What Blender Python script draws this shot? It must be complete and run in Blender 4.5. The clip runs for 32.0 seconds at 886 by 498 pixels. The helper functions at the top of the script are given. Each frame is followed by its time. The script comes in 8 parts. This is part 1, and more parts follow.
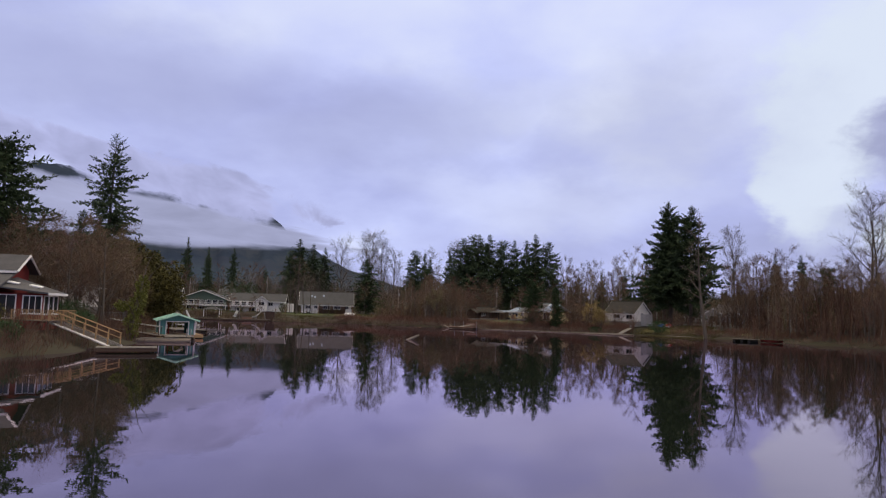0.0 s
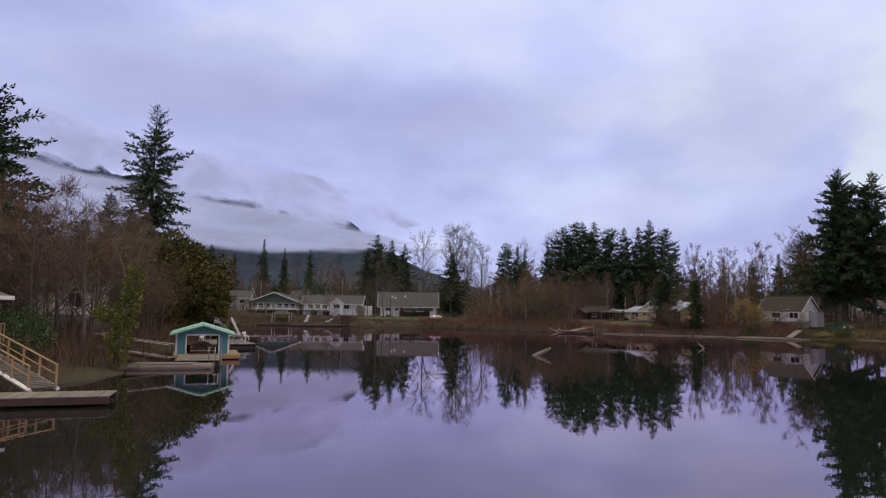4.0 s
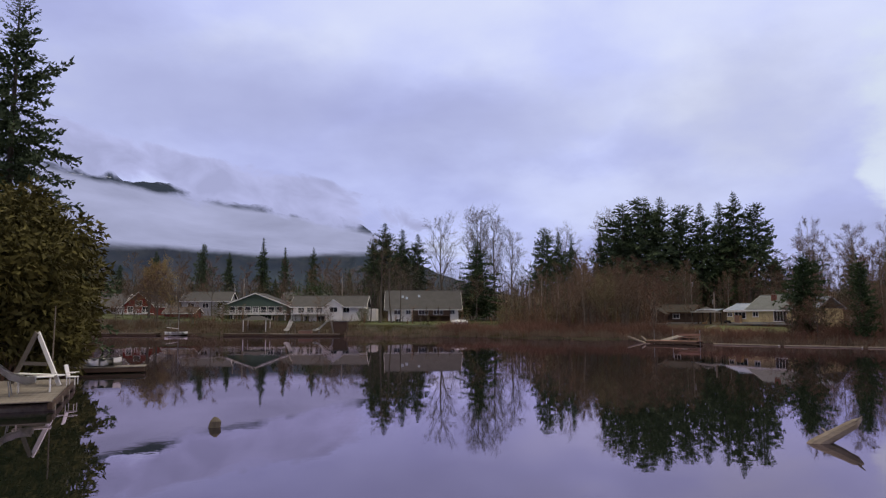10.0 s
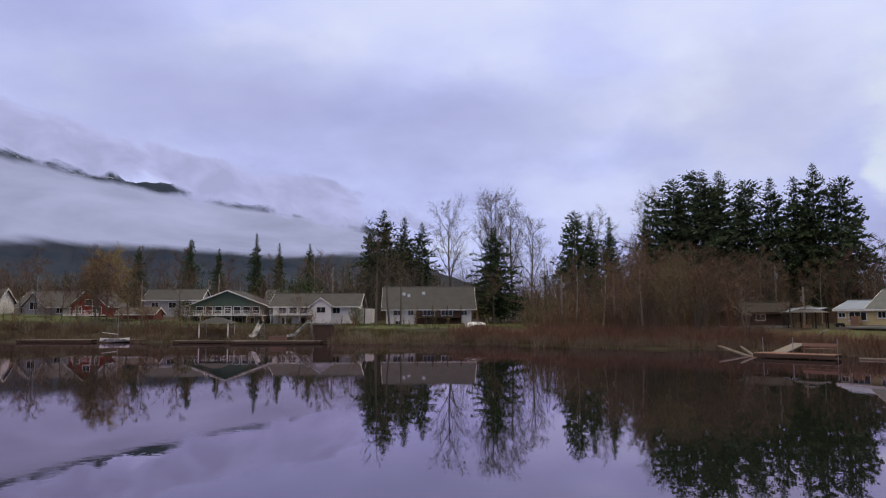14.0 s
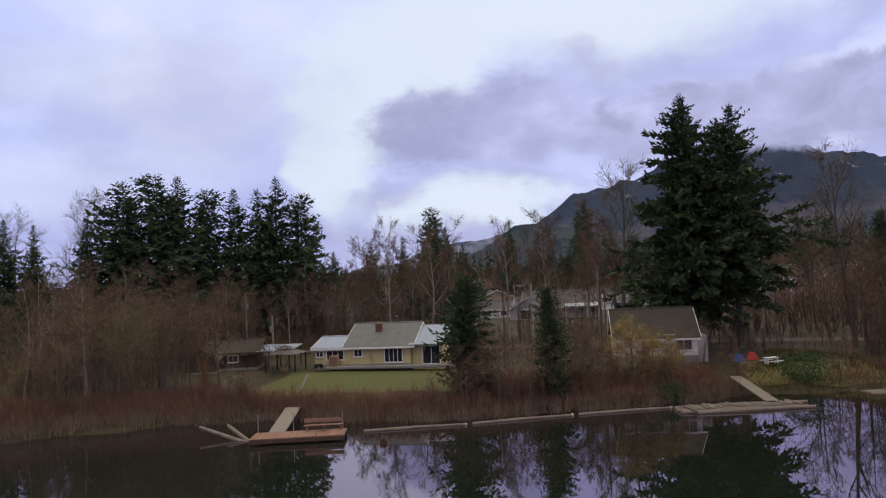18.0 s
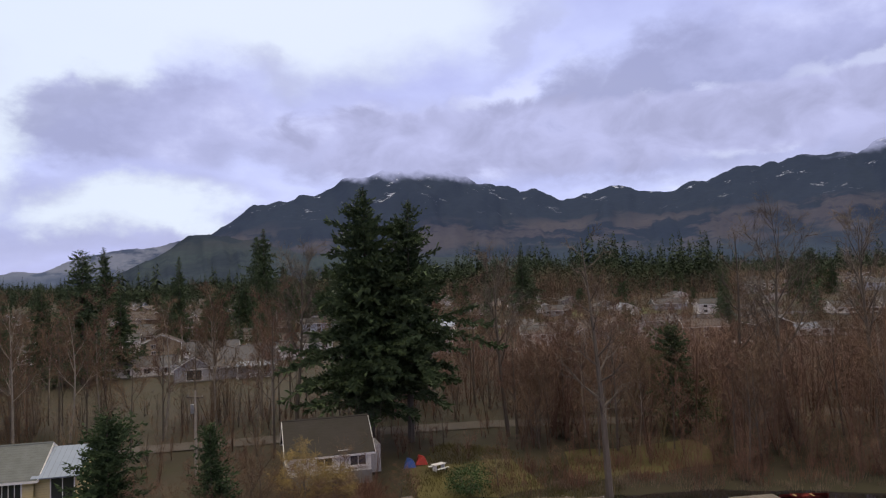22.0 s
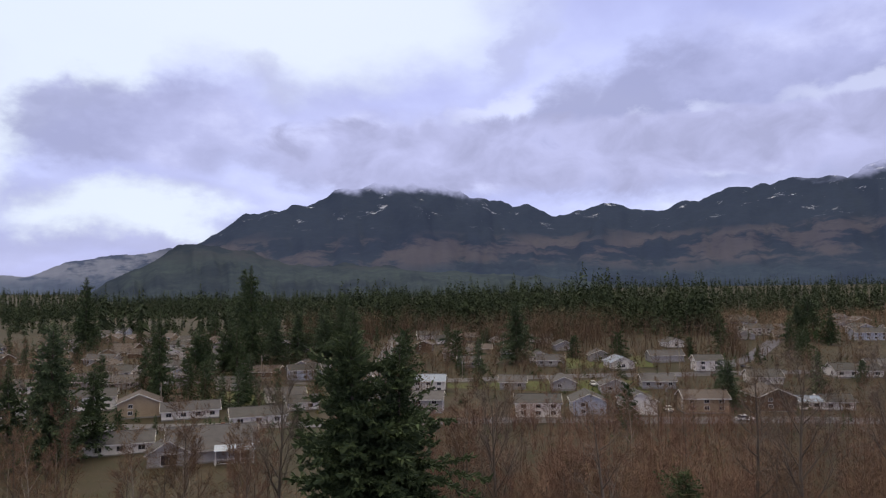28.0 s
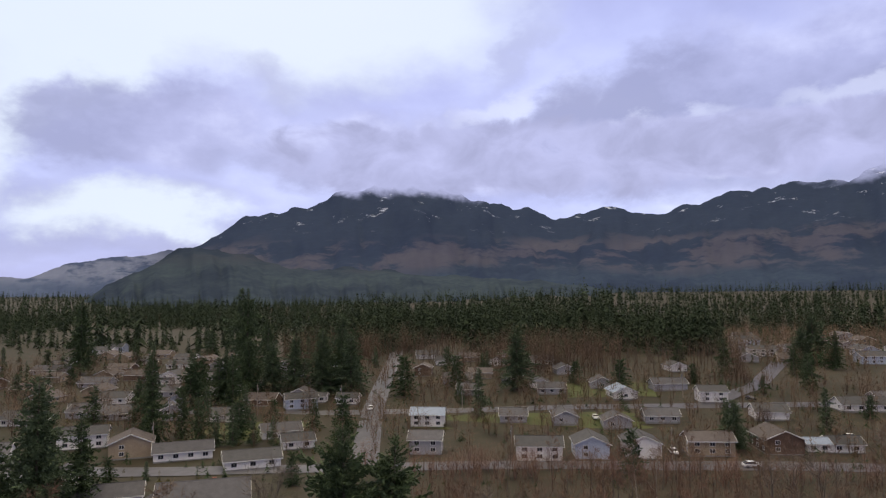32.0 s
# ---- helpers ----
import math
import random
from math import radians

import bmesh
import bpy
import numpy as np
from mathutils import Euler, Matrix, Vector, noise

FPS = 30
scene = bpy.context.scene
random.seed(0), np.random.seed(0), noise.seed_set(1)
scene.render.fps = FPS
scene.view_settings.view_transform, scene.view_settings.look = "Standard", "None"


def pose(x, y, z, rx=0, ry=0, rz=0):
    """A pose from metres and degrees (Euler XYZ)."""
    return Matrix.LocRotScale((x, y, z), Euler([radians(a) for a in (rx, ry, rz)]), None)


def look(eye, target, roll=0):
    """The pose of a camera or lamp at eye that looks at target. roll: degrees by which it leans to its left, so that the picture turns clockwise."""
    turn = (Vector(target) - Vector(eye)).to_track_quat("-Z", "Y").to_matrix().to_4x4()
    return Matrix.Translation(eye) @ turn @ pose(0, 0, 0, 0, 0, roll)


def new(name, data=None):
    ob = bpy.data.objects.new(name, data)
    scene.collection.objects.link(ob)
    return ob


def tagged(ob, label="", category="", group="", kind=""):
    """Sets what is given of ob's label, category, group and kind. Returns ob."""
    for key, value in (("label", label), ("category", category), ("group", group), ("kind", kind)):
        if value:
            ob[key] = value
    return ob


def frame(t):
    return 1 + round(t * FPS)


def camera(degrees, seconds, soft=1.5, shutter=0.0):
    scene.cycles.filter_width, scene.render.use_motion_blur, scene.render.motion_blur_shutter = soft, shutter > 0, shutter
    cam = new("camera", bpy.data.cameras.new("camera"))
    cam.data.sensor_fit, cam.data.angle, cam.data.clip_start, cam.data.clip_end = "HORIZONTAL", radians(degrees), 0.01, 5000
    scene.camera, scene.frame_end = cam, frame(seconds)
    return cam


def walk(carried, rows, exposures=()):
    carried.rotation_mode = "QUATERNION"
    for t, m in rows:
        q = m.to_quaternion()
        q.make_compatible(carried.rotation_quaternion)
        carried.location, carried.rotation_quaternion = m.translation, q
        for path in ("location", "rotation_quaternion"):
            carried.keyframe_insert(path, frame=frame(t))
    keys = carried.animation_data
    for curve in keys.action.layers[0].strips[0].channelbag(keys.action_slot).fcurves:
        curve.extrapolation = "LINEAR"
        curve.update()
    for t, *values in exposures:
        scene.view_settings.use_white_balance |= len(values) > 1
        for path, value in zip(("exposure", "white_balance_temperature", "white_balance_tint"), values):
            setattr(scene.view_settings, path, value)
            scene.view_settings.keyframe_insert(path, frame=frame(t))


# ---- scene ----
cam = camera(65.2, 32.0, soft=1.2)
PATH = [
    (0, (3.22, -44.93, 4.00), (5.546, -25.152, 5.812), 1.54),
    (0.5, (2.81, -41.21, 4.07), (4.172, -21.336, 5.866), 1.55),
    (1, (2.35, -37.47, 4.12), (3.230, -17.574, 5.905), 1.47),
    (1.5, (1.96, -33.75, 4.16), (2.565, -13.842, 5.937), 1.33),
    (2, (1.69, -30.07, 4.20), (2.124, -10.157, 5.985), 1.16),
    (2.5, (1.45, -26.36, 4.23), (1.756, -6.444, 6.021), 1.01),
    (3, (1.15, -22.52, 4.25), (1.411, -2.606, 6.028), 0.91),
    (3.5, (0.86, -18.65, 4.23), (1.063, 1.273, 6.015), 0.80),
    (5.5, (0.09, -3.54, 4.02), (0.127, 16.381, 5.782), 0.29),
    (6, (-0.01, 0.05, 4.03), (-0.015, 19.970, 5.798), 0.27),
    (6.5, (-0.17, 3.79, 4.06), (-0.203, 23.709, 5.821), 0.24),
    (7, (-0.37, 7.62, 4.07), (-0.440, 27.541, 5.848), 0.17),
    (7.5, (-0.59, 11.40, 4.07), (-0.685, 31.317, 5.860), 0.12),
    (8, (-0.71, 15.09, 4.09), (-0.826, 35.009, 5.887), 0.09),
    (8.5, (-0.80, 18.73, 4.09), (-0.992, 38.648, 5.909), 0.05),
    (9, (-1.09, 22.39, 4.10), (-1.252, 42.304, 5.938), -0.04),
    (9.5, (-1.38, 26.10, 4.12), (-1.560, 46.013, 5.987), -0.09),
    (10, (-1.58, 29.85, 4.14), (-1.792, 49.760, 6.006), -0.10),
    (10.5, (-1.78, 33.64, 4.14), (-2.013, 53.554, 6.027), -0.09),
    (11, (-2.01, 37.43, 4.13), (-2.263, 57.340, 6.021), -0.08),
    (11.5, (-2.27, 41.15, 4.16), (-2.543, 61.053, 6.065), -0.10),
    (12, (-2.54, 44.87, 4.23), (-2.812, 64.780, 6.119), -0.14),
    (12.5, (-2.77, 48.62, 4.26), (-3.047, 68.523, 6.160), -0.21),
    (13, (-2.95, 52.28, 4.23), (-3.255, 72.191, 6.111), -0.22),
    (13.5, (-3.13, 55.91, 4.13), (-3.455, 75.823, 6.018), -0.16),
    (14.5, (-2.75, 63.20, 4.35), (-3.063, 83.108, 6.239), -0.25),
    (15, (-2.30, 67.10, 4.75), (-1.918, 87.011, 6.597), -0.50),
    (15.5, (-1.82, 70.65, 5.33), (-0.093, 90.499, 7.113), -0.88),
    (16, (-1.33, 73.41, 6.50), (3.453, 92.756, 8.176), -1.57),
    (16.5, (-0.78, 75.51, 7.59), (6.945, 93.895, 9.143), -2.15),
    (17, (-0.29, 76.93, 8.69), (9.934, 94.060, 10.067), -2.51),
    (17.5, (0.10, 78.03, 9.83), (12.346, 93.803, 11.033), -2.65),
    (18, (0.52, 78.93, 10.98), (14.310, 93.372, 12.092), -2.67),
    (18.5, (1.03, 79.57, 12.17), (16.082, 92.705, 13.208), -2.68),
    (19, (1.61, 80.02, 13.35), (17.685, 91.875, 14.351), -2.71),
    (19.5, (2.22, 80.35, 14.51), (19.142, 90.953, 15.499), -2.68),
    (20, (2.81, 80.62, 15.71), (20.453, 89.995, 16.707), -2.57),
    (20.5, (3.36, 80.80, 16.96), (21.575, 89.012, 17.949), -2.45),
    (21, (3.90, 80.96, 18.24), (22.434, 88.413, 19.231), -2.33),
    (21.5, (4.47, 81.14, 19.50), (23.154, 88.211, 20.546), -2.14),
    (22, (4.99, 81.28, 20.75), (23.742, 88.163, 21.830), -1.92),
    (22.5, (5.46, 81.41, 22.01), (24.246, 88.189, 23.138), -1.73),
    (23, (5.93, 81.54, 23.27), (24.727, 88.275, 24.425), -1.57),
    (23.5, (6.36, 81.67, 24.52), (25.162, 88.385, 25.728), -1.42),
    (24, (6.84, 81.85, 25.78), (25.651, 88.537, 27.019), -1.28),
    (24.5, (7.39, 82.03, 27.06), (26.198, 88.703, 28.324), -1.15),
    (25, (7.84, 82.18, 28.31), (26.646, 88.851, 29.587), -1.06),
    (25.5, (8.14, 82.31, 29.50), (26.955, 88.967, 30.808), -1.03),
    (27.5, (10.60, 83.56, 34.14), (29.412, 90.207, 35.525), -0.65),
    (28, (10.95, 83.72, 35.37), (29.765, 90.360, 36.763), -0.59),
    (28.5, (11.33, 83.85, 36.59), (30.143, 90.489, 37.993), -0.57),
    (29, (11.73, 83.98, 37.85), (30.542, 90.620, 39.267), -0.55),
    (29.5, (12.17, 84.11, 39.16), (30.983, 90.755, 40.576), -0.51),
    (30, (12.65, 84.31, 40.47), (31.454, 90.959, 41.895), -0.46),
    (30.5, (13.19, 84.59, 41.74), (32.002, 91.235, 43.163), -0.40),
    (31, (13.81, 84.79, 42.97), (32.618, 91.442, 44.391), -0.36),
    (31.5, (14.33, 84.84, 44.24), (33.142, 91.483, 45.664), -0.36),
    (32, (14.70, 84.76, 45.56), (33.513, 91.406, 46.989), -0.40),
]
walk(cam, [(t, look(eye, target, roll)) for t, eye, target, roll in PATH],
     exposures=[(0.0, 0.02), (13.5, 0.0), (19.0, 0.10), (32.0, 0.20)])

# ---- sky and light ----
SUN_AZ, SUN_EL = radians(58), radians(38)      # behind the cloud, to the east
world = bpy.data.worlds.new("overcast_sky")
scene.world = world
world.use_nodes = True


def wire(tree, kind, **sets):
    n = tree.nodes.new(kind)
    for key, value in sets.items():
        n.inputs[key.replace("_", " ")].default_value = value
    return n


def ramp(tree, fac, *stops):
    r = tree.nodes.new("ShaderNodeValToRGB")
    while len(r.color_ramp.elements) < len(stops):
        r.color_ramp.elements.new(0.5)
    for e, (at, c) in zip(r.color_ramp.elements, stops):
        e.position = at
        e.color = (*c, 1) if len(c) == 3 else c
    if fac is not None:
        tree.links.new(fac, r.inputs[0])
    return r.outputs[0]


def mixed(tree, fac, a, b, kind="MIX"):
    m = tree.nodes.new("ShaderNodeMix")
    m.data_type, m.blend_type = "RGBA", kind
    for socket, value in ((m.inputs["Factor"], fac), (m.inputs[6], a), (m.inputs[7], b)):
        if isinstance(value, bpy.types.NodeSocket):
            tree.links.new(value, socket)
        elif isinstance(value, tuple):
            socket.default_value = (*value, 1) if len(value) == 3 else value
        else:
            socket.default_value = value
    return m.outputs[2]


def sums(tree, op, a, b=0.0, clamp=False):
    m = tree.nodes.new("ShaderNodeMath")
    m.operation, m.use_clamp = op, clamp
    for socket, value in zip(m.inputs, (a, b)):
        if isinstance(value, bpy.types.NodeSocket):
            tree.links.new(value, socket)
        else:
            socket.default_value = value
    return m.outputs[0]


def build_sky(nt):
    nt.nodes.clear()
    L = nt.links
    sky = nt.nodes.new("ShaderNodeTexSky")
    sky.sky_type, sky.sun_disc = "NISHITA", False
    sky.sun_elevation, sky.sun_rotation = SUN_EL, SUN_AZ
    co = nt.nodes.new("ShaderNodeTexCoord").outputs["Generated"]
    sep = nt.nodes.new("ShaderNodeSeparateXYZ")
    L.new(co, sep.inputs[0])
    # a flat cloud deck, seen in perspective
    rise = sums(nt, "ADD", sums(nt, "ABSOLUTE", sep.outputs[2]), 0.34)
    flat = nt.nodes.new("ShaderNodeCombineXYZ")
    L.new(sums(nt, "DIVIDE", sep.outputs[0], rise), flat.inputs[0])
    L.new(sums(nt, "DIVIDE", sep.outputs[1], rise), flat.inputs[1])
    L.new(sums(nt, "MULTIPLY", sep.outputs[2], 1.5), flat.inputs[2])
    big = wire(nt, "ShaderNodeTexNoise", Scale=0.70, Detail=5.0, Roughness=0.48, Distortion=0.12)
    L.new(flat.outputs[0], big.inputs["Vector"])
    fine = wire(nt, "ShaderNodeTexNoise", Scale=2.1, Detail=7.0, Roughness=0.52, Distortion=0.15)
    L.new(flat.outputs[0], fine.inputs["Vector"])
    # bright breaks and heaped masses: (azimuth, elevation, half width, half height, tilt) in degrees, their outlines frayed by noise
    fray = wire(nt, "ShaderNodeTexNoise", Scale=5.0, Detail=8.0, Roughness=0.58)
    squash = nt.nodes.new("ShaderNodeMapping")
    squash.inputs["Scale"].default_value = (1, 1, 1.7)
    L.new(co, squash.inputs[0])
    L.new(squash.outputs[0], fray.inputs["Vector"])
    tint = nt.nodes.new("ShaderNodeSeparateColor")
    L.new(fray.outputs["Color"], tint.inputs[0])
    azim = sums(nt, "MULTIPLY", sums(nt, "ARCTAN2", sep.outputs[0], sep.outputs[1]), 57.2958)
    elev = sums(nt, "MULTIPLY", sums(nt, "ARCSINE", sep.outputs[2]), 57.2958)
    azim = sums(nt, "ADD", azim, sums(nt, "MULTIPLY", sums(nt, "SUBTRACT", tint.outputs[0], 0.5), 17.0))
    elev = sums(nt, "ADD", elev, sums(nt, "MULTIPLY", sums(nt, "SUBTRACT", tint.outputs[1], 0.5), 10.0))

    def masses(spots, soft):
        """1 inside the ellipses, falling to 0 at their rims."""
        total = None
        for az, el, ra, re, tilt in spots:
            c, k = math.cos(radians(tilt)), math.sin(radians(tilt))
            du, dv = sums(nt, "SUBTRACT", azim, az), sums(nt, "SUBTRACT", elev, el)
            u = sums(nt, "ADD", sums(nt, "MULTIPLY", du, c / ra), sums(nt, "MULTIPLY", dv, k / ra))
            v = sums(nt, "ADD", sums(nt, "MULTIPLY", du, -k / re), sums(nt, "MULTIPLY", dv, c / re))
            d = sums(nt, "SQRT", sums(nt, "ADD", sums(nt, "MULTIPLY", u, u), sums(nt, "MULTIPLY", v, v)))
            m = nt.nodes.new("ShaderNodeMapRange")
            m.interpolation_type = "SMOOTHSTEP"
            m.inputs[1].default_value, m.inputs[2].default_value = 1.0 + soft, 1.0 - soft
            L.new(d, m.inputs[0])
            total = m.outputs[0] if total is None else sums(nt, "MAXIMUM", total, m.outputs[0])
        return total

    breaks = masses([(56, 24.5, 21, 7.5, 0), (36.5, 15, 5, 9, -12), (46, 6.6, 7.5, 2.1, 4), (34, 9, 3.5, 3, 0), (43, 20, 8, 5, 0)], 0.34)
    glow = masses([(15, 17.5, 7, 2.4, 8), (21, 25, 8, 4, 0), (15, 9.5, 10, 1.8, -4), (-4, 24, 12, 4, 10), (30, 20, 5, 5, 0)], 0.95)
    heaps = masses([(48, 13.2, 9.0, 3.3, -3), (42, 14.0, 4.5, 2.2, 0), (62, 12.2, 8, 2.6, 0), (71, 11.4, 8, 2.8, 0), (81, 13.4, 7, 3.4, 20), (91, 15.6, 9, 3.8, 18),
                    (102, 17, 11, 5.0, 10), (80, 9.5, 16, 2.2, 0), (100, 10, 14, 3, 0)], 0.36)
    banks = masses([(57, 17.0, 1.7, 1.5, 0), (76, 19.6, 5.0, 1.2, 38), (24, 14, 8, 5.0, 0), (2, 15, 12, 3.0, 8), (-22, 17, 14, 4, 0), (45, 4.2, 8, 1.0, 0), (41, 8.0, 5, 1.1, 10), (51, 8.6, 4, 0.9, 0)], 0.8)
    rims = masses([(89.5, 14.2, 4, 0.7, 10), (96, 11, 7, 0.9, 6), (73, 14.6, 4, 1.0, 20), (104, 14.5, 6, 0.8, 10)], 0.5)
    body = sums(nt, "ADD", sums(nt, "MULTIPLY", big.outputs[0], 0.62), sums(nt, "MULTIPLY", fine.outputs[0], 0.40))
    cloud = ramp(nt, body, (0.39, (0.35, 0.375, 0.65)), (0.49, (0.445, 0.48, 0.82)), (0.58, (0.57, 0.62, 0.98)), (0.68, (0.76, 0.81, 1.0)))
    cloud = mixed(nt, sums(nt, "MULTIPLY", glow, 0.45), cloud, (0.74, 0.79, 0.99))
    cloud = mixed(nt, sums(nt, "MULTIPLY", breaks, 0.92), cloud, (0.71, 0.785, 0.91))
    shade = sums(nt, "ADD", sums(nt, "MULTIPLY", fray.outputs[0], 0.55), sums(nt, "MULTIPLY", fine.outputs[0], 0.45))
    inner = ramp(nt, shade, (0.38, (0.58, 0.61, 0.90)), (0.46, (0.42, 0.44, 0.71)), (0.57, (0.30, 0.315, 0.53)))
    cloud = mixed(nt, sums(nt, "MULTIPLY", heaps, 0.88), cloud, inner)
    cloud = mixed(nt, sums(nt, "MULTIPLY", rims, 0.5), cloud, (0.70, 0.74, 0.96))
    cloud = mixed(nt, sums(nt, "MULTIPLY", banks, 0.5), cloud, (0.37, 0.39, 0.62))
    deep = nt.nodes.new("ShaderNodeVectorMath")
    deep.operation = "SCALE"
    deep.inputs["Scale"].default_value = 0.10
    L.new(sky.outputs[0], deep.inputs[0])
    # overhead the overcast is brighter and whiter
    over = ramp(nt, sep.outputs[2], (0.44, (0, 0, 0)), (0.85, (1, 1, 1)))
    cloud = mixed(nt, over, cloud, (1.98, 1.74, 1.28))
    col = mixed(nt, 0.94, deep.outputs[0], cloud)
    bg = nt.nodes.new("ShaderNodeBackground")
    bg.inputs["Strength"].default_value = 1.0
    L.new(col, bg.inputs[0])
    out = nt.nodes.new("ShaderNodeOutputWorld")
    L.new(bg.outputs[0], out.inputs[0])


build_sky(world.node_tree)
sun_lamp = bpy.data.lights.new("sun", "SUN")
sun_lamp.energy, sun_lamp.angle, sun_lamp.color = 0.5, radians(16), (1.0, 0.88, 0.74)
sun_ob = new("sun", sun_lamp)
sun_ob.matrix_world = look((math.sin(SUN_AZ) * math.cos(SUN_EL) * 500, math.cos(SUN_AZ) * math.cos(SUN_EL) * 500, math.sin(SUN_EL) * 500), (0, 0, 0))


# ---- materials ----
def mat(name, a, b=None, scale=2.0, rough=0.85, bump=0.15, metal=0.0, stretch=(1, 1, 1), vary=0.0, fine=9.0,
        rows=None, spec=0.12, islands=False):
    """A procedural surface: two colours by a broad noise, a fine grain over it, relief, and rows of boards or shingles."""
    m = bpy.data.materials.new(name)
    m.use_nodes = True
    nt = m.node_tree
    L = nt.links
    bsdf = nt.nodes["Principled BSDF"]
    b = b or tuple(c * 0.65 for c in a)
    co = nt.nodes.new("ShaderNodeTexCoord").outputs["Object"]
    mp = nt.nodes.new("ShaderNodeMapping")
    mp.inputs["Scale"].default_value = stretch
    L.new(co, mp.inputs[0])
    n1 = wire(nt, "ShaderNodeTexNoise", Scale=scale, Detail=4.0, Roughness=0.6)
    n2 = wire(nt, "ShaderNodeTexNoise", Scale=scale * fine, Detail=3.0, Roughness=0.6)
    for n in (n1, n2):
        L.new(mp.outputs[0], n.inputs["Vector"])
    f = sums(nt, "ADD", sums(nt, "MULTIPLY", n1.outputs[0], 1.5), sums(nt, "MULTIPLY", n2.outputs[0], 0.6))
    f = sums(nt, "SUBTRACT", f, 0.55, clamp=True)
    col = mixed(nt, f, a, b)
    height = n2.outputs[0]
    if rows:
        axis, every = rows
        sep = nt.nodes.new("ShaderNodeSeparateXYZ")
        L.new(co, sep.inputs[0])
        saw = sums(nt, "FRACT", sums(nt, "DIVIDE", sep.outputs[axis], every))
        groove = sums(nt, "LESS_THAN", saw, 0.10)
        col = mixed(nt, sums(nt, "MULTIPLY", groove, 0.45), col, tuple(c * 0.35 for c in a))
        height = sums(nt, "ADD", sums(nt, "MULTIPLY", height, 0.4), saw)
    if vary or islands:
        r = nt.nodes.new("ShaderNodeObjectInfo").outputs["Random"]
        if islands:
            r = nt.nodes.new("ShaderNodeNewGeometry").outputs["Random Per Island"]
        v = sums(nt, "ADD", sums(nt, "MULTIPLY", r, 2 * vary), 1 - vary)
        hv = nt.nodes.new("ShaderNodeHueSaturation")
        L.new(v, hv.inputs["Value"])
        L.new(col, hv.inputs["Color"])
        col = hv.outputs[0]
    L.new(col, bsdf.inputs["Base Color"])
    L.new(sums(nt, "ADD", sums(nt, "MULTIPLY", n1.outputs[0], 0.2), rough - 0.1, clamp=True), bsdf.inputs["Roughness"])
    bsdf.inputs["Metallic"].default_value = metal
    bsdf.inputs["Specular IOR Level"].default_value = spec
    if bump:
        bp = wire(nt, "ShaderNodeBump", Strength=bump, Distance=0.03)
        L.new(height, bp.inputs["Height"])
        L.new(bp.outputs[0], bsdf.inputs["Normal"])
    return m


def water_material():
    m = bpy.data.materials.new("still_water")
    m.use_nodes = True
    nt = m.node_tree
    nt.nodes.clear()
    L = nt.links
    co = nt.nodes.new("ShaderNodeTexCoord").outputs["Object"]
    n1 = wire(nt, "ShaderNodeTexNoise", Scale=0.35, Detail=3.0)
    n2 = wire(nt, "ShaderNodeTexNoise", Scale=2.2, Detail=2.0)
    L.new(co, n1.inputs["Vector"])
    L.new(co, n2.inputs["Vector"])
    bp = wire(nt, "ShaderNodeBump", Strength=0.014, Distance=0.12)
    L.new(sums(nt, "ADD", n1.outputs[0], sums(nt, "MULTIPLY", n2.outputs[0], 0.5)), bp.inputs["Height"])
    body = nt.nodes.new("ShaderNodeBsdfDiffuse")
    body.inputs[0].default_value = (0.009, 0.013, 0.009, 1)
    gloss = wire(nt, "ShaderNodeBsdfGlossy", Roughness=0.004)
    gloss.inputs[0].default_value = (0.97, 0.825, 1.0, 1)
    fr = wire(nt, "ShaderNodeFresnel", IOR=2.3)
    for n in (gloss, fr):
        L.new(bp.outputs[0], n.inputs["Normal"])
    mx = nt.nodes.new("ShaderNodeMixShader")
    L.new(sums(nt, "ADD", sums(nt, "MULTIPLY", fr.outputs[0], 0.92), 0.06, clamp=True), mx.inputs[0])
    L.new(body.outputs[0], mx.inputs[1])
    L.new(gloss.outputs[0], mx.inputs[2])
    L.new(mx.outputs[0], nt.nodes.new("ShaderNodeOutputMaterial").inputs[0])
    return m


def glass_material():
    m = bpy.data.materials.new("window_glass")
    m.use_nodes = True
    bsdf = m.node_tree.nodes["Principled BSDF"]
    bsdf.inputs["Base Color"].default_value = (0.02, 0.022, 0.028, 1)
    bsdf.inputs["Roughness"].default_value = 0.06
    bsdf.inputs["Specular IOR Level"].default_value = 0.6
    return m


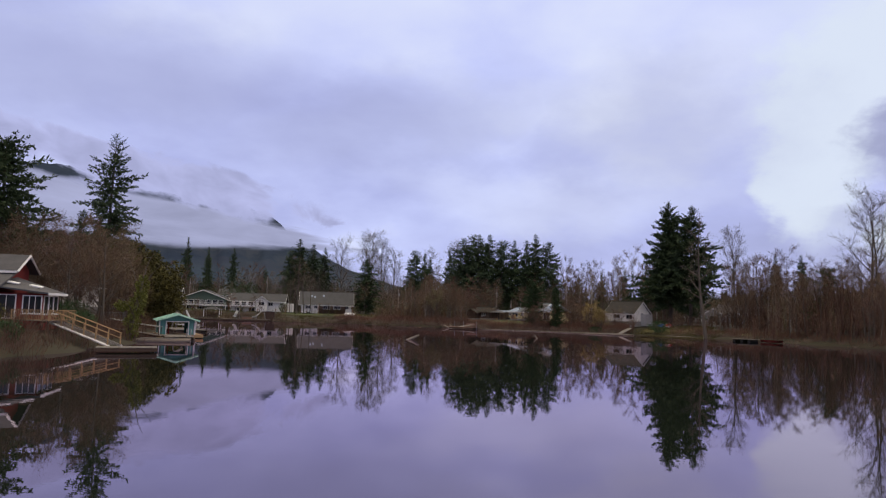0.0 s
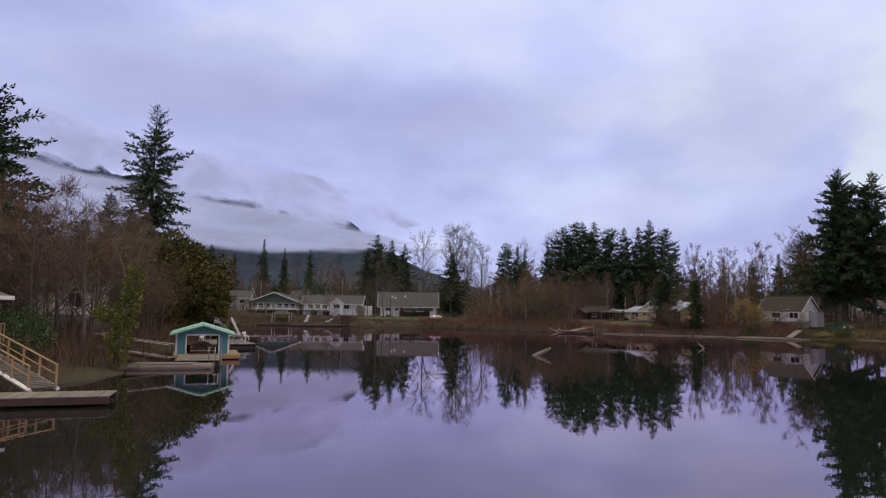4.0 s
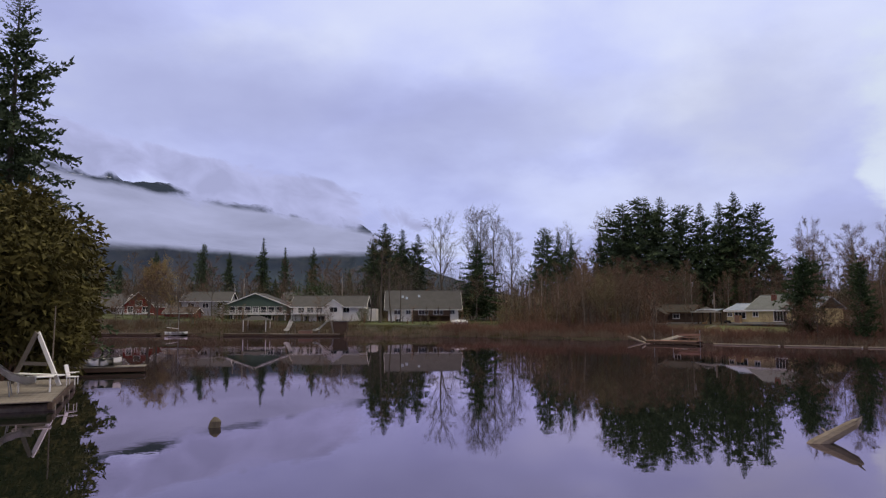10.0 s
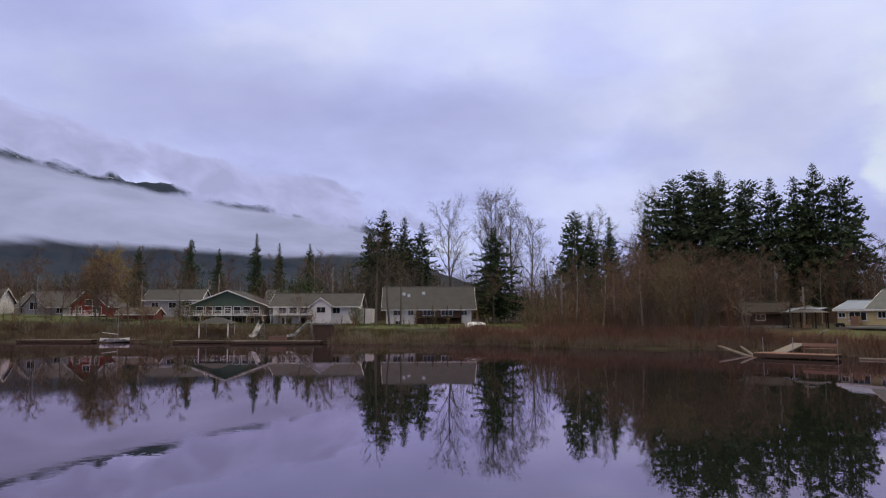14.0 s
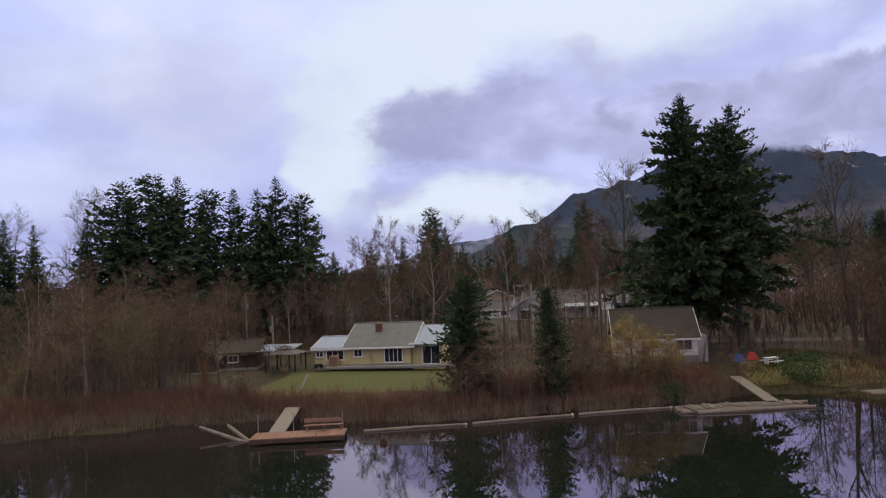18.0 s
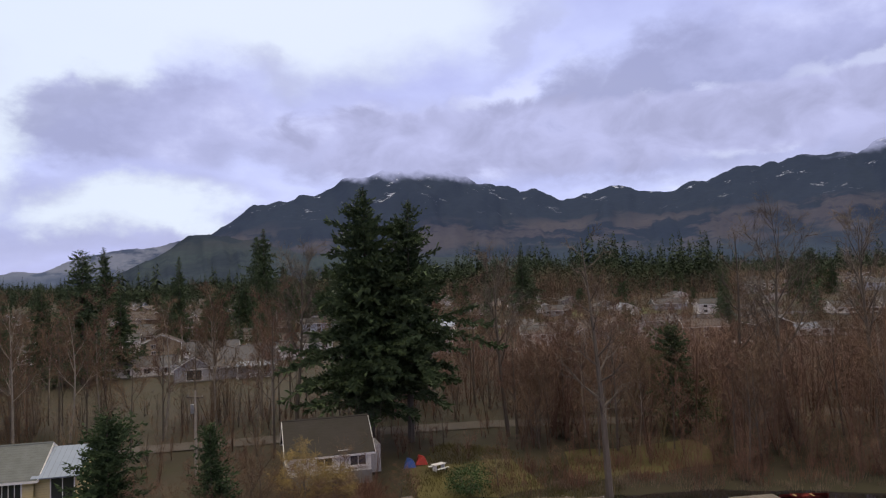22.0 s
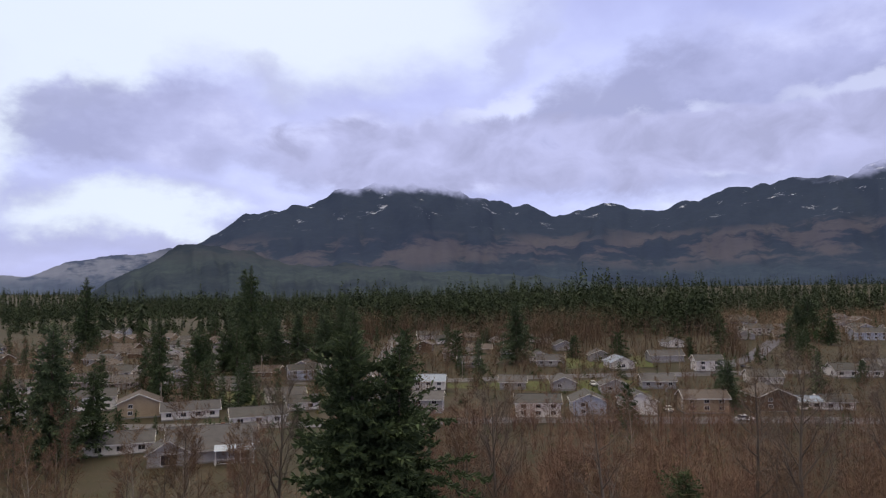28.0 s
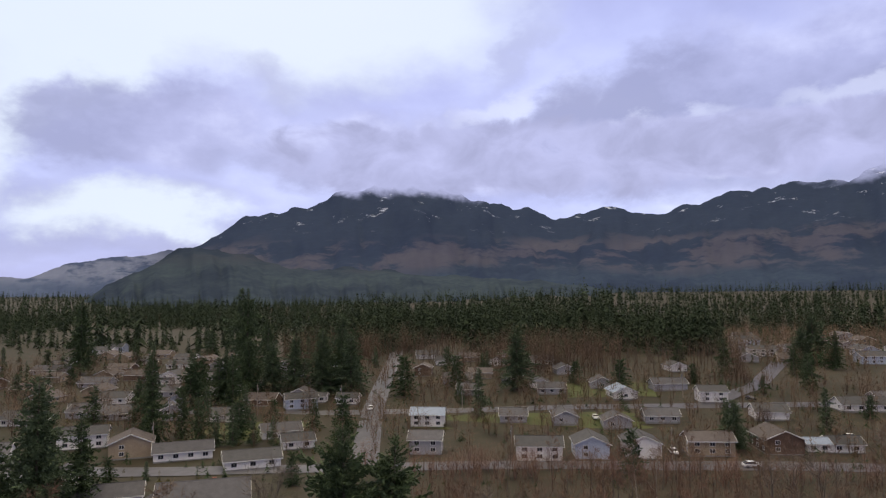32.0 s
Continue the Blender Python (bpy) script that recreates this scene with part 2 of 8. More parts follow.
def veil_material(name, colour, low, high, scale, stretch, shape=None):
    """Drifting cloud: see-through where the noise is low and towards the sheet's borders (UV)."""
    m = bpy.data.materials.new(name)
    m.use_nodes = True
    nt = m.node_tree
    nt.nodes.clear()
    L = nt.links
    tc = nt.nodes.new("ShaderNodeTexCoord")
    mp = nt.nodes.new("ShaderNodeMapping")
    mp.inputs["Scale"].default_value = stretch
    L.new(tc.outputs["UV"], mp.inputs[0])
    n = wire(nt, "ShaderNodeTexNoise", Scale=scale, Detail=6.0, Roughness=0.55, Distortion=0.4)
    L.new(mp.outputs[0], n.inputs["Vector"])
    sep = nt.nodes.new("ShaderNodeSeparateXYZ")
    L.new(tc.outputs["UV"], sep.inputs[0])
    v = ramp(nt, sep.outputs[1], *(shape or ((0.0, (0, 0, 0)), (0.22, (0.75, 0.75, 0.75)), (0.55, (1, 1, 1)), (0.8, (0.72, 0.72, 0.72)), (1.0, (0, 0, 0)))))
    u = ramp(nt, sep.outputs[0], (0.0, (0, 0, 0)), (0.22, (1, 1, 1)), (0.75, (1, 1, 1)), (1.0, (0, 0, 0)))
    edge = sums(nt, "MULTIPLY", v, u)
    a = sums(nt, "ADD", n.outputs[0], sums(nt, "MULTIPLY", sums(nt, "SUBTRACT", edge, 0.62), 0.75))
    mr = nt.nodes.new("ShaderNodeMapRange")
    mr.interpolation_type = "SMOOTHSTEP"
    mr.inputs[1].default_value, mr.inputs[2].default_value = low, high
    L.new(a, mr.inputs[0])
    alpha = sums(nt, "MULTIPLY", mr.outputs[0], sums(nt, "GREATER_THAN", edge, 0.01))
    alpha = sums(nt, "MULTIPLY", alpha, ramp(nt, edge, (0.0, (0, 0, 0)), (0.35, (1, 1, 1))))
    em = nt.nodes.new("ShaderNodeEmission")
    L.new(ramp(nt, n.outputs[0], (0.35, tuple(min(1, c * 1.12) for c in colour)), (0.65, tuple(c * 0.84 for c in colour))), em.inputs[0])
    tr = nt.nodes.new("ShaderNodeBsdfTransparent")
    mx = nt.nodes.new("ShaderNodeMixShader")
    L.new(alpha, mx.inputs[0])
    L.new(tr.outputs[0], mx.inputs[1])
    L.new(em.outputs[0], mx.inputs[2])
    L.new(mx.outputs[0], nt.nodes.new("ShaderNodeOutputMaterial").inputs[0])
    return m


WATER, GLASS = water_material(), glass_material()
SOIL = mat("leaf_litter_ground", (0.046, 0.034, 0.026), (0.032, 0.034, 0.018), scale=0.16, bump=0.6, fine=14)
MOSS_GRASS = mat("yellowed_rough_grass", (0.105, 0.095, 0.032), (0.075, 0.062, 0.034), scale=0.35, bump=0.6, fine=18)
LAWN = mat("winter_lawn", (0.062, 0.082, 0.026), (0.070, 0.070, 0.030), scale=0.25, bump=0.5, fine=18)
REED = mat("dead_reed", (0.215, 0.165, 0.120), (0.130, 0.098, 0.074), scale=0.6, vary=0.25, islands=True, bump=0)
DOGWOOD = mat("red_dogwood_stems", (0.180, 0.092, 0.064), (0.118, 0.074, 0.056), scale=0.2, vary=0.3, islands=True, bump=0)
TWIG = mat("bare_brown_twigs", (0.150, 0.100, 0.066), (0.100, 0.072, 0.050), scale=0.15, vary=0.22, bump=0)
TWIG_RED = mat("bare_reddish_twigs", (0.150, 0.088, 0.064), (0.102, 0.066, 0.050), scale=0.15, vary=0.25, bump=0)
TWIG_GREY = mat("bare_grey_twigs", (0.165, 0.138, 0.112), (0.105, 0.086, 0.070), scale=0.15, vary=0.2, bump=0)
TWIG_GOLD = mat("golden_willow_twigs", (0.300, 0.220, 0.085), (0.200, 0.145, 0.062), scale=0.4, vary=0.15, bump=0)
TWIG_OLIVE = mat("mossy_olive_twigs", (0.165, 0.140, 0.072), (0.110, 0.094, 0.052), scale=0.4, vary=0.15, bump=0)
TWIG_RUST = mat("rusty_orange_twigs", (0.200, 0.108, 0.060), (0.140, 0.080, 0.048), scale=0.4, vary=0.15, bump=0)
BARK = mat("grey_bark", (0.135, 0.115, 0.095), (0.066, 0.055, 0.046), scale=1.5, bump=0.6, stretch=(1, 1, 0.2))
BARK_PALE = mat("pale_alder_bark", (0.330, 0.290, 0.245), (0.165, 0.140, 0.115), scale=1.2, bump=0.4)
FIR = mat("fir_needles", (0.070, 0.098, 0.044), (0.038, 0.056, 0.027), scale=0.5, vary=0.28, islands=True, bump=0, rough=0.7)
YEW = mat("dark_yew_needles", (0.052, 0.080, 0.034), (0.030, 0.048, 0.022), scale=0.5, vary=0.3, islands=True, bump=0, rough=0.8)
SPRUCE = mat("blue_green_spruce_needles", (0.092, 0.122, 0.062), (0.048, 0.070, 0.038), scale=0.5, vary=0.28, islands=True, bump=0, rough=0.7)
CEDAR = mat("olive_cedar_scales", (0.092, 0.078, 0.022), (0.044, 0.042, 0.014), scale=0.6, vary=0.3, islands=True, bump=0, rough=0.75)
LAUREL = mat("laurel_leaves", (0.045, 0.085, 0.030), (0.025, 0.050, 0.020), scale=0.8, vary=0.3, islands=True, bump=0, rough=0.5)
WOODS = mat("far_conifer_wood", (0.042, 0.056, 0.028), (0.026, 0.038, 0.020), scale=0.02, vary=0.16, islands=True, bump=0)
WOODS_BARE = mat("far_bare_wood", (0.120, 0.082, 0.058), (0.080, 0.060, 0.045), scale=0.02, vary=0.25, islands=True, bump=0)
ASPHALT = mat("wet_asphalt", (0.086, 0.082, 0.092), (0.062, 0.060, 0.068), scale=0.3, rough=0.5, bump=0.2)
GRAVEL = mat("grey_gravel", (0.095, 0.083, 0.076), (0.066, 0.058, 0.052), scale=0.5, bump=0.5)
PAINT_WHITE = mat("white_paint", (0.72, 0.70, 0.69), (0.58, 0.56, 0.55), scale=1.2, rough=0.55, bump=0.05)
SIDING_WHITE = mat("white_siding", (0.74, 0.71, 0.68), (0.62, 0.59, 0.56), scale=0.9, rough=0.6, rows=(2, 0.2), bump=0.2)
SIDING_GREY = mat("grey_siding", (0.36, 0.35, 0.36), (0.28, 0.27, 0.28), scale=0.9, rough=0.65, rows=(2, 0.2), bump=0.2)
SIDING_BLUE = mat("pale_blue_siding", (0.42, 0.46, 0.55), (0.34, 0.37, 0.45), scale=0.9, rough=0.65, rows=(2, 0.2), bump=0.2)
SIDING_TAN = mat("tan_siding", (0.34, 0.27, 0.19), (0.26, 0.20, 0.14), scale=0.9, rough=0.65, rows=(2, 0.2), bump=0.2)
SIDING_BROWN = mat("dark_brown_siding", (0.12, 0.075, 0.055), (0.085, 0.055, 0.042), scale=0.9, rows=(2, 0.2), bump=0.2)
SIDING_YELLOW = mat("cream_yellow_siding", (0.56, 0.46, 0.25), (0.47, 0.38, 0.21), scale=0.7, rough=0.6, rows=(2, 0.22), bump=0.2)
SIDING_GREEN = mat("dark_sage_siding", (0.085, 0.120, 0.095), (0.065, 0.092, 0.075), scale=0.8, rows=(2, 0.2), bump=0.2)
SIDING_RED = mat("barn_red_siding", (0.200, 0.034, 0.030), (0.140, 0.026, 0.024), scale=0.8, rows=(2, 0.2), bump=0.2)
TEAL = mat("teal_painted_boards", (0.105, 0.265, 0.250), (0.080, 0.210, 0.200), scale=0.9, rows=(0, 0.3), rough=0.6, bump=0.25)
TEAL_Y = mat("teal_painted_side_boards", (0.105, 0.265, 0.250), (0.080, 0.210, 0.200), scale=0.9, rows=(1, 0.3), rough=0.6, bump=0.25)
TEAL_ROOF = mat("pale_teal_metal_roof", (0.300, 0.500, 0.420), (0.240, 0.410, 0.350), scale=0.7, rows=(0, 0.45), rough=0.45, bump=0.3)
ROOF_GREY = mat("grey_shingle_roof", (0.078, 0.076, 0.078), (0.052, 0.051, 0.052), scale=0.8, rows=(1, 0.28), bump=0.4, vary=0.15)
ROOF_MOSS = mat("mossy_brown_roof", (0.052, 0.045, 0.043), (0.036, 0.034, 0.026), scale=0.5, rows=(1, 0.3), bump=0.5)
ROOF_DARK = mat("dark_shingle_roof", (0.108, 0.104, 0.110), (0.070, 0.067, 0.072), scale=0.8, rows=(1, 0.28), bump=0.4, vary=0.15)
ROOF_BROWN = mat("brown_shingle_roof", (0.120, 0.102, 0.097), (0.082, 0.070, 0.067), scale=0.8, rows=(1, 0.28), bump=0.4, vary=0.15)
ROOF_PALE = mat("pale_metal_roof", (0.235, 0.280, 0.36), (0.185, 0.220, 0.285), scale=0.5, rows=(0, 0.5), rough=0.4, bump=0.2)
ROOF_SLATE = mat("weathered_slate_shingles", (0.150, 0.156, 0.164), (0.095, 0.105, 0.098), scale=1.2, rows=(1, 0.3), bump=0.5)
PLANK = mat("weathered_grey_planks", (0.190, 0.170, 0.155), (0.115, 0.100, 0.090), scale=1.5, stretch=(0.3, 4, 1), vary=0.18, bump=0.4)
PLANK_RED = mat("reddish_cedar_planks", (0.235, 0.140, 0.110), (0.165, 0.098, 0.078), scale=1.5, stretch=(0.3, 4, 1), vary=0.15, bump=0.4)
TIMBER = mat("yellow_timber", (0.360, 0.240, 0.130), (0.260, 0.165, 0.090), scale=1.5, vary=0.12, bump=0.3)
LOG = mat("bleached_log", (0.220, 0.185, 0.158), (0.105, 0.084, 0.070), scale=2.5, stretch=(0.4, 2, 2), bump=0.7)
STEEL = mat("galvanised_steel", (0.36, 0.36, 0.38), (0.25, 0.25, 0.26), scale=3, rough=0.4, metal=0.7, bump=0.05)
PLASTIC = mat("white_plastic", (0.74, 0.73, 0.74), (0.62, 0.61, 0.63), scale=2, rough=0.35, bump=0.03)
RUBBER = mat("black_rubber", (0.022, 0.022, 0.023), (0.015, 0.015, 0.016), scale=4, rough=0.8)
BRICK = mat("red_brick", (0.190, 0.080, 0.060), (0.130, 0.060, 0.048), scale=2, rows=(2, 0.075), bump=0.4)
DARKWOOD = mat("dark_stained_timber", (0.075, 0.050, 0.038), (0.050, 0.034, 0.027), scale=1.5, bump=0.3)
STONE = mat("foundation_concrete", (0.26, 0.25, 0.24), (0.17, 0.165, 0.16), scale=1.0, bump=0.3)


# ---- building blocks ----
class Shape:
    """Gathers corners and faces of one mesh."""

    def __init__(self):
        self.v, self.f = [], []

    def add(self, verts, faces):
        n = len(self.v)
        self.v.extend(verts)
        self.f.extend([tuple(i + n for i in face) for face in faces])
        return self

    def box(self, c, s, turn=0.0, ch=0.0, tilt=None):
        """A box about c of size s, turned about z by degrees, its edges cut by ch."""
        hx, hy, hz = s[0] / 2, s[1] / 2, s[2] / 2
        m = Matrix.Translation(c) @ Matrix.Rotation(radians(turn), 4, "Z")
        if tilt:
            m = m @ Matrix.Rotation(radians(tilt[1]), 4, tilt[0])
        if not ch:
            pts = [(x, y, z) for z in (-hz, hz) for x, y in ((-hx, -hy), (hx, -hy), (hx, hy), (-hx, hy))]
            faces = [(3, 2, 1, 0), (4, 5, 6, 7), (0, 1, 5, 4), (1, 2, 6, 5), (2, 3, 7, 6), (3, 0, 4, 7)]
        else:
            ch = min(ch, hx * 0.6, hy * 0.6, hz * 0.6)
            pts, faces = [], []
            rings = [(-hz, ch), (-hz + ch, 0), (hz - ch, 0), (hz, ch)]
            for z, i in rings:
                a, b = hx - i, hy - i
                pts += [(-a + ch, -b, z), (a - ch, -b, z), (a, -b + ch, z), (a, b - ch, z), (a - ch, b, z), (-a + ch, b, z), (-a, b - ch, z), (-a, -b + ch, z)]
            faces = [tuple(range(7, -1, -1)), tuple(range(24, 32))]
            for r in range(3):
                for k in range(8):
                    faces.append((r * 8 + k, r * 8 + (k + 1) % 8, r * 8 + 8 + (k + 1) % 8, r * 8 + 8 + k))
        return self.add([tuple(m @ Vector(p)) for p in pts], faces)

    def tube(self, points, radii, sides=6, cap=True):
        """A tapered tube through the points."""
        rings = []
        for i, p in enumerate(points):
            a = Vector(points[max(i - 1, 0)])
            b = Vector(points[min(i + 1, len(points) - 1)])
            d = (b - a).normalized()
            side = d.cross(Vector((0.31, 0.17, 0.93))) if abs(d.z) < 0.9 else d.cross(Vector((1, 0.1, 0)))
            side.normalize()
            up = d.cross(side)
            rings.append([tuple(Vector(p) + (side * math.cos(w) + up * math.sin(w)) * radii[i])
                          for w in (2 * math.pi * k / sides for k in range(sides))])
        n = len(self.v)
        for r in rings:
            self.v.extend(r)
        for i in range(len(rings) - 1):
            for k in range(sides):
                a, b = n + i * sides + k, n + i * sides + (k + 1) % sides
                self.f.append((a, b, b + sides, a + sides))
        if cap:
            self.f.append(tuple(n + k for k in range(sides - 1, -1, -1)))
            self.f.append(tuple(n + (len(rings) - 1) * sides + k for k in range(sides)))
        return self

    def mesh(self, name, material, smooth=False):
        me = bpy.data.meshes.new(name)
        me.from_pydata(self.v, [], self.f)
        me.materials.append(material)
        if smooth:
            me.shade_smooth()
        me.update()
        return me


def part(name, shape, material, parent=None, label="", smooth=False):
    """Links a shape as one mesh object under a thing or a part."""
    ob = new(name, shape.mesh(name, material, smooth) if isinstance(shape, Shape) else shape)
    if parent is not None:
        ob.parent = parent
    return tagged(ob, label)


def thing(name, x, y, z, turn=0.0, label="", category="", group="", kind=""):
    ob = new(name)
    ob.matrix_basis = pose(x, y, z, 0, 0, turn)
    ob.empty_display_size = 0.3
    return tagged(ob, label, category, group, kind)


def soup(name, verts, tris, material):
    """A mesh from arrays of corners and triangles."""
    me = bpy.data.meshes.new(name)
    me.vertices.add(len(verts))
    me.vertices.foreach_set("co", np.asarray(verts, np.float32).ravel())
    tris = np.asarray(tris, np.int32)
    me.loops.add(tris.size)
    me.loops.foreach_set("vertex_index", tris.ravel())
    me.polygons.add(len(tris))
    me.polygons.foreach_set("loop_start", np.arange(0, tris.size, 3, dtype=np.int32))
    me.polygons.foreach_set("loop_total", np.full(len(tris), 3, np.int32))
    me.materials.append(material)
    me.update()
    me.validate()
    return me


# ---- ground, lake and distance ----
WEST = [(-22, -40), (-21, 0), (-20, 14), (-19, 30), (-23, 42), (-26, 55), (-27.5, 70), (-31, 84), (-37, 97), (-52, 112), (-80, 124), (-120, 132)]
NORTH = [(-150, 150), (-110, 167), (-78, 168), (-62, 171), (-43, 164), (-20, 161), (-5, 158), (3, 155), (11, 146), (18, 144), (25, 140), (31, 135)]
EAST = [(35, 127), (41, 119.5), (48, 115), (55, 110), (63, 106), (69, 99.5), (74, 92), (77, 86), (79, 76), (82, 66), (86, 50), (84, 15), (78, -25), (50, -75)]
SHORE = np.array(WEST + NORTH + EAST + [(0, -95), (-20, -80)], float)


def shore_distance(x, y):
    """Metres from the waterline, positive on land."""
    x, y = np.asarray(x, float), np.asarray(y, float)
    best, inside = np.full(x.shape, 1e9), np.zeros(x.shape, bool)
    for (ax, ay), (bx, by) in zip(SHORE, np.roll(SHORE, -1, axis=0)):
        dx, dy = bx - ax, by - ay
        k = np.clip(((x - ax) * dx + (y - ay) * dy) / (dx * dx + dy * dy), 0, 1)
        best = np.minimum(best, np.hypot(x - ax - k * dx, y - ay - k * dy))
        cross = (ay > y) != (by > y)
        with np.errstate(divide="ignore", invalid="ignore"):
            inside ^= cross & (x < dx * (y - ay) / (dy if dy else 1e-9) + ax)
    return np.where(inside, -best, best)


def ground_z(x, y):
    x, y = np.asarray(x, float), np.asarray(y, float)
    d = shore_distance(x, y) + 0.8 * np.sin(x * 0.55) * np.cos(y * 0.47) + 0.5 * np.sin(x * 0.21 + y * 0.33)
    bank = np.interp(d, [-12, -3, 0, 1.0, 6, 14, 60], [-3, -0.9, -0.12, 0.35, 1.3, 2.1, 2.5])
    slope = np.interp(x, [200, 240, 310, 500, 800, 1500, 2400], [0, 0.3, 5.0, 12, 16, 24, 60])
    back = np.interp(y, [220, 300, 500, 1200, 2500], [0, 1.5, 9, 22, 60])
    west = np.interp(-x, [40, 120, 600, 2500], [0, 3, 30, 120])
    wave = 0.25 * np.sin(x * 0.071 + 1) * np.sin(y * 0.063) * np.clip(d / 15, 0, 1)
    return bank + np.maximum(slope, np.maximum(back, west)) * np.clip(d / 20, 0, 1) + wave


def gz(x, y):
    return float(ground_z(np.array([x]), np.array([y]))[0])


def grid_sheet(name, xs, ys, lift, material):
    gx, gy = np.meshgrid(xs, ys)
    z = ground_z(gx, gy) + lift
    verts = np.stack([gx, gy, z], -1).reshape(-1, 3)
    n = len(xs)
    i = (np.arange(len(ys) - 1)[:, None] * n + np.arange(n - 1)[None]).ravel()
    tris = np.concatenate([np.stack([i, i + 1, i + n + 1], -1), np.stack([i, i + n + 1, i + n], -1)])
    ob = new(name, soup(name, verts, tris, material))
    ob.data.shade_smooth()
    return ob


def spread(a, b, fine, lo, hi, n):
    """Even steps from lo to hi, widening ones out to a and b."""
    return np.concatenate([lo - (lo - a) * np.linspace(1, 0, n, endpoint=False) ** 2.5, np.arange(lo, hi, fine),
                           hi + (b - hi) * np.linspace(0, 1, n) ** 2.5])


tagged(grid_sheet("ground", spread(-4600, 4600, 2.0, -130, 190, 46), spread(-4600, 4600, 2.0, -90, 260, 46), 0.0, SOIL),
       "brown leaf-strewn ground with patchy winter grass", "ground", kind="structure")
water = Shape()
for j in range(68):
    for i in range(64):
        water.v.append((-190 + 5 * i, -130 + 5 * j, 0))
water.f = [(j * 64 + i, j * 64 + i + 1, j * 64 + i + 65, j * 64 + i + 64) for j in range(67) for i in range(63)]
tagged(part("water", water, WATER, smooth=True), "still dark lake mirroring sky and trees", "lake", kind="structure")


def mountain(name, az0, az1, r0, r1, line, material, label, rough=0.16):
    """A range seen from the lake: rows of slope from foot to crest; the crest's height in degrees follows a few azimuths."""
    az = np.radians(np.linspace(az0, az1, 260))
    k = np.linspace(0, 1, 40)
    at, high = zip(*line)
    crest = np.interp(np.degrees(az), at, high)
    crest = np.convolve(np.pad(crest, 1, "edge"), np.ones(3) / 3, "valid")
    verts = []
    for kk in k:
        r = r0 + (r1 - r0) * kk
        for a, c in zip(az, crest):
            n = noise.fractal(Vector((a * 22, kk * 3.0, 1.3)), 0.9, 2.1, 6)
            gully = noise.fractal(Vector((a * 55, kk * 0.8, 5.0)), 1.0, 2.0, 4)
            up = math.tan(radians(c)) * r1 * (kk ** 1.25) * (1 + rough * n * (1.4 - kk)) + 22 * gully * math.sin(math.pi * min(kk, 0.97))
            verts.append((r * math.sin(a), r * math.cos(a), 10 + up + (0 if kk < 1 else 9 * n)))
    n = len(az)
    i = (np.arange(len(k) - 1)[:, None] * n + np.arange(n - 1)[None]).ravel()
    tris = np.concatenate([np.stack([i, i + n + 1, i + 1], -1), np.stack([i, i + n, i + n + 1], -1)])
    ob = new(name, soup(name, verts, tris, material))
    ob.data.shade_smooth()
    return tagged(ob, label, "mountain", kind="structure")


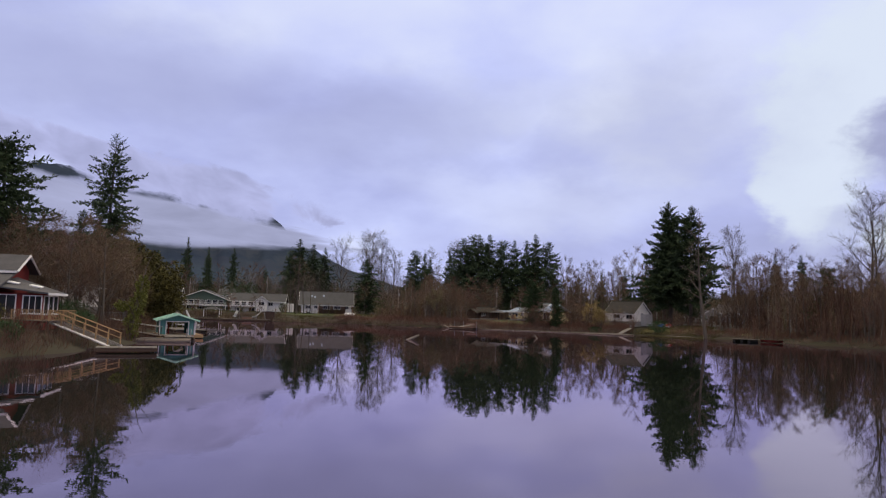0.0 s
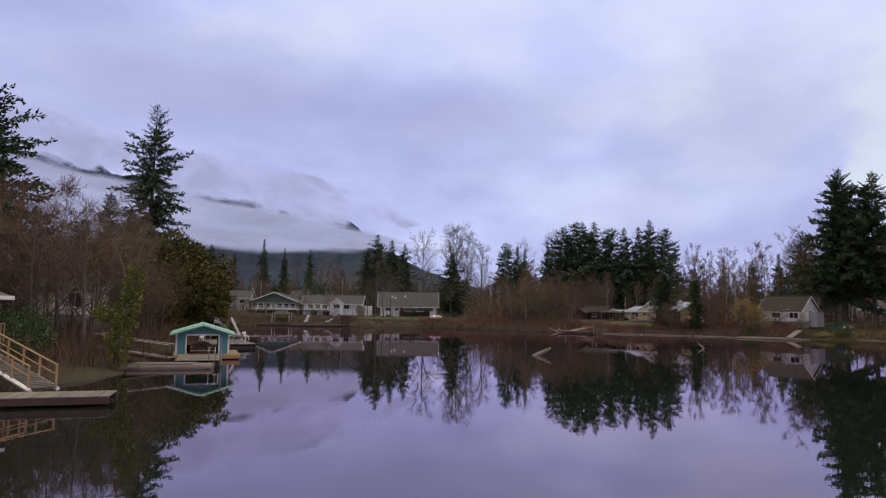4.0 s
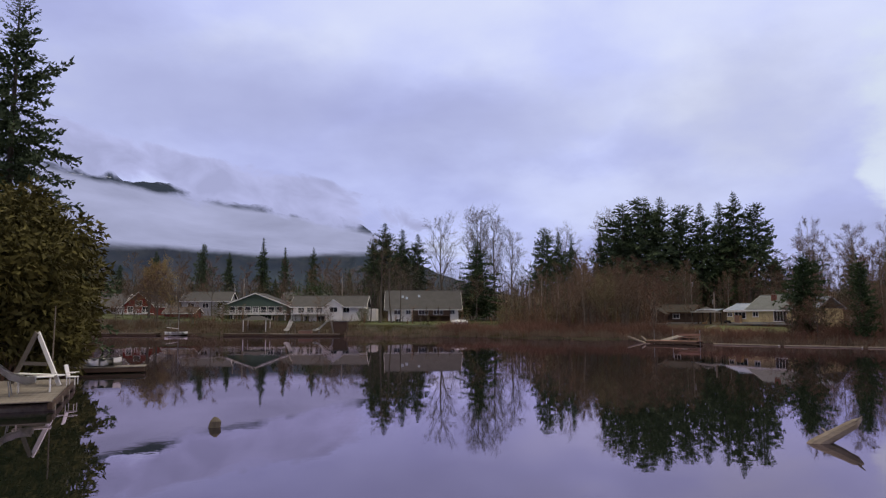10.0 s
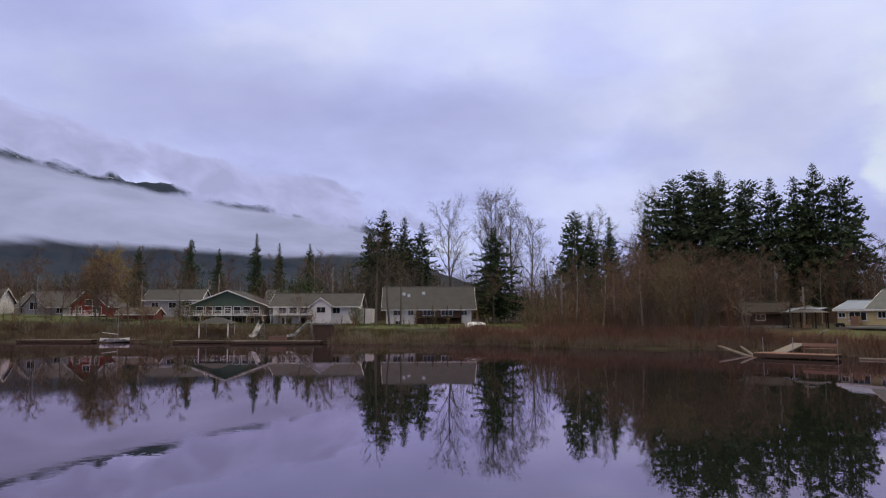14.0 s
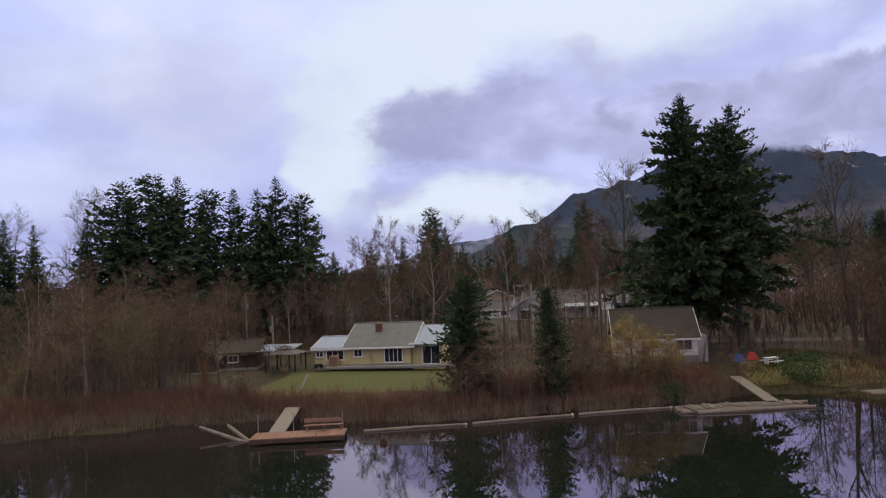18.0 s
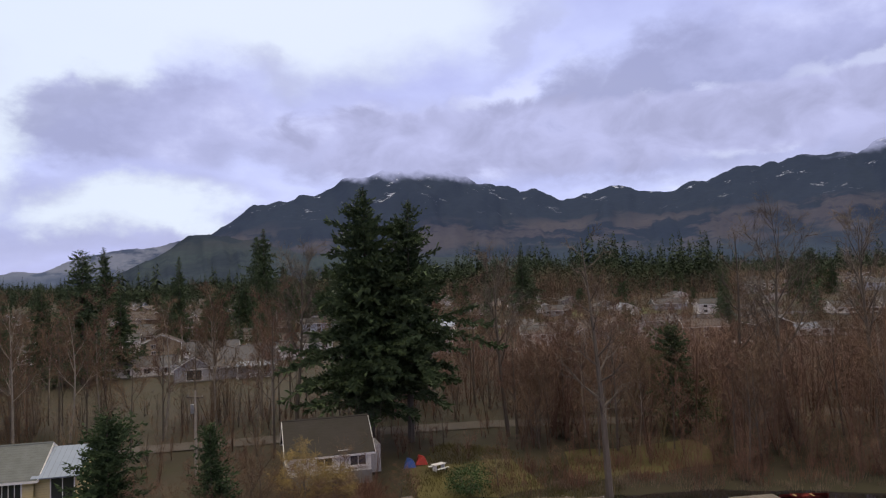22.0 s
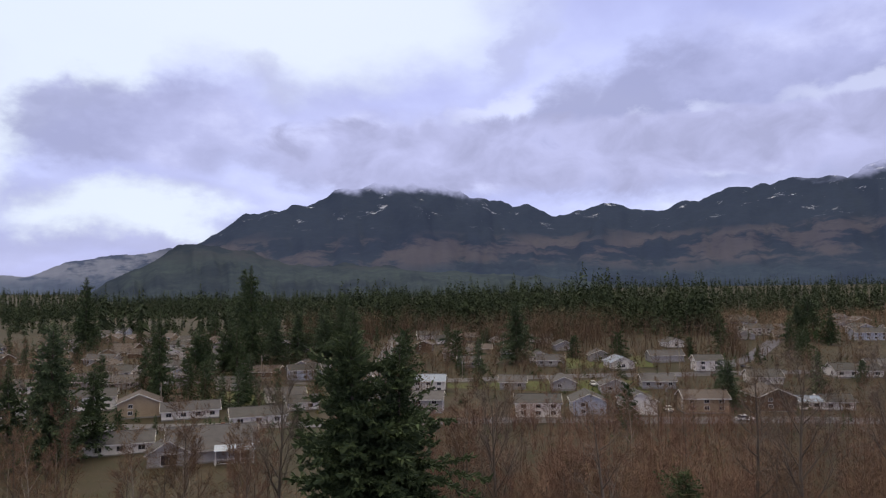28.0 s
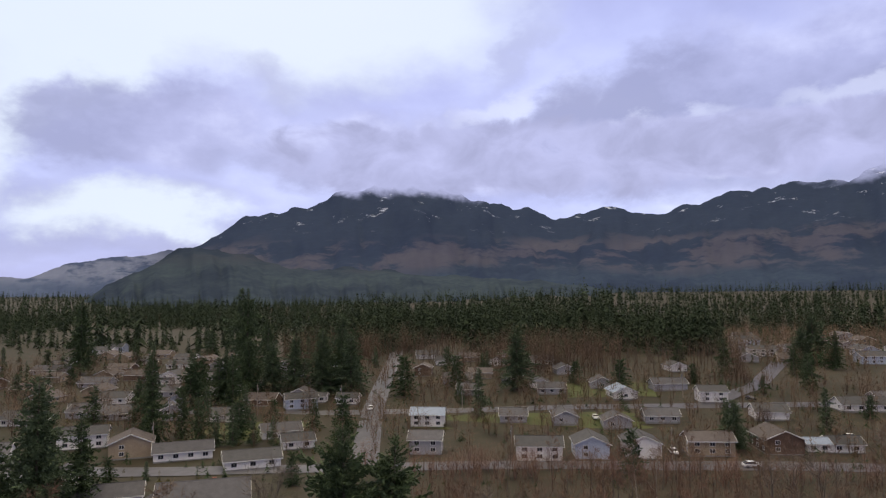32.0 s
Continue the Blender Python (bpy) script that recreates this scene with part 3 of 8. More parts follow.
def slope_material(name, forest, cut, haze, snow=0.0):
    """Wooded slopes with logged strips; blue distance haze is mixed into the base colour."""
    m = bpy.data.materials.new(name)
    m.use_nodes = True
    nt = m.node_tree
    L = nt.links
    co = nt.nodes.new("ShaderNodeTexCoord").outputs["Object"]
    mp = nt.nodes.new("ShaderNodeMapping")
    mp.inputs["Scale"].default_value = (1, 1, 2.6)
    L.new(co, mp.inputs[0])
    patch = wire(nt, "ShaderNodeTexNoise", Scale=0.0016, Detail=4.0, Roughness=0.5)
    grain = wire(nt, "ShaderNodeTexNoise", Scale=0.022, Detail=5.0, Roughness=0.7)
    for n in (patch, grain):
        L.new(mp.outputs[0], n.inputs["Vector"])
    sep = nt.nodes.new("ShaderNodeSeparateXYZ")
    L.new(co, sep.inputs[0])
    trees = mixed(nt, ramp(nt, grain.outputs[0], (0.35, (0, 0, 0)), (0.65, (1, 1, 1))), tuple(c * 0.62 for c in forest), forest)
    tall = sums(nt, "ADD", sums(nt, "DIVIDE", sep.outputs[2], 900.0), sums(nt, "MULTIPLY", sums(nt, "SUBTRACT", patch.outputs[0], 0.5), 0.22))
    meadow = wire(nt, "ShaderNodeTexNoise", Scale=0.0030, Detail=5.0, Roughness=0.62)
    L.new(mp.outputs[0], meadow.inputs["Vector"])
    # logged bands lie half way up, young green growth below them
    band = ramp(nt, tall, (0.13, (0, 0, 0)), (0.19, (1, 1, 1)), (0.33, (1, 1, 1)), (0.40, (0, 0, 0)))
    where = sums(nt, "MULTIPLY", ramp(nt, meadow.outputs[0], (0.45, (0, 0, 0)), (0.53, (1, 1, 1))), band)
    foot = ramp(nt, tall, (0.0, (1, 1, 1)), (0.17, (0.9, 0.9, 0.9)), (0.26, (0, 0, 0)))
    young = ramp(nt, grain.outputs[0], (0.3, tuple(c * 1.3 for c in forest)), (0.7, tuple(c * 1.9 + d for c, d in zip(forest, (0.010, 0.014, 0.003)))))
    trees = mixed(nt, sums(nt, "MULTIPLY", foot, ramp(nt, meadow.outputs[0], (0.38, (0, 0, 0)), (0.55, (1, 1, 1)))), trees, young)
    col = mixed(nt, where, trees, mixed(nt, grain.outputs[0], cut, tuple(c * 0.6 for c in cut)))
    if snow:
        high = ramp(nt, sums(nt, "DIVIDE", sep.outputs[2], 900.0), (0.40, (0, 0, 0)), (0.7, (1, 1, 1)))
        flake = wire(nt, "ShaderNodeTexNoise", Scale=0.007, Detail=6.0, Roughness=0.75)
        L.new(mp.outputs[0], flake.inputs["Vector"])
        col = mixed(nt, sums(nt, "MULTIPLY", sums(nt, "MULTIPLY", high, snow), ramp(nt, flake.outputs[0], (0.62, (0, 0, 0)), (0.66, (1, 1, 1)))), col, (0.55, 0.58, 0.68))
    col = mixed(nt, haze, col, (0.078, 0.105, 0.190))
    L.new(col, nt.nodes["Principled BSDF"].inputs["Base Color"])
    nt.nodes["Principled BSDF"].inputs["Roughness"].default_value = 1.0
    nt.nodes["Principled BSDF"].inputs["Specular IOR Level"].default_value = 0.0
    return m


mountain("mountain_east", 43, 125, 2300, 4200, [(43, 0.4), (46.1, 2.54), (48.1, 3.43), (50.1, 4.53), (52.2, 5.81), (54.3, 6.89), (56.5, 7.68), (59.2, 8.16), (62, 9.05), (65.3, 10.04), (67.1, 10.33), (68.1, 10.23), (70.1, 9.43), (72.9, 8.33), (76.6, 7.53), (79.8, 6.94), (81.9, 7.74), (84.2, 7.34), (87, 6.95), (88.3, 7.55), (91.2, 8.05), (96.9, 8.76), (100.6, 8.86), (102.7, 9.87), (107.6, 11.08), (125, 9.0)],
         slope_material("east_slopes", (0.012, 0.018, 0.024), (0.078, 0.064, 0.060), 0.32, 1.6), "forested mountain with painted blue haze, logged brown strips and thin snow")
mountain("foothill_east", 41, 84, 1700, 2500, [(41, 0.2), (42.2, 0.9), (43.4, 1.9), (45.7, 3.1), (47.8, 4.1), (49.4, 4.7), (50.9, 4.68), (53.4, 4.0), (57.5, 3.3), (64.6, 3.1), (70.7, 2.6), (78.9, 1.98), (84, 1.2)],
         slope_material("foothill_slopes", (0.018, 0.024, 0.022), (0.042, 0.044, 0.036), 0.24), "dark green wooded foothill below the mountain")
# the far ridge's colour carries the largest share of painted haze
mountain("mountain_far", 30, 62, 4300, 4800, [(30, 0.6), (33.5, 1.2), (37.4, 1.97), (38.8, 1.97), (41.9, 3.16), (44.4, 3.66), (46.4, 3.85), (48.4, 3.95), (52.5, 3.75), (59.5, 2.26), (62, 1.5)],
         slope_material("far_slopes", (0.050, 0.060, 0.076), (0.36, 0.37, 0.42), 0.62, 0.0), "far ridge paled by painted blue haze, with a snowy clearing")
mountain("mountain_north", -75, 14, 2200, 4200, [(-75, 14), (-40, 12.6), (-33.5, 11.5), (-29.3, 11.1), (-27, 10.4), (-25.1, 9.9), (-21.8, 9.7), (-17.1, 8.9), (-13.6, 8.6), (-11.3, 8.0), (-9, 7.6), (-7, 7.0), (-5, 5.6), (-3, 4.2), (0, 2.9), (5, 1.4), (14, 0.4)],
         slope_material("north_slopes", (0.020, 0.027, 0.032), (0.036, 0.040, 0.042), 0.22, 0.5), "dark mountain ridge with painted blue haze, half hidden by low cloud")


def cloud_bank(name, az0, az1, r, el0, el1, drop, material, label, fall=0.0):
    """A bank of low cloud lying along a range; its top sinks by drop degrees from its first to its last end, its foot by fall."""
    me = Shape()
    n, k = 60, 8
    for j in range(k + 1):
        for i in range(n + 1):
            u, v = i / n, j / k
            lo, hi = el0 - fall * u, el1 - drop * u
            a, e = radians(az0 + (az1 - az0) * u), radians(lo + (hi - lo) * v)
            me.v.append((r * math.sin(a), r * math.cos(a), r * math.tan(e)))
    me.f = [(j * (n + 1) + i, j * (n + 1) + i + 1, (j + 1) * (n + 1) + i + 1, (j + 1) * (n + 1) + i) for j in range(k) for i in range(n)]
    ob = part(name, me, material)
    uv = ob.data.uv_layers.new(name="UVMap")
    for lp in ob.data.loops:
        j, i = divmod(lp.vertex_index, n + 1)
        uv.data[lp.index].uv = (i / n, j / k)
    ob.visible_shadow = False
    return tagged(ob, label, "cloud", kind="structure")


cloud_bank("backdrop", -66, 6, 2900, 4.3, 17.0, 11.7, veil_material("low_cloud", (0.37, 0.39, 0.585), 0.24, 0.52, 2.4, (3.2, 0.9, 1),
           ((0.0, (0, 0, 0)), (0.20, (0.62, 0.62, 0.62)), (0.38, (1, 1, 1)), (0.66, (0.95, 0.95, 0.95)), (0.84, (0.60, 0.60, 0.60)), (1.0, (0, 0, 0)))), "pale low cloud lying along the north ridge")
cloud_bank("backdrop", -70, 10, 2850, 15.2, 23.6, 15.4, veil_material("ridge_cloud", (0.45, 0.475, 0.755), 0.49, 0.66, 3.6, (5.5, 0.8, 1),
           ((0.0, (0, 0, 0)), (0.25, (0.62, 0.62, 0.62)), (0.50, (1, 1, 1)), (0.75, (0.8, 0.8, 0.8)), (1.0, (0, 0, 0)))), "torn grey cloud drifting over the north ridge", fall=13.4)
cloud_bank("backdrop", 46, 118, 3000, 7.7, 16.0, -0.6, veil_material("summit_cloud", (0.44, 0.46, 0.71), 0.37, 0.60, 2.6, (6.0, 1.0, 1),
           ((0.0, (0, 0, 0)), (0.16, (0.5, 0.5, 0.5)), (0.36, (0.9, 0.9, 0.9)), (0.75, (0.85, 0.85, 0.85)), (1.0, (0, 0, 0)))), "grey-lilac cloud capping the east mountain")


# ---- trees ----
def conifer_meshes(high, radius, seed, boughs=420, bare=0.08, fat=0.75, droop=0.3, needles=None, step=0.5, rough=0.3, tuft=1.0, lump=0.45, lean=0.012, crown=0.14):
    """A conifer: a trunk and boughs that sag low down and rise near the top; side twigs carry flat and hanging sprays of needles."""
    rng = np.random.default_rng(seed)
    off = rng.normal(0, lean * high, 2)
    trunk = Shape()
    pts = [(off[0] * k * k, off[1] * k * k, high * k - (0.4 if k == 0 else 0)) for k in np.linspace(0, 1, 9)]
    trunk.tube(pts, [0.015 * high * (1 - k) ** 0.9 + 0.03 for k in np.linspace(0, 1, 9)], 7)
    h = bare + (0.985 - bare) * (np.arange(boughs) + rng.random(boughs)) / boughs
    w = np.arange(boughs) * 2.399 + rng.normal(0, 0.35, boughs)
    wave = np.array([noise.noise(Vector((1.6 * math.cos(a), 1.6 * math.sin(a), 0.30 * high * k + 7 * seed))) for a, k in zip(w, h)])
    reach = radius * (1 - h) ** fat * np.minimum(1, 0.55 + (h - bare) / crown) * (1 + lump * 1.6 * wave) * rng.uniform(1 - 2 * rough, 1 + 0.5 * rough, boughs)
    reach = np.maximum(reach, 0.22) + 0.1
    slope = -droop * (1 - 1.1 * h) + 0.55 * np.maximum(0, h - 0.6) / 0.4 + rng.normal(0, 0.20, boughs)
    n = np.maximum(3, (reach / step).astype(int) + 2)
    i = np.repeat(np.arange(boughs), n)
    s = 0.12 + 0.88 * (np.concatenate([np.arange(k) / max(1, k - 1) for k in n]))
    d = np.stack([np.cos(w), np.sin(w)], -1)[i]
    r = reach[i] * s
    z = high * h[i] + slope[i] * r - 0.16 * droop * r * s + 0.05 * r * s * s
    base = np.stack([d[:, 0] * r + off[0] * h[i] ** 2, d[:, 1] * r + off[1] * h[i] ** 2, z], -1)
    m = len(i)
    V = []
    for side in (-1, 1, 0):
        spread_a = np.where(side == 0, rng.normal(0, 0.25, m), side * rng.uniform(0.55, 1.25, m))
        c, k = np.cos(spread_a), np.sin(spread_a)
        out = np.stack([d[:, 0] * c - d[:, 1] * k, d[:, 1] * c + d[:, 0] * k, slope[i] * 0.5 + rng.normal(0.05, 0.38, m)], -1)
        ln = tuft * np.clip((0.40 - 0.24 * s) * reach[i], 0.28, 0.018 * high + 0.32) * rng.uniform(0.6, 1.25, m)
        tip = base + out * ln[:, None]
        cross = np.stack([-out[:, 1], out[:, 0], 0 * ln], -1) * (0.20 * ln)[:, None]
        mid = base * 0.62 + tip * 0.38
        V.append(np.stack([mid - cross, mid + cross, tip], 1))
        hang = base * 0.42 + tip * 0.58
        hang[:, 2] -= ln * rng.uniform(-0.45, 0.65, m)
        V.append(np.stack([base, tip, hang], 1))
    k6 = np.arange(9)
    top = np.array([off[0], off[1], high]) - np.stack([0 * k6, 0 * k6, 0.02 * high * (0.15 + k6 / 9)], -1)
    tip = top + np.stack([np.cos(k6 * 2.1), np.sin(k6 * 2.1), 1.3 + 0 * k6], -1) * 0.016 * high
    V.append(np.stack([top - [0.05, 0, 0], top + [0.05, 0, 0], tip], 1))
    v = np.concatenate(V).reshape(-1, 3)
    return trunk.mesh("trunk", BARK), soup("crown", v, np.arange(len(v)).reshape(-1, 3), needles or FIR)


def bare_meshes(high, spread_, seed, limbs=9, forks=5, twigs=7, sprigs=5, clear=0.25, twig=None, bark=None, thick=0.014, up=0.75, hang=0.0):
    """A leafless tree: trunk and limbs as tapered tubes, a haze of fine twigs as its crown."""
    rng = np.random.default_rng(seed)
    wood, V = Shape(), []
    r0 = thick * high
    bend = rng.normal(0, 0.03 * high, (2, 2))

    def stem(k):
        return Vector((bend[0][0] * k + bend[1][0] * math.sin(3 * k), bend[0][1] * k + bend[1][1] * math.sin(3 * k), high * k - (0.4 if k == 0 else 0)))

    wood.tube([stem(k) for k in np.linspace(0, 0.96, 8)], [r0 * (1 - 0.93 * k) for k in np.linspace(0, 1, 8)], 6)

    def hair(p, d, ln, w):
        s = d.cross(Vector(rng.normal(0, 1, 3))).normalized() * w
        V.extend([p - s, p + s, p + d * ln])

    def turned(d, amount):
        return (d + Vector(rng.normal(0, amount, 3))).normalized()

    for i in range(limbs):
        k = clear + (0.93 - clear) * (i + rng.uniform(0, 0.8)) / limbs
        w = i * 2.4 + rng.uniform(-0.5, 0.5)
        p = stem(k)
        ln = spread_ * (1 - 0.55 * k) * rng.uniform(0.7, 1.15)
        d = Vector((math.cos(w), math.sin(w), up * rng.uniform(0.7, 1.4))).normalized()
        q = p + d * ln * 0.5
        e = q + (d + Vector((0, 0, 0.35 - hang))).normalized() * ln * 0.5
        rl = r0 * (1 - 0.9 * k) * 0.55
        wood.tube([p, q, e], [rl, rl * 0.6, rl * 0.18], 4, cap=False)
        for j in range(forks):
            s = 0.25 + 0.75 * (j + rng.random()) / forks
            b = p.lerp(q, s * 2) if s < 0.5 else q.lerp(e, s * 2 - 1)
            d2 = turned(d + Vector((0, 0, 0.25 - hang)), 0.55)
            l2 = ln * (0.62 - 0.3 * s)
            b2 = b + d2 * l2
            wood.tube([b, b2], [rl * 0.34, rl * 0.08], 3, cap=False)
            for t in range(twigs):
                c = b.lerp(b2, (t + rng.random()) / twigs)
                d3 = turned(d2 + Vector((0, 0, 0.25 - 2 * hang)), 0.6)
                l3 = l2 * rng.uniform(0.35, 0.7)
                hair(c, d3, l3 * 1.3, 0.010 + 0.0005 * high)
                for _ in range(sprigs):
                    g = c + d3 * l3 * rng.uniform(0.2, 0.95)
                    d4 = turned(d3 + Vector((0, 0, -1.5 * hang)), 0.65)
                    hair(g, d4, l3 * rng.uniform(0.7, 1.6), 0.007 + 0.0004 * high)
    v = np.array(V)
    return wood.mesh("trunk", bark or BARK), soup("crown", v, np.arange(len(v)).reshape(-1, 3), twig or TWIG)


def leafy_mesh(lumps, count, size, seed, material, spiky=0.0):
    """Foliage as small leaves scattered through lumps (centre, radii)."""
    rng = np.random.default_rng(seed)
    V = []
    weights = np.array([a * b + b * c + a * c for _, (a, b, c) in lumps])
    for (c, r), n in zip(lumps, (count * weights / weights.sum()).astype(int)):
        d = rng.normal(0, 1, (n, 3))
        d /= np.linalg.norm(d, axis=1, keepdims=True)
        rad = rng.uniform(0.55, 1.0, n) ** 0.6 * (1 + 0.22 * np.sin(d[:, 0] * 7 + d[:, 2] * 5) + rng.normal(0, 0.06, n))
        p = np.array(c) + d * rad[:, None] * np.array(r)
        o = d + rng.normal(0, 0.5, (n, 3)) + np.array([0, 0, spiky])
        o /= np.linalg.norm(o, axis=1, keepdims=True)
        s = np.cross(o, rng.normal(0, 1, (n, 3)))
        s /= np.linalg.norm(s, axis=1, keepdims=True)
        ln = (size * rng.uniform(0.6, 1.5, n))[:, None]
        V.append(np.stack([p - s * ln * 0.28, p + s * ln * 0.28, p + o * ln], 1).reshape(-1, 3))
    v = np.concatenate(V)
    return soup("crown", v, np.arange(len(v)).reshape(-1, 3), material)


def tree(name, meshes, x, y, turn=0.0, scale=1.0, label="", category="tree", group="", z=None, wide=None):
    wide = wide or scale
    ob = thing(name, x, y, gz(x, y) if z is None else z, turn, label, category, group)
    ob.scale = (wide, wide, scale)
    part("trunk", meshes[0], None, ob)
    part("crown", meshes[1], None, ob)
    return ob


def hero(name, x, y, top, radius, seed, label, category="tree", **how):
    base = gz(x, y)
    return tree(name, conifer_meshes(top - base, radius, seed, **how), x, y, label=label, category=category, z=base)


# west shore
hero("spruce_tree", -47.5, 100.4, 38.0, 9.2, 3, "tall ragged dark spruce standing over the shore", boughs=420, needles=SPRUCE, droop=0.34, fat=0.64, step=0.28, rough=0.34, lump=0.5, tuft=0.72)
hero("fir_tree", -43.9, 52.0, 25.5, 8.6, 5, "broad dark fir behind the red house", boughs=400, droop=0.22, fat=0.45, step=0.42, lump=0.5)
hero("fir_tree", -51.5, 52.0, 34.0, 7.6, 6, "tall dark fir behind the red house", boughs=380, fat=0.5, step=0.45)
hero("fir_tree", -56.0, 40.0, 29.0, 8.0, 16, "dark fir in the wood behind the red house", boughs=460, fat=0.5, step=0.5)
for cx, cy, ht, sd in ((-45.4, 81.5, 19.8, 1), (-43.0, 83.0, 18.0, 2), (-50.0, 84.0, 16.5, 3)):
    hero("cypress_tree", cx, cy, ht, 1.5, sd, "narrow dark column-shaped cypress", "cypress", boughs=420, fat=0.3, droop=-0.9, bare=0.02, needles=YEW, step=0.3, rough=0.15, lump=0.25)


def cedar(x, y, high, wide, seed, label):
    """A rounded, many-stemmed cedar of soft olive sprays down to the ground."""
    rng = random.Random(seed)
    ob = thing("cedar_tree", x, y, gz(x, y), 0, label, "cedar", "cedars on the west shore")
    stem = Shape().tube([(0, 0, -0.4), (0.2, 0, high * 0.5), (0, 0.2, high * 0.92)], [0.32, 0.2, 0.04], 7)
    lumps = []
    for k in range(16):
        u = (k + 0.5) / 16
        w, r = k * 2.4, wide * 0.62 * math.sqrt(max(0.05, 1 - (1.5 * u - 0.5) ** 2)) * rng.uniform(0.5, 1.0)
        c = (r * math.cos(w), r * math.sin(w), high * (0.10 + 0.78 * u))
        stem.tube([(0.1, 0, c[2] * 0.8), c], [0.08, 0.02], 4)
        lumps.append((c, (wide * rng.uniform(0.26, 0.42), wide * rng.uniform(0.26, 0.42), high * rng.uniform(0.10, 0.17))))
    part("trunk", stem, BARK, ob)
    part("crown", leafy_mesh(lumps, 15000, 0.42, seed, CEDAR, -0.5), None, ob)


for cx, cy, ch, cw, sd in ((-33.6, 82, 12, 7.0, 21), (-39.5, 91, 14.5, 6.5, 22), (-46, 97, 14, 6.0, 23), (-30.6, 75.6, 9.5, 5.6, 24), (-41, 79, 11, 5, 26)):
    cedar(cx, cy, ch, cw, sd, "bushy olive-green cedar at the water's edge")

# north and north-east shore firs
FIRS = [conifer_meshes(30, 8.6, 31, boughs=290, fat=0.80, step=0.7, rough=0.28, tuft=1.35, lump=0.5, needles=FIR),
        conifer_meshes(30, 9.2, 32, boughs=290, fat=0.66, step=0.7, rough=0.28, tuft=1.35, lump=0.6, needles=SPRUCE),
        conifer_meshes(30, 7.8, 33, boughs=290, fat=0.85, step=0.7, rough=0.28, tuft=1.35, lump=0.4, needles=FIR)]
LIGHT_FIR = [conifer_meshes(14, (4.2, 3.4, 5.0)[k], 34 + k, boughs=120, fat=(0.5, 0.62, 0.35)[k], bare=0.05, step=0.7, tuft=1.7, lump=0.5, needles=(FIR, SPRUCE, YEW)[k]) for k in range(3)]


def stand_of(spots, group, label):
    for i, (x, y, top, kind, wd) in enumerate(spots):
        b = gz(x, y)
        tree("fir_tree", FIRS[kind], x, y, i * 77, (top - b) / 30, label, "fir", group, wide=wd * (top - b) / 30)


stand_of([(-22, 246, 32.5, 0, 1.2), (-17, 249, 31, 2, 1.2), (-12, 250, 29.5, 0, 1.0), (-26, 250, 28, 1, 0.9), (5.3, 207, 22.7, 0, 1.35), (22.8, 208, 26.4, 1, 0.9),
          (26.5, 210, 25.5, 2, 1.0), (33.5, 191, 24, 2, 0.9), (27, 193, 23, 2, 0.8)], "firs behind the north shore", "dark green fir among bare trees")
stand_of([(38, 189, 29.5, 1, 1.2), (42.9, 187, 30.7, 1, 1.3), (47, 190, 31, 0, 1.2), (51, 188, 29, 1, 1.1), (55, 186, 29, 0, 1.0), (59, 186, 29.2, 2, 1.1),
          (61.8, 184.2, 31.2, 0, 1.0), (66, 183, 28.5, 1, 1.0), (40.5, 193, 27, 0, 1.2), (63.5, 190, 27, 2, 1.0)], "tall firs behind the yellow house", "tall dark fir above the bare woods")
stand_of([(117.3, 204.8, 31.1, 1, 0.9), (121, 207, 26, 0, 1.0), (112, 210, 24, 2, 1.0), (105, 214, 22, 0, 1.1), (98, 220, 21, 2, 1.0), (128, 205, 22, 0, 1.1), (90, 225, 20, 0, 1.0)],
         "firs behind the woods", "dark fir rising from the woods")
stand_of([(-119, 462, 52, 2, 0.7), (-100, 440, 44, 2, 0.7), (-84, 445, 44, 0, 0.65), (-130, 430, 40, 0, 0.7), (-142, 420, 44, 1, 0.7), (-60, 430, 30, 0, 0.8), (-70, 300, 18, 0, 1.2),
          (-30, 300, 20, 0, 1.2), (-160, 400, 38, 0, 0.9), (-175, 390, 30, 1, 0.9)], "firs on the far north side", "distant dark fir before the mountain")

# the pair of great firs by the white cottage
hero("fir_tree", 79.3, 118.3, 32.8, 10.2, 41, "great dense fir beside the white cottage", "fir", boughs=560, fat=0.80, bare=0.15, droop=0.14, step=0.27, rough=0.34, lump=0.8, crown=0.30)
hero("fir_tree", 82.6, 114.6, 31.4, 8.6, 42, "great fir with long ragged limbs beside the cottage", "fir", boughs=420, fat=0.74, bare=0.22, droop=0.12, step=0.27, rough=0.40, lump=1.0, crown=0.25)
hero("fir_tree", 97.0, 84.8, 14.8, 5.4, 43, "young bushy fir at the edge of the alder wood", "fir", boughs=320, fat=0.5, bare=0.12, step=0.4)
for cx, cy, ht, rd, sd in ((46.2, 124.2, 11.7, 2.9, 51), (50.0, 117.6, 10.4, 1.7, 52)):
    hero("yew_tree", cx, cy, ht, rd, sd, "dark dense yew on the bank", "yew", boughs=420, fat=0.45, bare=0.02, droop=-0.15, needles=YEW, step=0.32, rough=0.35, lump=0.7)

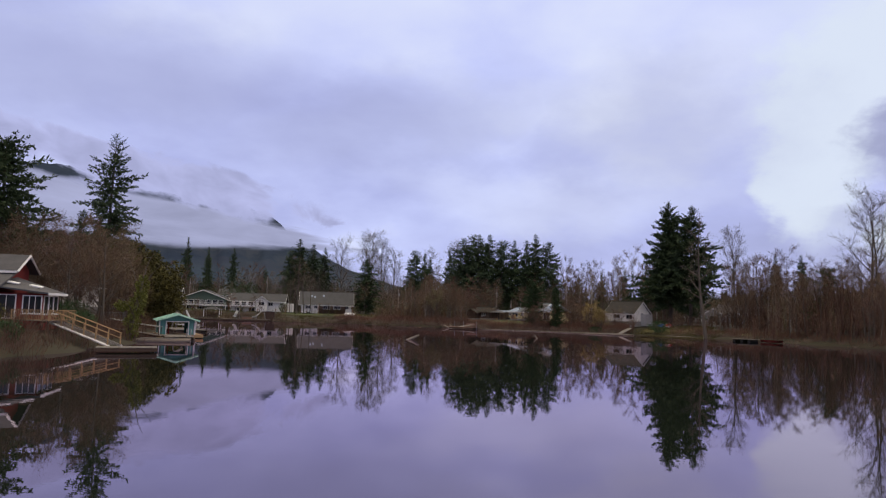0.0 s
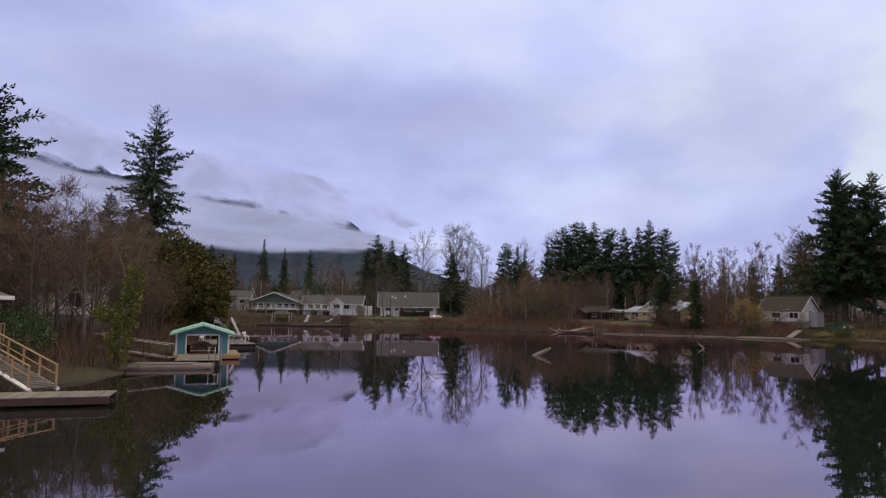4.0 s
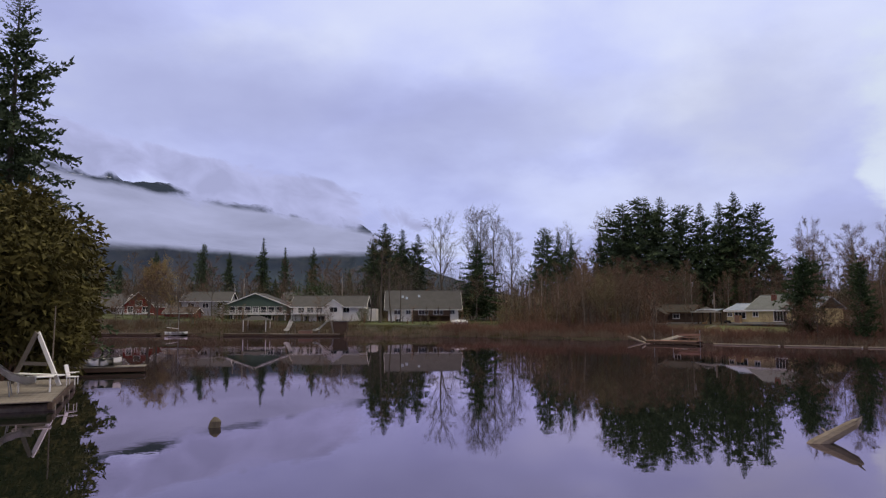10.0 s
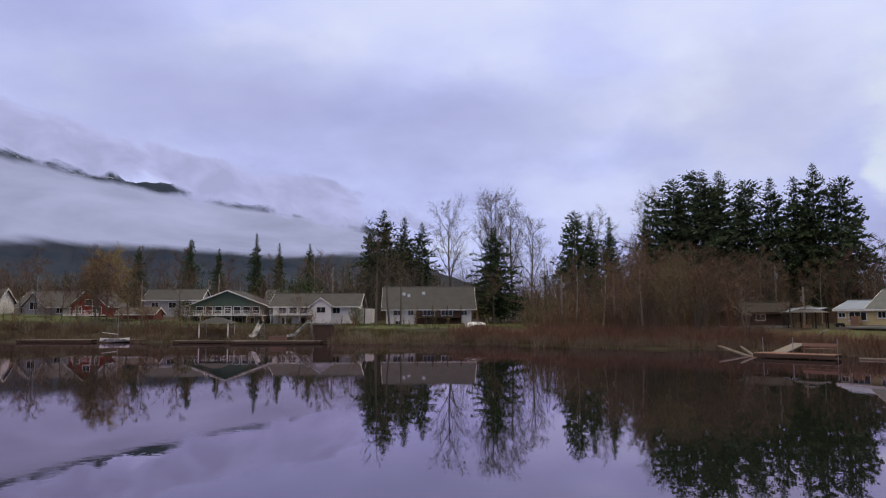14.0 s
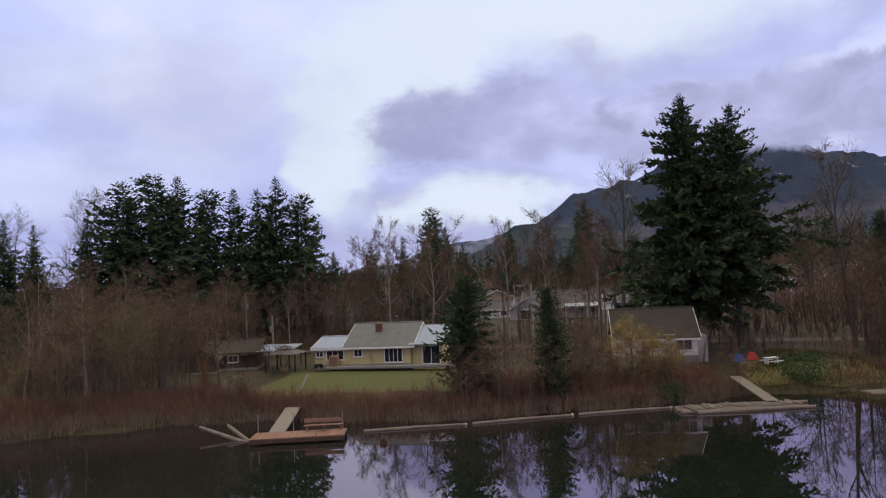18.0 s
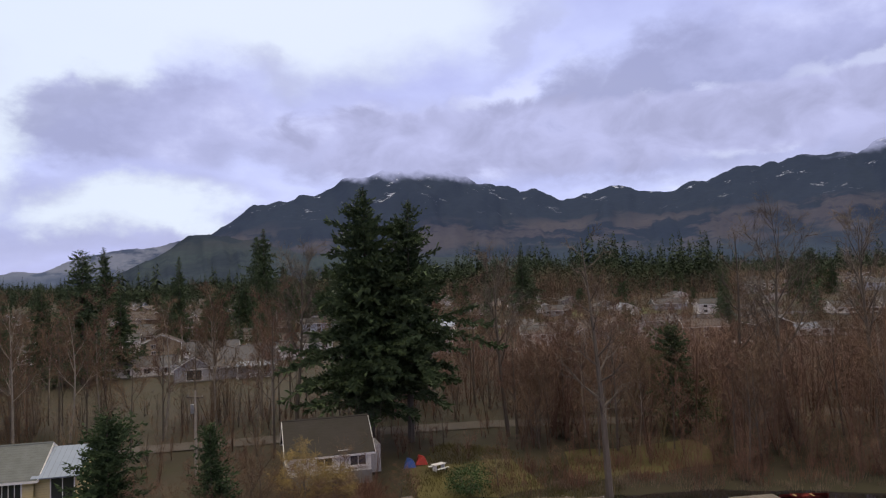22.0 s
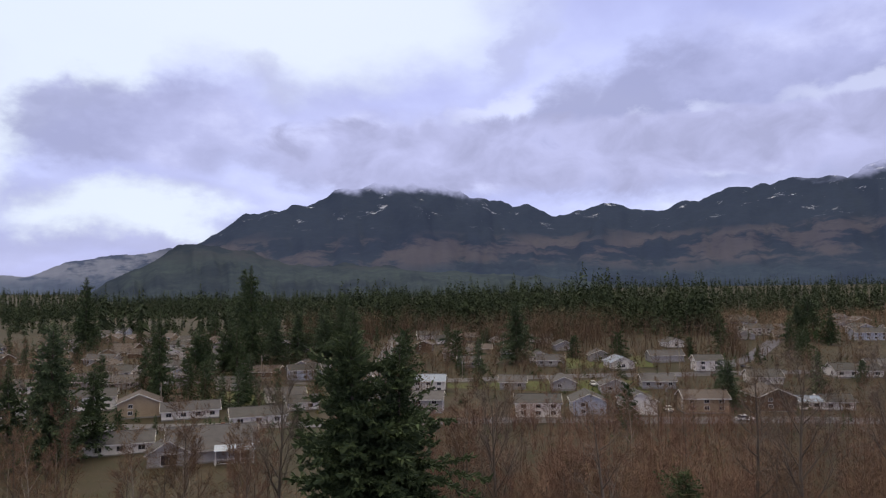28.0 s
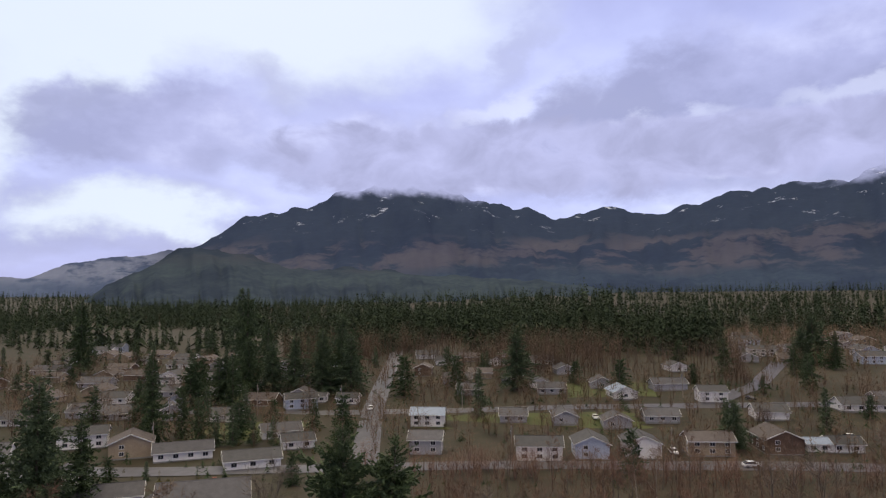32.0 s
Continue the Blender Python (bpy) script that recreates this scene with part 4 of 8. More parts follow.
# bare trees
TALL = [bare_meshes(26, 10, 61, limbs=14, forks=6, twigs=6, sprigs=4, clear=0.3, twig=TWIG_GREY, up=1.3),
        bare_meshes(26, 9, 62, limbs=14, forks=6, twigs=6, sprigs=4, clear=0.35, twig=TWIG_GREY, up=1.7)]
SNAG = bare_meshes(27, 5.2, 63, limbs=18, forks=4, twigs=4, sprigs=3, clear=0.25, twig=TWIG_GREY, up=0.7, thick=0.015)
ALDER = [bare_meshes(13, 4.3, 70 + k, limbs=10, forks=5, twigs=6, sprigs=5, clear=0.3, twig=(TWIG, TWIG_RED, TWIG)[k], bark=(BARK, BARK, BARK_PALE)[k], up=1.3, thick=0.010) for k in range(3)]
ROUND = [bare_meshes(11, 5.5, 80 + k, limbs=11, forks=6, twigs=6, sprigs=5, clear=0.18, twig=(TWIG, TWIG_RED)[k], up=0.8) for k in range(2)]
for x, y, s, k in ((-3, 226, 1.05, 0), (5, 236, 1.2, 1), (9, 238, 1.18, 0), (12, 237, 1.1, 1), (16, 232, 0.95, 0), (36, 200, 0.98, 1), (30, 214, 0.9, 0), (88, 104, 0.85, 1),
                   (83, 131, 0.9, 1), (96, 72, 1.0, 0), (110, 60, 1.0, 1), (103, 50, 0.95, 0)):
    tree("poplar_tree", TALL[k], x, y, x * 31, s, "tall bare grey poplar", "poplar", "tall bare poplars")
tree("snag_tree", SNAG, 73.8, 90.3, 20, 0.98, "tall bare cottonwood with broken side limbs", "cottonwood")
tree("snag_tree", SNAG, 101, 78, 140, 0.95, "tall bare cottonwood with broken side limbs", "cottonwood")
CROOK = bare_meshes(19, 5, 91, limbs=9, forks=4, twigs=5, sprigs=3, clear=0.45, twig=TWIG, up=0.9, thick=0.013)
for x, y, s in ((-16.5, 178, 1.0), (-14.2, 179, 0.85), (-12.5, 181, 0.7), (-19.5, 186, 0.6)):
    tree("alder_tree", CROOK, x, y, x * 50, s, "crooked bare alder on the north shore", "alder", "crooked alders on the north shore")


def wood(count, box, meshes, lo, hi, seed, group, label, keep=None, category="alder"):
    rng = random.Random(seed)
    done = 0
    for _ in range(count * 6):
        x, y = rng.uniform(*box[:2]), rng.uniform(*box[2:])
        if shore_distance(x, y) < 2.5 or (keep and not keep(x, y)):
            continue
        s = rng.uniform(lo, hi)
        tree(category + "_tree", rng.choice(meshes), x, y, rng.uniform(0, 360), s, label, category, group, wide=s * rng.uniform(0.85, 1.15))
        done += 1
        if done == count:
            break


# ---- roads and lawns ----
def strip(name, line, width, lift, material, label, category):
    """A paved band that lies on the ground along a line."""
    pts = []
    for (ax, ay), (bx, by) in zip(line, line[1:]):
        n = max(2, int(math.hypot(bx - ax, by - ay) / 4))
        pts += [(ax + (bx - ax) * k / n, ay + (by - ay) * k / n) for k in range(n)]
    pts.append(line[-1])
    me = Shape()
    for i, (x, y) in enumerate(pts):
        (ax, ay), (bx, by) = pts[max(i - 1, 0)], pts[min(i + 1, len(pts) - 1)]
        ln = math.hypot(bx - ax, by - ay)
        nx, ny = -(by - ay) / ln, (bx - ax) / ln
        for s in (-0.5, -0.17, 0.17, 0.5):
            px, py = x + nx * width * s, y + ny * width * s
            me.v.append((px, py, gz(px, py) + lift + (0.05 if abs(s) < 0.3 else 0)))
    for i in range(len(pts) - 1):
        for k in range(3):
            a = i * 4 + k
            me.f.append((a, a + 4, a + 5, a + 1))
    return tagged(part(name, me, material, smooth=True), label, category, kind="structure")


strip("road", [(181, 166), (252, 197), (369, 240), (480, 282)], 8, 0.16, ASPHALT, "grey wet asphalt street through the houses", "road")
strip("road", [(222, 300), (236, 250), (252, 197), (270, 140), (288, 80), (300, 30)], 8, 0.14, ASPHALT, "grey wet asphalt cross street", "road")
strip("road", [(134, 276), (148, 241), (161, 205), (179, 165), (198, 110), (211, 66), (222, 20)], 9, 0.18, ASPHALT, "grey wet asphalt street behind the wood", "road")
strip("road", [(52, 172), (74, 141), (94, 108), (112, 64), (120, 20)], 4.2, 0.12, GRAVEL, "pale gravel lane behind the lake houses", "road")
strip("road", [(288, 80), (330, 60), (420, 40)], 8, 0.18, ASPHALT, "grey asphalt side street", "road")


def lawn(x0, x1, y0, y1, material, label, turn=0.0):
    me = Shape()
    nx, ny = max(3, int((x1 - x0) / 1.5)), max(3, int((y1 - y0) / 1.5))
    cx, cy = (x0 + x1) / 2, (y0 + y1) / 2
    c, s = math.cos(radians(turn)), math.sin(radians(turn))
    for j in range(ny + 1):
        for i in range(nx + 1):
            u, v = x0 + (x1 - x0) * i / nx - cx, y0 + (y1 - y0) * j / ny - cy
            rim = 1 + 0.06 * math.sin(i * 1.7 + j * 0.9)
            x, y = cx + (u * c - v * s) * rim, cy + (u * s + v * c) * rim
            me.v.append((x, y, gz(x, y) + 0.07))
    me.f = [(j * (nx + 1) + i, j * (nx + 1) + i + 1, (j + 1) * (nx + 1) + i + 1, (j + 1) * (nx + 1) + i) for j in range(ny) for i in range(nx)]
    return tagged(part("lawn", me, material, smooth=True), label, "lawn", kind="structure")


lawn(34, 54, 131, 143, LAWN, "mown green lawn before the yellow house", -53)
lawn(76, 92, 84, 92, MOSS_GRASS, "yellowed grass strip at the edge of the wood", -60)
lawn(67, 79, 100, 108, MOSS_GRASS, "yellow-green grass beside the cottage", -55)
lawn(-64, -40, 186, 204, LAWN, "green lawn before the sage house")
lawn(-22, 12, 172, 196, LAWN, "green lawn sloping to the reeds")
lawn(-105, -72, 184, 206, LAWN, "green lawn before the red-brown house")
lawn(240, 262, 100, 175, LAWN, "patchy back-garden grass", 15)
lawn(296, 330, 100, 135, LAWN, "bright green garden", 15)
lawn(196, 228, 205, 240, LAWN, "green verge along the street", 20)


# ---- houses ----
def slab(shape, a, b, c, d, t):
    """A plate with corners a, b, c, d and thickness t upwards along its normal."""
    a, b, c, d = map(Vector, (a, b, c, d))
    n = (b - a).cross(d - a).normalized() * t
    shape.add([tuple(p) for p in (a, b, c, d, a + n, b + n, c + n, d + n)],
              [(3, 2, 1, 0), (4, 5, 6, 7), (0, 1, 5, 4), (1, 2, 6, 5), (2, 3, 7, 6), (3, 0, 4, 7)])


def gable_shape(L, W, h, rise, t=0.0, down=1.0):
    s = Shape()
    x, y = L / 2 - t, W / 2 - t
    s.add([(-x, -y, -down), (x, -y, -down), (x, y, -down), (-x, y, -down), (-x, -y, h), (x, -y, h), (x, y, h), (-x, y, h), (-x, 0, h + rise), (x, 0, h + rise)],
          [(3, 2, 1, 0), (0, 1, 5, 4), (2, 3, 7, 6), (1, 2, 6, 9, 5), (3, 0, 4, 8, 7), (4, 5, 9, 8), (6, 7, 8, 9)])
    return s


def add_window(ob, side, u, z, w, h, L, W, bars=1, frame_mat=None, door=False, y_off=0.0, ledge=True):
    """A framed window or door on a wall: f and b the long sides, l and r the ends."""
    turn = {"f": 0, "r": 90, "b": 180, "l": 270}[side]
    dist = (W if side in "fb" else L) / 2 + y_off
    m = Matrix.Rotation(radians(turn), 4, "Z") @ Matrix.Translation((u, -dist, z))
    win = part("door" if door else "window", Shape().box((0, 0.0, h / 2), (w, 0.05, h)), GLASS if not door else PAINT_WHITE, ob)
    win.matrix_basis = m
    fr = Shape()
    fw = 0.09
    for cx, cz, sx, sz in ((0, -fw / 2, w + 2 * fw, fw), (0, h + fw / 2, w + 2 * fw, fw), (-w / 2 - fw / 2, h / 2, fw, h), (w / 2 + fw / 2, h / 2, fw, h)):
        fr.box((cx, -0.01, cz), (sx, 0.12, sz))
    for k in range(bars):
        fr.box((-w / 2 + w * (k + 1) / (bars + 1), -0.03, h / 2), (0.06, 0.05, h))
    part("window_frame" if not door else "door_frame", fr, frame_mat or PAINT_WHITE, win)
    if not door and ledge:
        part("sill", Shape().box((0, -0.08, -fw - 0.03), (w + 0.3, 0.16, 0.05)), frame_mat or PAINT_WHITE, win)
    return win


def gable_roof(ob, L, W, h, rise, over, material, t=0.16, label="", trim=None):
    x, k = L / 2 + over, (W / 2 + over) / (W / 2)
    ye, ze = W / 2 + over, h + rise - rise * k
    s = Shape()
    slab(s, (-x, -ye, ze), (x, -ye, ze), (x, 0, h + rise), (-x, 0, h + rise), t)
    slab(s, (-x, 0, h + rise), (x, 0, h + rise), (x, ye, ze), (-x, ye, ze), t)
    roof = part("roof", s, material, ob, label)
    part("ridge_cap", Shape().tube([(-x, 0, h + rise + t * 0.9), (x, 0, h + rise + t * 0.9)], [0.13, 0.13], 5), material, roof)
    for sx in (-x - 0.03, x + 0.03):
        for sy in (-1, 1):
            a, b = Vector((sx, 0, h + rise - 0.10)), Vector((sx, sy * ye, ze - 0.10))
            c, d = b + Vector((0, 0, 0.26)), a + Vector((0, 0, 0.26))
            part("barge_board", Shape().add([tuple(p + Vector((o, 0, 0))) for o in (-0.03, 0.03) for p in (a, b, c, d)],
                 [(0, 1, 2, 3), (7, 6, 5, 4), (0, 4, 5, 1), (1, 5, 6, 2), (2, 6, 7, 3), (3, 7, 4, 0)]), trim or PAINT_WHITE, roof)
    for sy in (-1, 1):
        part("eave_board", Shape().box((0, sy * (ye + 0.03), ze), (2 * x, 0.06, 0.24)), trim or PAINT_WHITE, roof)
    return roof


def house(x, y, turn, L, W, h, rise, wall, roof, label, windows=(), over=0.5, chimney=None, group="", name="house", z=None, doors=(), trim=None, category="house"):
    ob = thing(name, x, y, (gz(x, y) if z is None else z), turn, label, category, group)
    part("wall", gable_shape(L, W, h, rise), wall, ob)
    part("foundation", Shape().box((0, 0, -0.35), (L + 0.1, W + 0.1, 1.2)), STONE, ob)
    gable_roof(ob, L, W, h, rise, over, roof, trim=trim)
    for w in windows:
        add_window(ob, *w[:5], L, W, *(w[5:6] or (1,)), ledge=x < 120)
    for side, u in doors:
        add_window(ob, side, u, 0.25, 0.95, 2.05, L, W, 0, door=True)
    if chimney:
        cx, cy, top = chimney
        c = Shape().box((cx, cy, h + top / 2), (0.7, 0.55, top + 1.2), ch=0.03)
        c.box((cx, cy, h + top + 0.62), (0.82, 0.67, 0.12), ch=0.02)
        part("chimney", c, BRICK, ob)
    return ob


def railing(ob, a, b, z, high=0.95, every=0.16, material=None, name="railing"):
    """A rail with balusters from a to b, at floor height z."""
    rail = Shape()
    a, b = Vector((*a, z)), Vector((*b, z))
    ln = (b - a).length
    turn = math.degrees(math.atan2(b.y - a.y, b.x - a.x))
    mid = (a + b) / 2
    rail.box((mid.x, mid.y, z + high), (ln, 0.09, 0.05), turn)
    rail.box((mid.x, mid.y, z + 0.12), (ln, 0.05, 0.05), turn)
    n = max(2, int(ln / every))
    for k in range(n + 1):
        p = a.lerp(b, k / n)
        w = 0.09 if k % 9 == 0 else 0.035
        rail.box((p.x, p.y, z + high / 2), (w, w, high), turn)
    return part(name, rail, material or PAINT_WHITE, ob)


# yellow house and its annexe on the east lawn
yellow = house(52.7, 143.5, -57, 7.4, 8.0, 2.35, 2.1, SIDING_YELLOW, ROOF_SLATE, "cream-yellow bungalow with weathered grey roof on the lawn",
               [("f", -2.5, 1.15, 0.85, 0.7), ("f", 1.7, 0.45, 2.0, 1.55, 3), ("l", -1, 1.2, 1.2, 1.0)], chimney=(-0.7, -1.6, 1.6), z=2.5)
part("wing_wall", Shape().box((5.5, 0.2, 0.85), (3.5, 7.6, 3.1)), SIDING_YELLOW, yellow)
wr = Shape()
slab(wr, (3.6, -4.4, 2.22), (7.7, -4.4, 2.22), (7.7, 0.0, 4.12), (3.6, 0.0, 4.12), 0.12)
slab(wr, (3.6, 0.0, 4.12), (7.7, 0.0, 4.12), (7.7, 4.4, 2.22), (3.6, 4.4, 2.22), 0.12)
part("wing_roof", wr, ROOF_PALE, yellow, "pale blue-grey metal wing roof")
add_window(yellow, "f", 6.0, 0.15, 1.9, 1.9, 7.4, 8, 1, y_off=-0.4)
part("patio_step", Shape().box((1.4, -4.7, -0.02), (15, 1.2, 0.3), ch=0.04), STONE, yellow)
shrub_bare = bare_meshes(2.2, 1.0, 95, limbs=9, forks=3, twigs=4, sprigs=2, clear=0.05, up=1.5)
tree("bare_shrub", shrub_bare, 48.1, 141.4, 0, 0.9, "small bare shrub against the yellow wall", "shrub")
annexe = house(48.9, 147.8, -57, 4.2, 6.4, 2.15, 0.95, SIDING_YELLOW, ROOF_PALE, "low cream annexe with pale metal roof", [("f", 0.4, 0.85, 2.0, 0.95, 2), ("f", -1.5, 1.2, 0.75, 0.5)], over=0.35, z=2.5, name="annexe")
crate = thing("wooden_crate", 45.9, 145.2, 2.62, -57, "orange-brown wooden crate beside the annexe wall", "crate")
for k in range(5):
    part("board", Shape().box((0, -0.4, 0.14 + 0.24 * k), (0.95, 0.04, 0.22), ch=0.008), PLANK_RED, crate)
part("body", Shape().box((0, 0, 0.6), (0.9, 0.74, 1.2), ch=0.01), TIMBER, crate)
mower = thing("garden_mower", 44.6, 146.4, 2.5, -40, "small dark garden mower beside the annexe", "mower")
part("body", Shape().box((0, 0, 0.35), (0.9, 0.5, 0.3), ch=0.06), RUBBER, mower)
part("handle", Shape().tube([(0.4, -0.2, 0.4), (1.0, -0.2, 0.95), (1.0, 0.2, 0.95), (0.4, 0.2, 0.4)], [0.025] * 4, 6), STEEL, mower)
for sx in (-0.32, 0.32):
    for sy in (-0.3, 0.3):
        part("wheel", Shape().tube([(sx, sy - 0.05, 0.16), (sx, sy + 0.05, 0.16)], [0.16, 0.16], 10), RUBBER, mower)
shed = house(40.9, 158.6, -40, 5.6, 4.4, 2.2, 1.1, DARKWOOD, ROOF_MOSS, "low brown garden shed with mossy roof", [("f", 0, 1.0, 1.1, 0.7)], over=0.5, z=2.3, name="garden_shed", trim=DARKWOOD, category="shed")
house(37.2, 159.2, 50, 4.2, 3.4, 1.9, 0.9, DARKWOOD, ROOF_MOSS, "small weathered brown shed beside the mossy one", [], over=0.35, z=2.2, name="garden_shed", trim=DARKWOOD, category="shed")
pav = thing("lean_to_shelter", 43.6, 154.4, 2.3, -57, "open lean-to with pale corrugated roof", "shelter")
sr = Shape()
slab(sr, (-2.9, -1.8, 2.05), (2.9, -1.8, 2.05), (2.9, 1.8, 2.6), (-2.9, 1.8, 2.6), 0.07)
part("roof", sr, ROOF_PALE, pav)
for px in (-2.7, 0, 2.7):
    for py, ph in ((-1.6, 2.05), (1.6, 2.55)):
        part("post", Shape().box((px, py, ph / 2), (0.12, 0.12, ph), ch=0.01), DARKWOOD, pav)
gaz = thing("garden_pavilion", 42.3, 149.6, 2.3, -57, "dark metal garden pavilion with a tiered hipped roof", "pavilion")
gs = Shape().add([(-2.0, -1.6, 2.0), (2.0, -1.6, 2.0), (2.0, 1.6, 2.0), (-2.0, 1.6, 2.0), (-0.7, -0.5, 2.5), (0.7, -0.5, 2.5), (0.7, 0.5, 2.5), (-0.7, 0.5, 2.5)],
                 [(0, 1, 5, 4), (1, 2, 6, 5), (2, 3, 7, 6), (3, 0, 4, 7), (4, 5, 6, 7), (3, 2, 1, 0)])
gs.add([(-0.9, -0.7, 2.62), (0.9, -0.7, 2.62), (0.9, 0.7, 2.62), (-0.9, 0.7, 2.62), (0, 0, 2.95)], [(0, 1, 4), (1, 2, 4), (2, 3, 4), (3, 0, 4), (3, 2, 1, 0)])
part("roof", gs, ROOF_DARK, gaz)
for px in (-1.8, 1.8):
    for py in (-1.4, 1.4):
        part("post", Shape().box((px, py, 1.0), (0.13, 0.13, 2.0), ch=0.01), RUBBER, gaz)
lounge = thing("deck_chair", 41.9, 149.4, 2.32, -100, "orange wooden deck chair under the pavilion", "chair")
part("seat", Shape().box((0, 0, 0.35), (0.6, 0.6, 0.06), ch=0.01, tilt=("X", 8)), TIMBER, lounge)
part("backrest", Shape().box((0, 0.4, 0.75), (0.6, 0.06, 0.9), ch=0.01, tilt=("X", -25)), TIMBER, lounge)
for sx in (-0.28, 0.28):
    part("leg", Shape().box((sx, 0, 0.18), (0.06, 0.7, 0.36), ch=0.01), TIMBER, lounge)

# white cottage
cottage = house(67.9, 117.8, -53.5, 8.0, 7.0, 2.2, 2.6, SIDING_WHITE, ROOF_MOSS, "small white cottage with a mossy brown roof",
                [("f", 2.7, 0.85, 1.5, 1.15), ("f", -0.6, 1.0, 1.5, 0.8), ("r", 0, 1.0, 1.2, 1.2), ("l", 0, 1.0, 1.2, 1.2)], doors=[("f", 1.3)], over=0.35, z=2.75, name="cottage", category="cottage")
porch = Shape().box((0.6, -4.6, -0.1), (3.4, 2.0, 0.3), ch=0.03)
part("porch_deck", porch, PLANK, cottage)
railing(cottage, (-1.0, -5.5), (2.2, -5.5), 0.05, every=0.3, material=PLANK)
for k in range(4):
    part("step", Shape().box((1.4, -5.9 - 0.3 * k, -0.25 - 0.18 * k), (1.2, 0.34, 0.08)), PLANK, cottage)
part("side_shed", Shape().box((4.8, 0.8, 0.6), (1.4, 3.0, 2.8), ch=0.03), SIDING_GREY, cottage)

# north shore: chalet, white wing, sage house, red-brown house
chalet = house(-8.4, 202.5, 3, 17.0, 9.0, 4.2, 3.8, SIDING_WHITE, ROOF_GREY, "long two-storey chalet with grey roof and balcony",
               [("f", -6.2, 2.4, 1.6, 1.0), ("f", -3.6, 2.4, 1.0, 1.0), ("r", 0, 4.6, 1.0, 1.0), ("f", 7.0, 2.4, 1.1, 1.0), ("f", -6, 0.3, 1.2, 0.9)], over=0.9, z=1.7, name="chalet", chimney=(1, 0.5, 3.6))
part("balcony", Shape().box((2.0, -5.5, 1.95), (9.0, 2.2, 0.2), ch=0.02), DARKWOOD, chalet)
railing(chalet, (-2.5, -6.5), (6.5, -6.5), 2.05, every=0.35, material=DARKWOOD, name="balcony_rail")
for px in (-2.3, 0.7, 3.6, 6.3):
    part("post", Shape().box((px, -6.4, 1.9), (0.18, 0.18, 4.6), ch=0.02), DARKWOOD, chalet)
# dark brown sheet over the white front stands for shade behind the balcony
part("shade_panel", Shape().box((2, -4.56, 2.0), (9, 0.1, 4.0)), SIDING_BROWN, chalet)
add_window(chalet, "f", 0, 2.3, 2.2, 1.6, 17, 9.3, 2)
add_window(chalet, "f", 3.6, 2.3, 2.2, 1.6, 17, 9.3, 2)
for px, py in ((-5, -1.9), (-4.0, -2.3), (-1.0, -1.7)):
    sk = Shape().box((0, 0, 0), (0.6, 0.95, 0.1), ch=0.02)
    s_ob = part("skylight", sk, ROOF_PALE, chalet)
    s_ob.matrix_basis = Matrix.Translation((px, py, 4.2 + 3.8 * (1 + py / 4.5) + 0.24)) @ Matrix.Rotation(math.atan2(3.8, 4.5), 4, "X")

sage = house(-51.3, 212, 0, 10.5, 16.0, 4.6, 3.0, SIDING_GREEN, ROOF_GREY, "dark sage-green house with a full-width verandah", [("l", 0, 2.8, 1.2, 1.0)], over=0.8, z=1.8, name="house")
sage.matrix_basis = pose(-51.3, 212, 1.8, 0, 0, 90)
for k in range(7):
    add_window(sage, "l", -6.0 + 2.0 * k, 2.75, 1.45, 1.45, 10.5, 16, 0)
for k in range(5):
    add_window(sage, "l", -5.5 + 2.6 * k, 0.35, 1.6, 1.5, 10.5, 16, 1)
part("verandah_floor", Shape().box((-6.6, 0, 2.35), (3.0, 17, 0.22), ch=0.02), PAINT_WHITE, sage)
railing(sage, (-8.0, 8.4), (-8.0, -8.4), 2.45, every=0.22)
for k in range(6):
    part("post", Shape().box((-7.9, -8.2 + 3.28 * k, 1.15), (0.16, 0.16, 2.4), ch=0.02), PAINT_WHITE, sage)
white = house(-32.6, 211, 0, 18.0, 9.0, 4.5, 2.4, SIDING_WHITE, ROOF_GREY, "long white two-storey house beside the sage one",
              [("f", -7 + 2.3 * k, 2.75, 1.5, 1.2) for k in range(6)] + [("f", -6, 0.5, 2.0, 1.3), ("f", -2, 0.5, 2.0, 1.3)], over=0.8, z=1.8, chimney=(3, 1, 2.0))
gab = thing("porch_gable", -31.0, 206.3, 1.8, 90, "white projecting gable porch of the long house", "porch")
part("wall", gable_shape(3.4, 4.2, 4.4, 1.5), SIDING_WHITE, gab)
gable_roof(gab, 3.4, 4.2, 4.4, 1.5, 0.4, ROOF_GREY)
add_window(gab, "l", 0, 2.9, 1.8, 1.1, 3.4, 4.2)
add_window(gab, "l", 0, 0.2, 1.0, 2.0, 3.4, 4.2, 0, door=True)
part("balcony", Shape().box((-4.6, -5.8, 2.4), (9.0, 2.4, 0.2), ch=0.02), PAINT_WHITE, white)
railing(white, (-9, -6.9), (-0.1, -6.9), 2.5, every=0.22, name="balcony_rail")
for px in (-8.8, -5.8, -2.8, -0.2):
    part("post", Shape().box((px, -6.8, 1.2), (0.18, 0.18, 2.5), ch=0.02), PAINT_WHITE, white)
part("lower_wing", Shape().box((10.4, -1.5, 1.4), (3.4, 5.5, 4.6), ch=0.03), SIDING_WHITE, white)

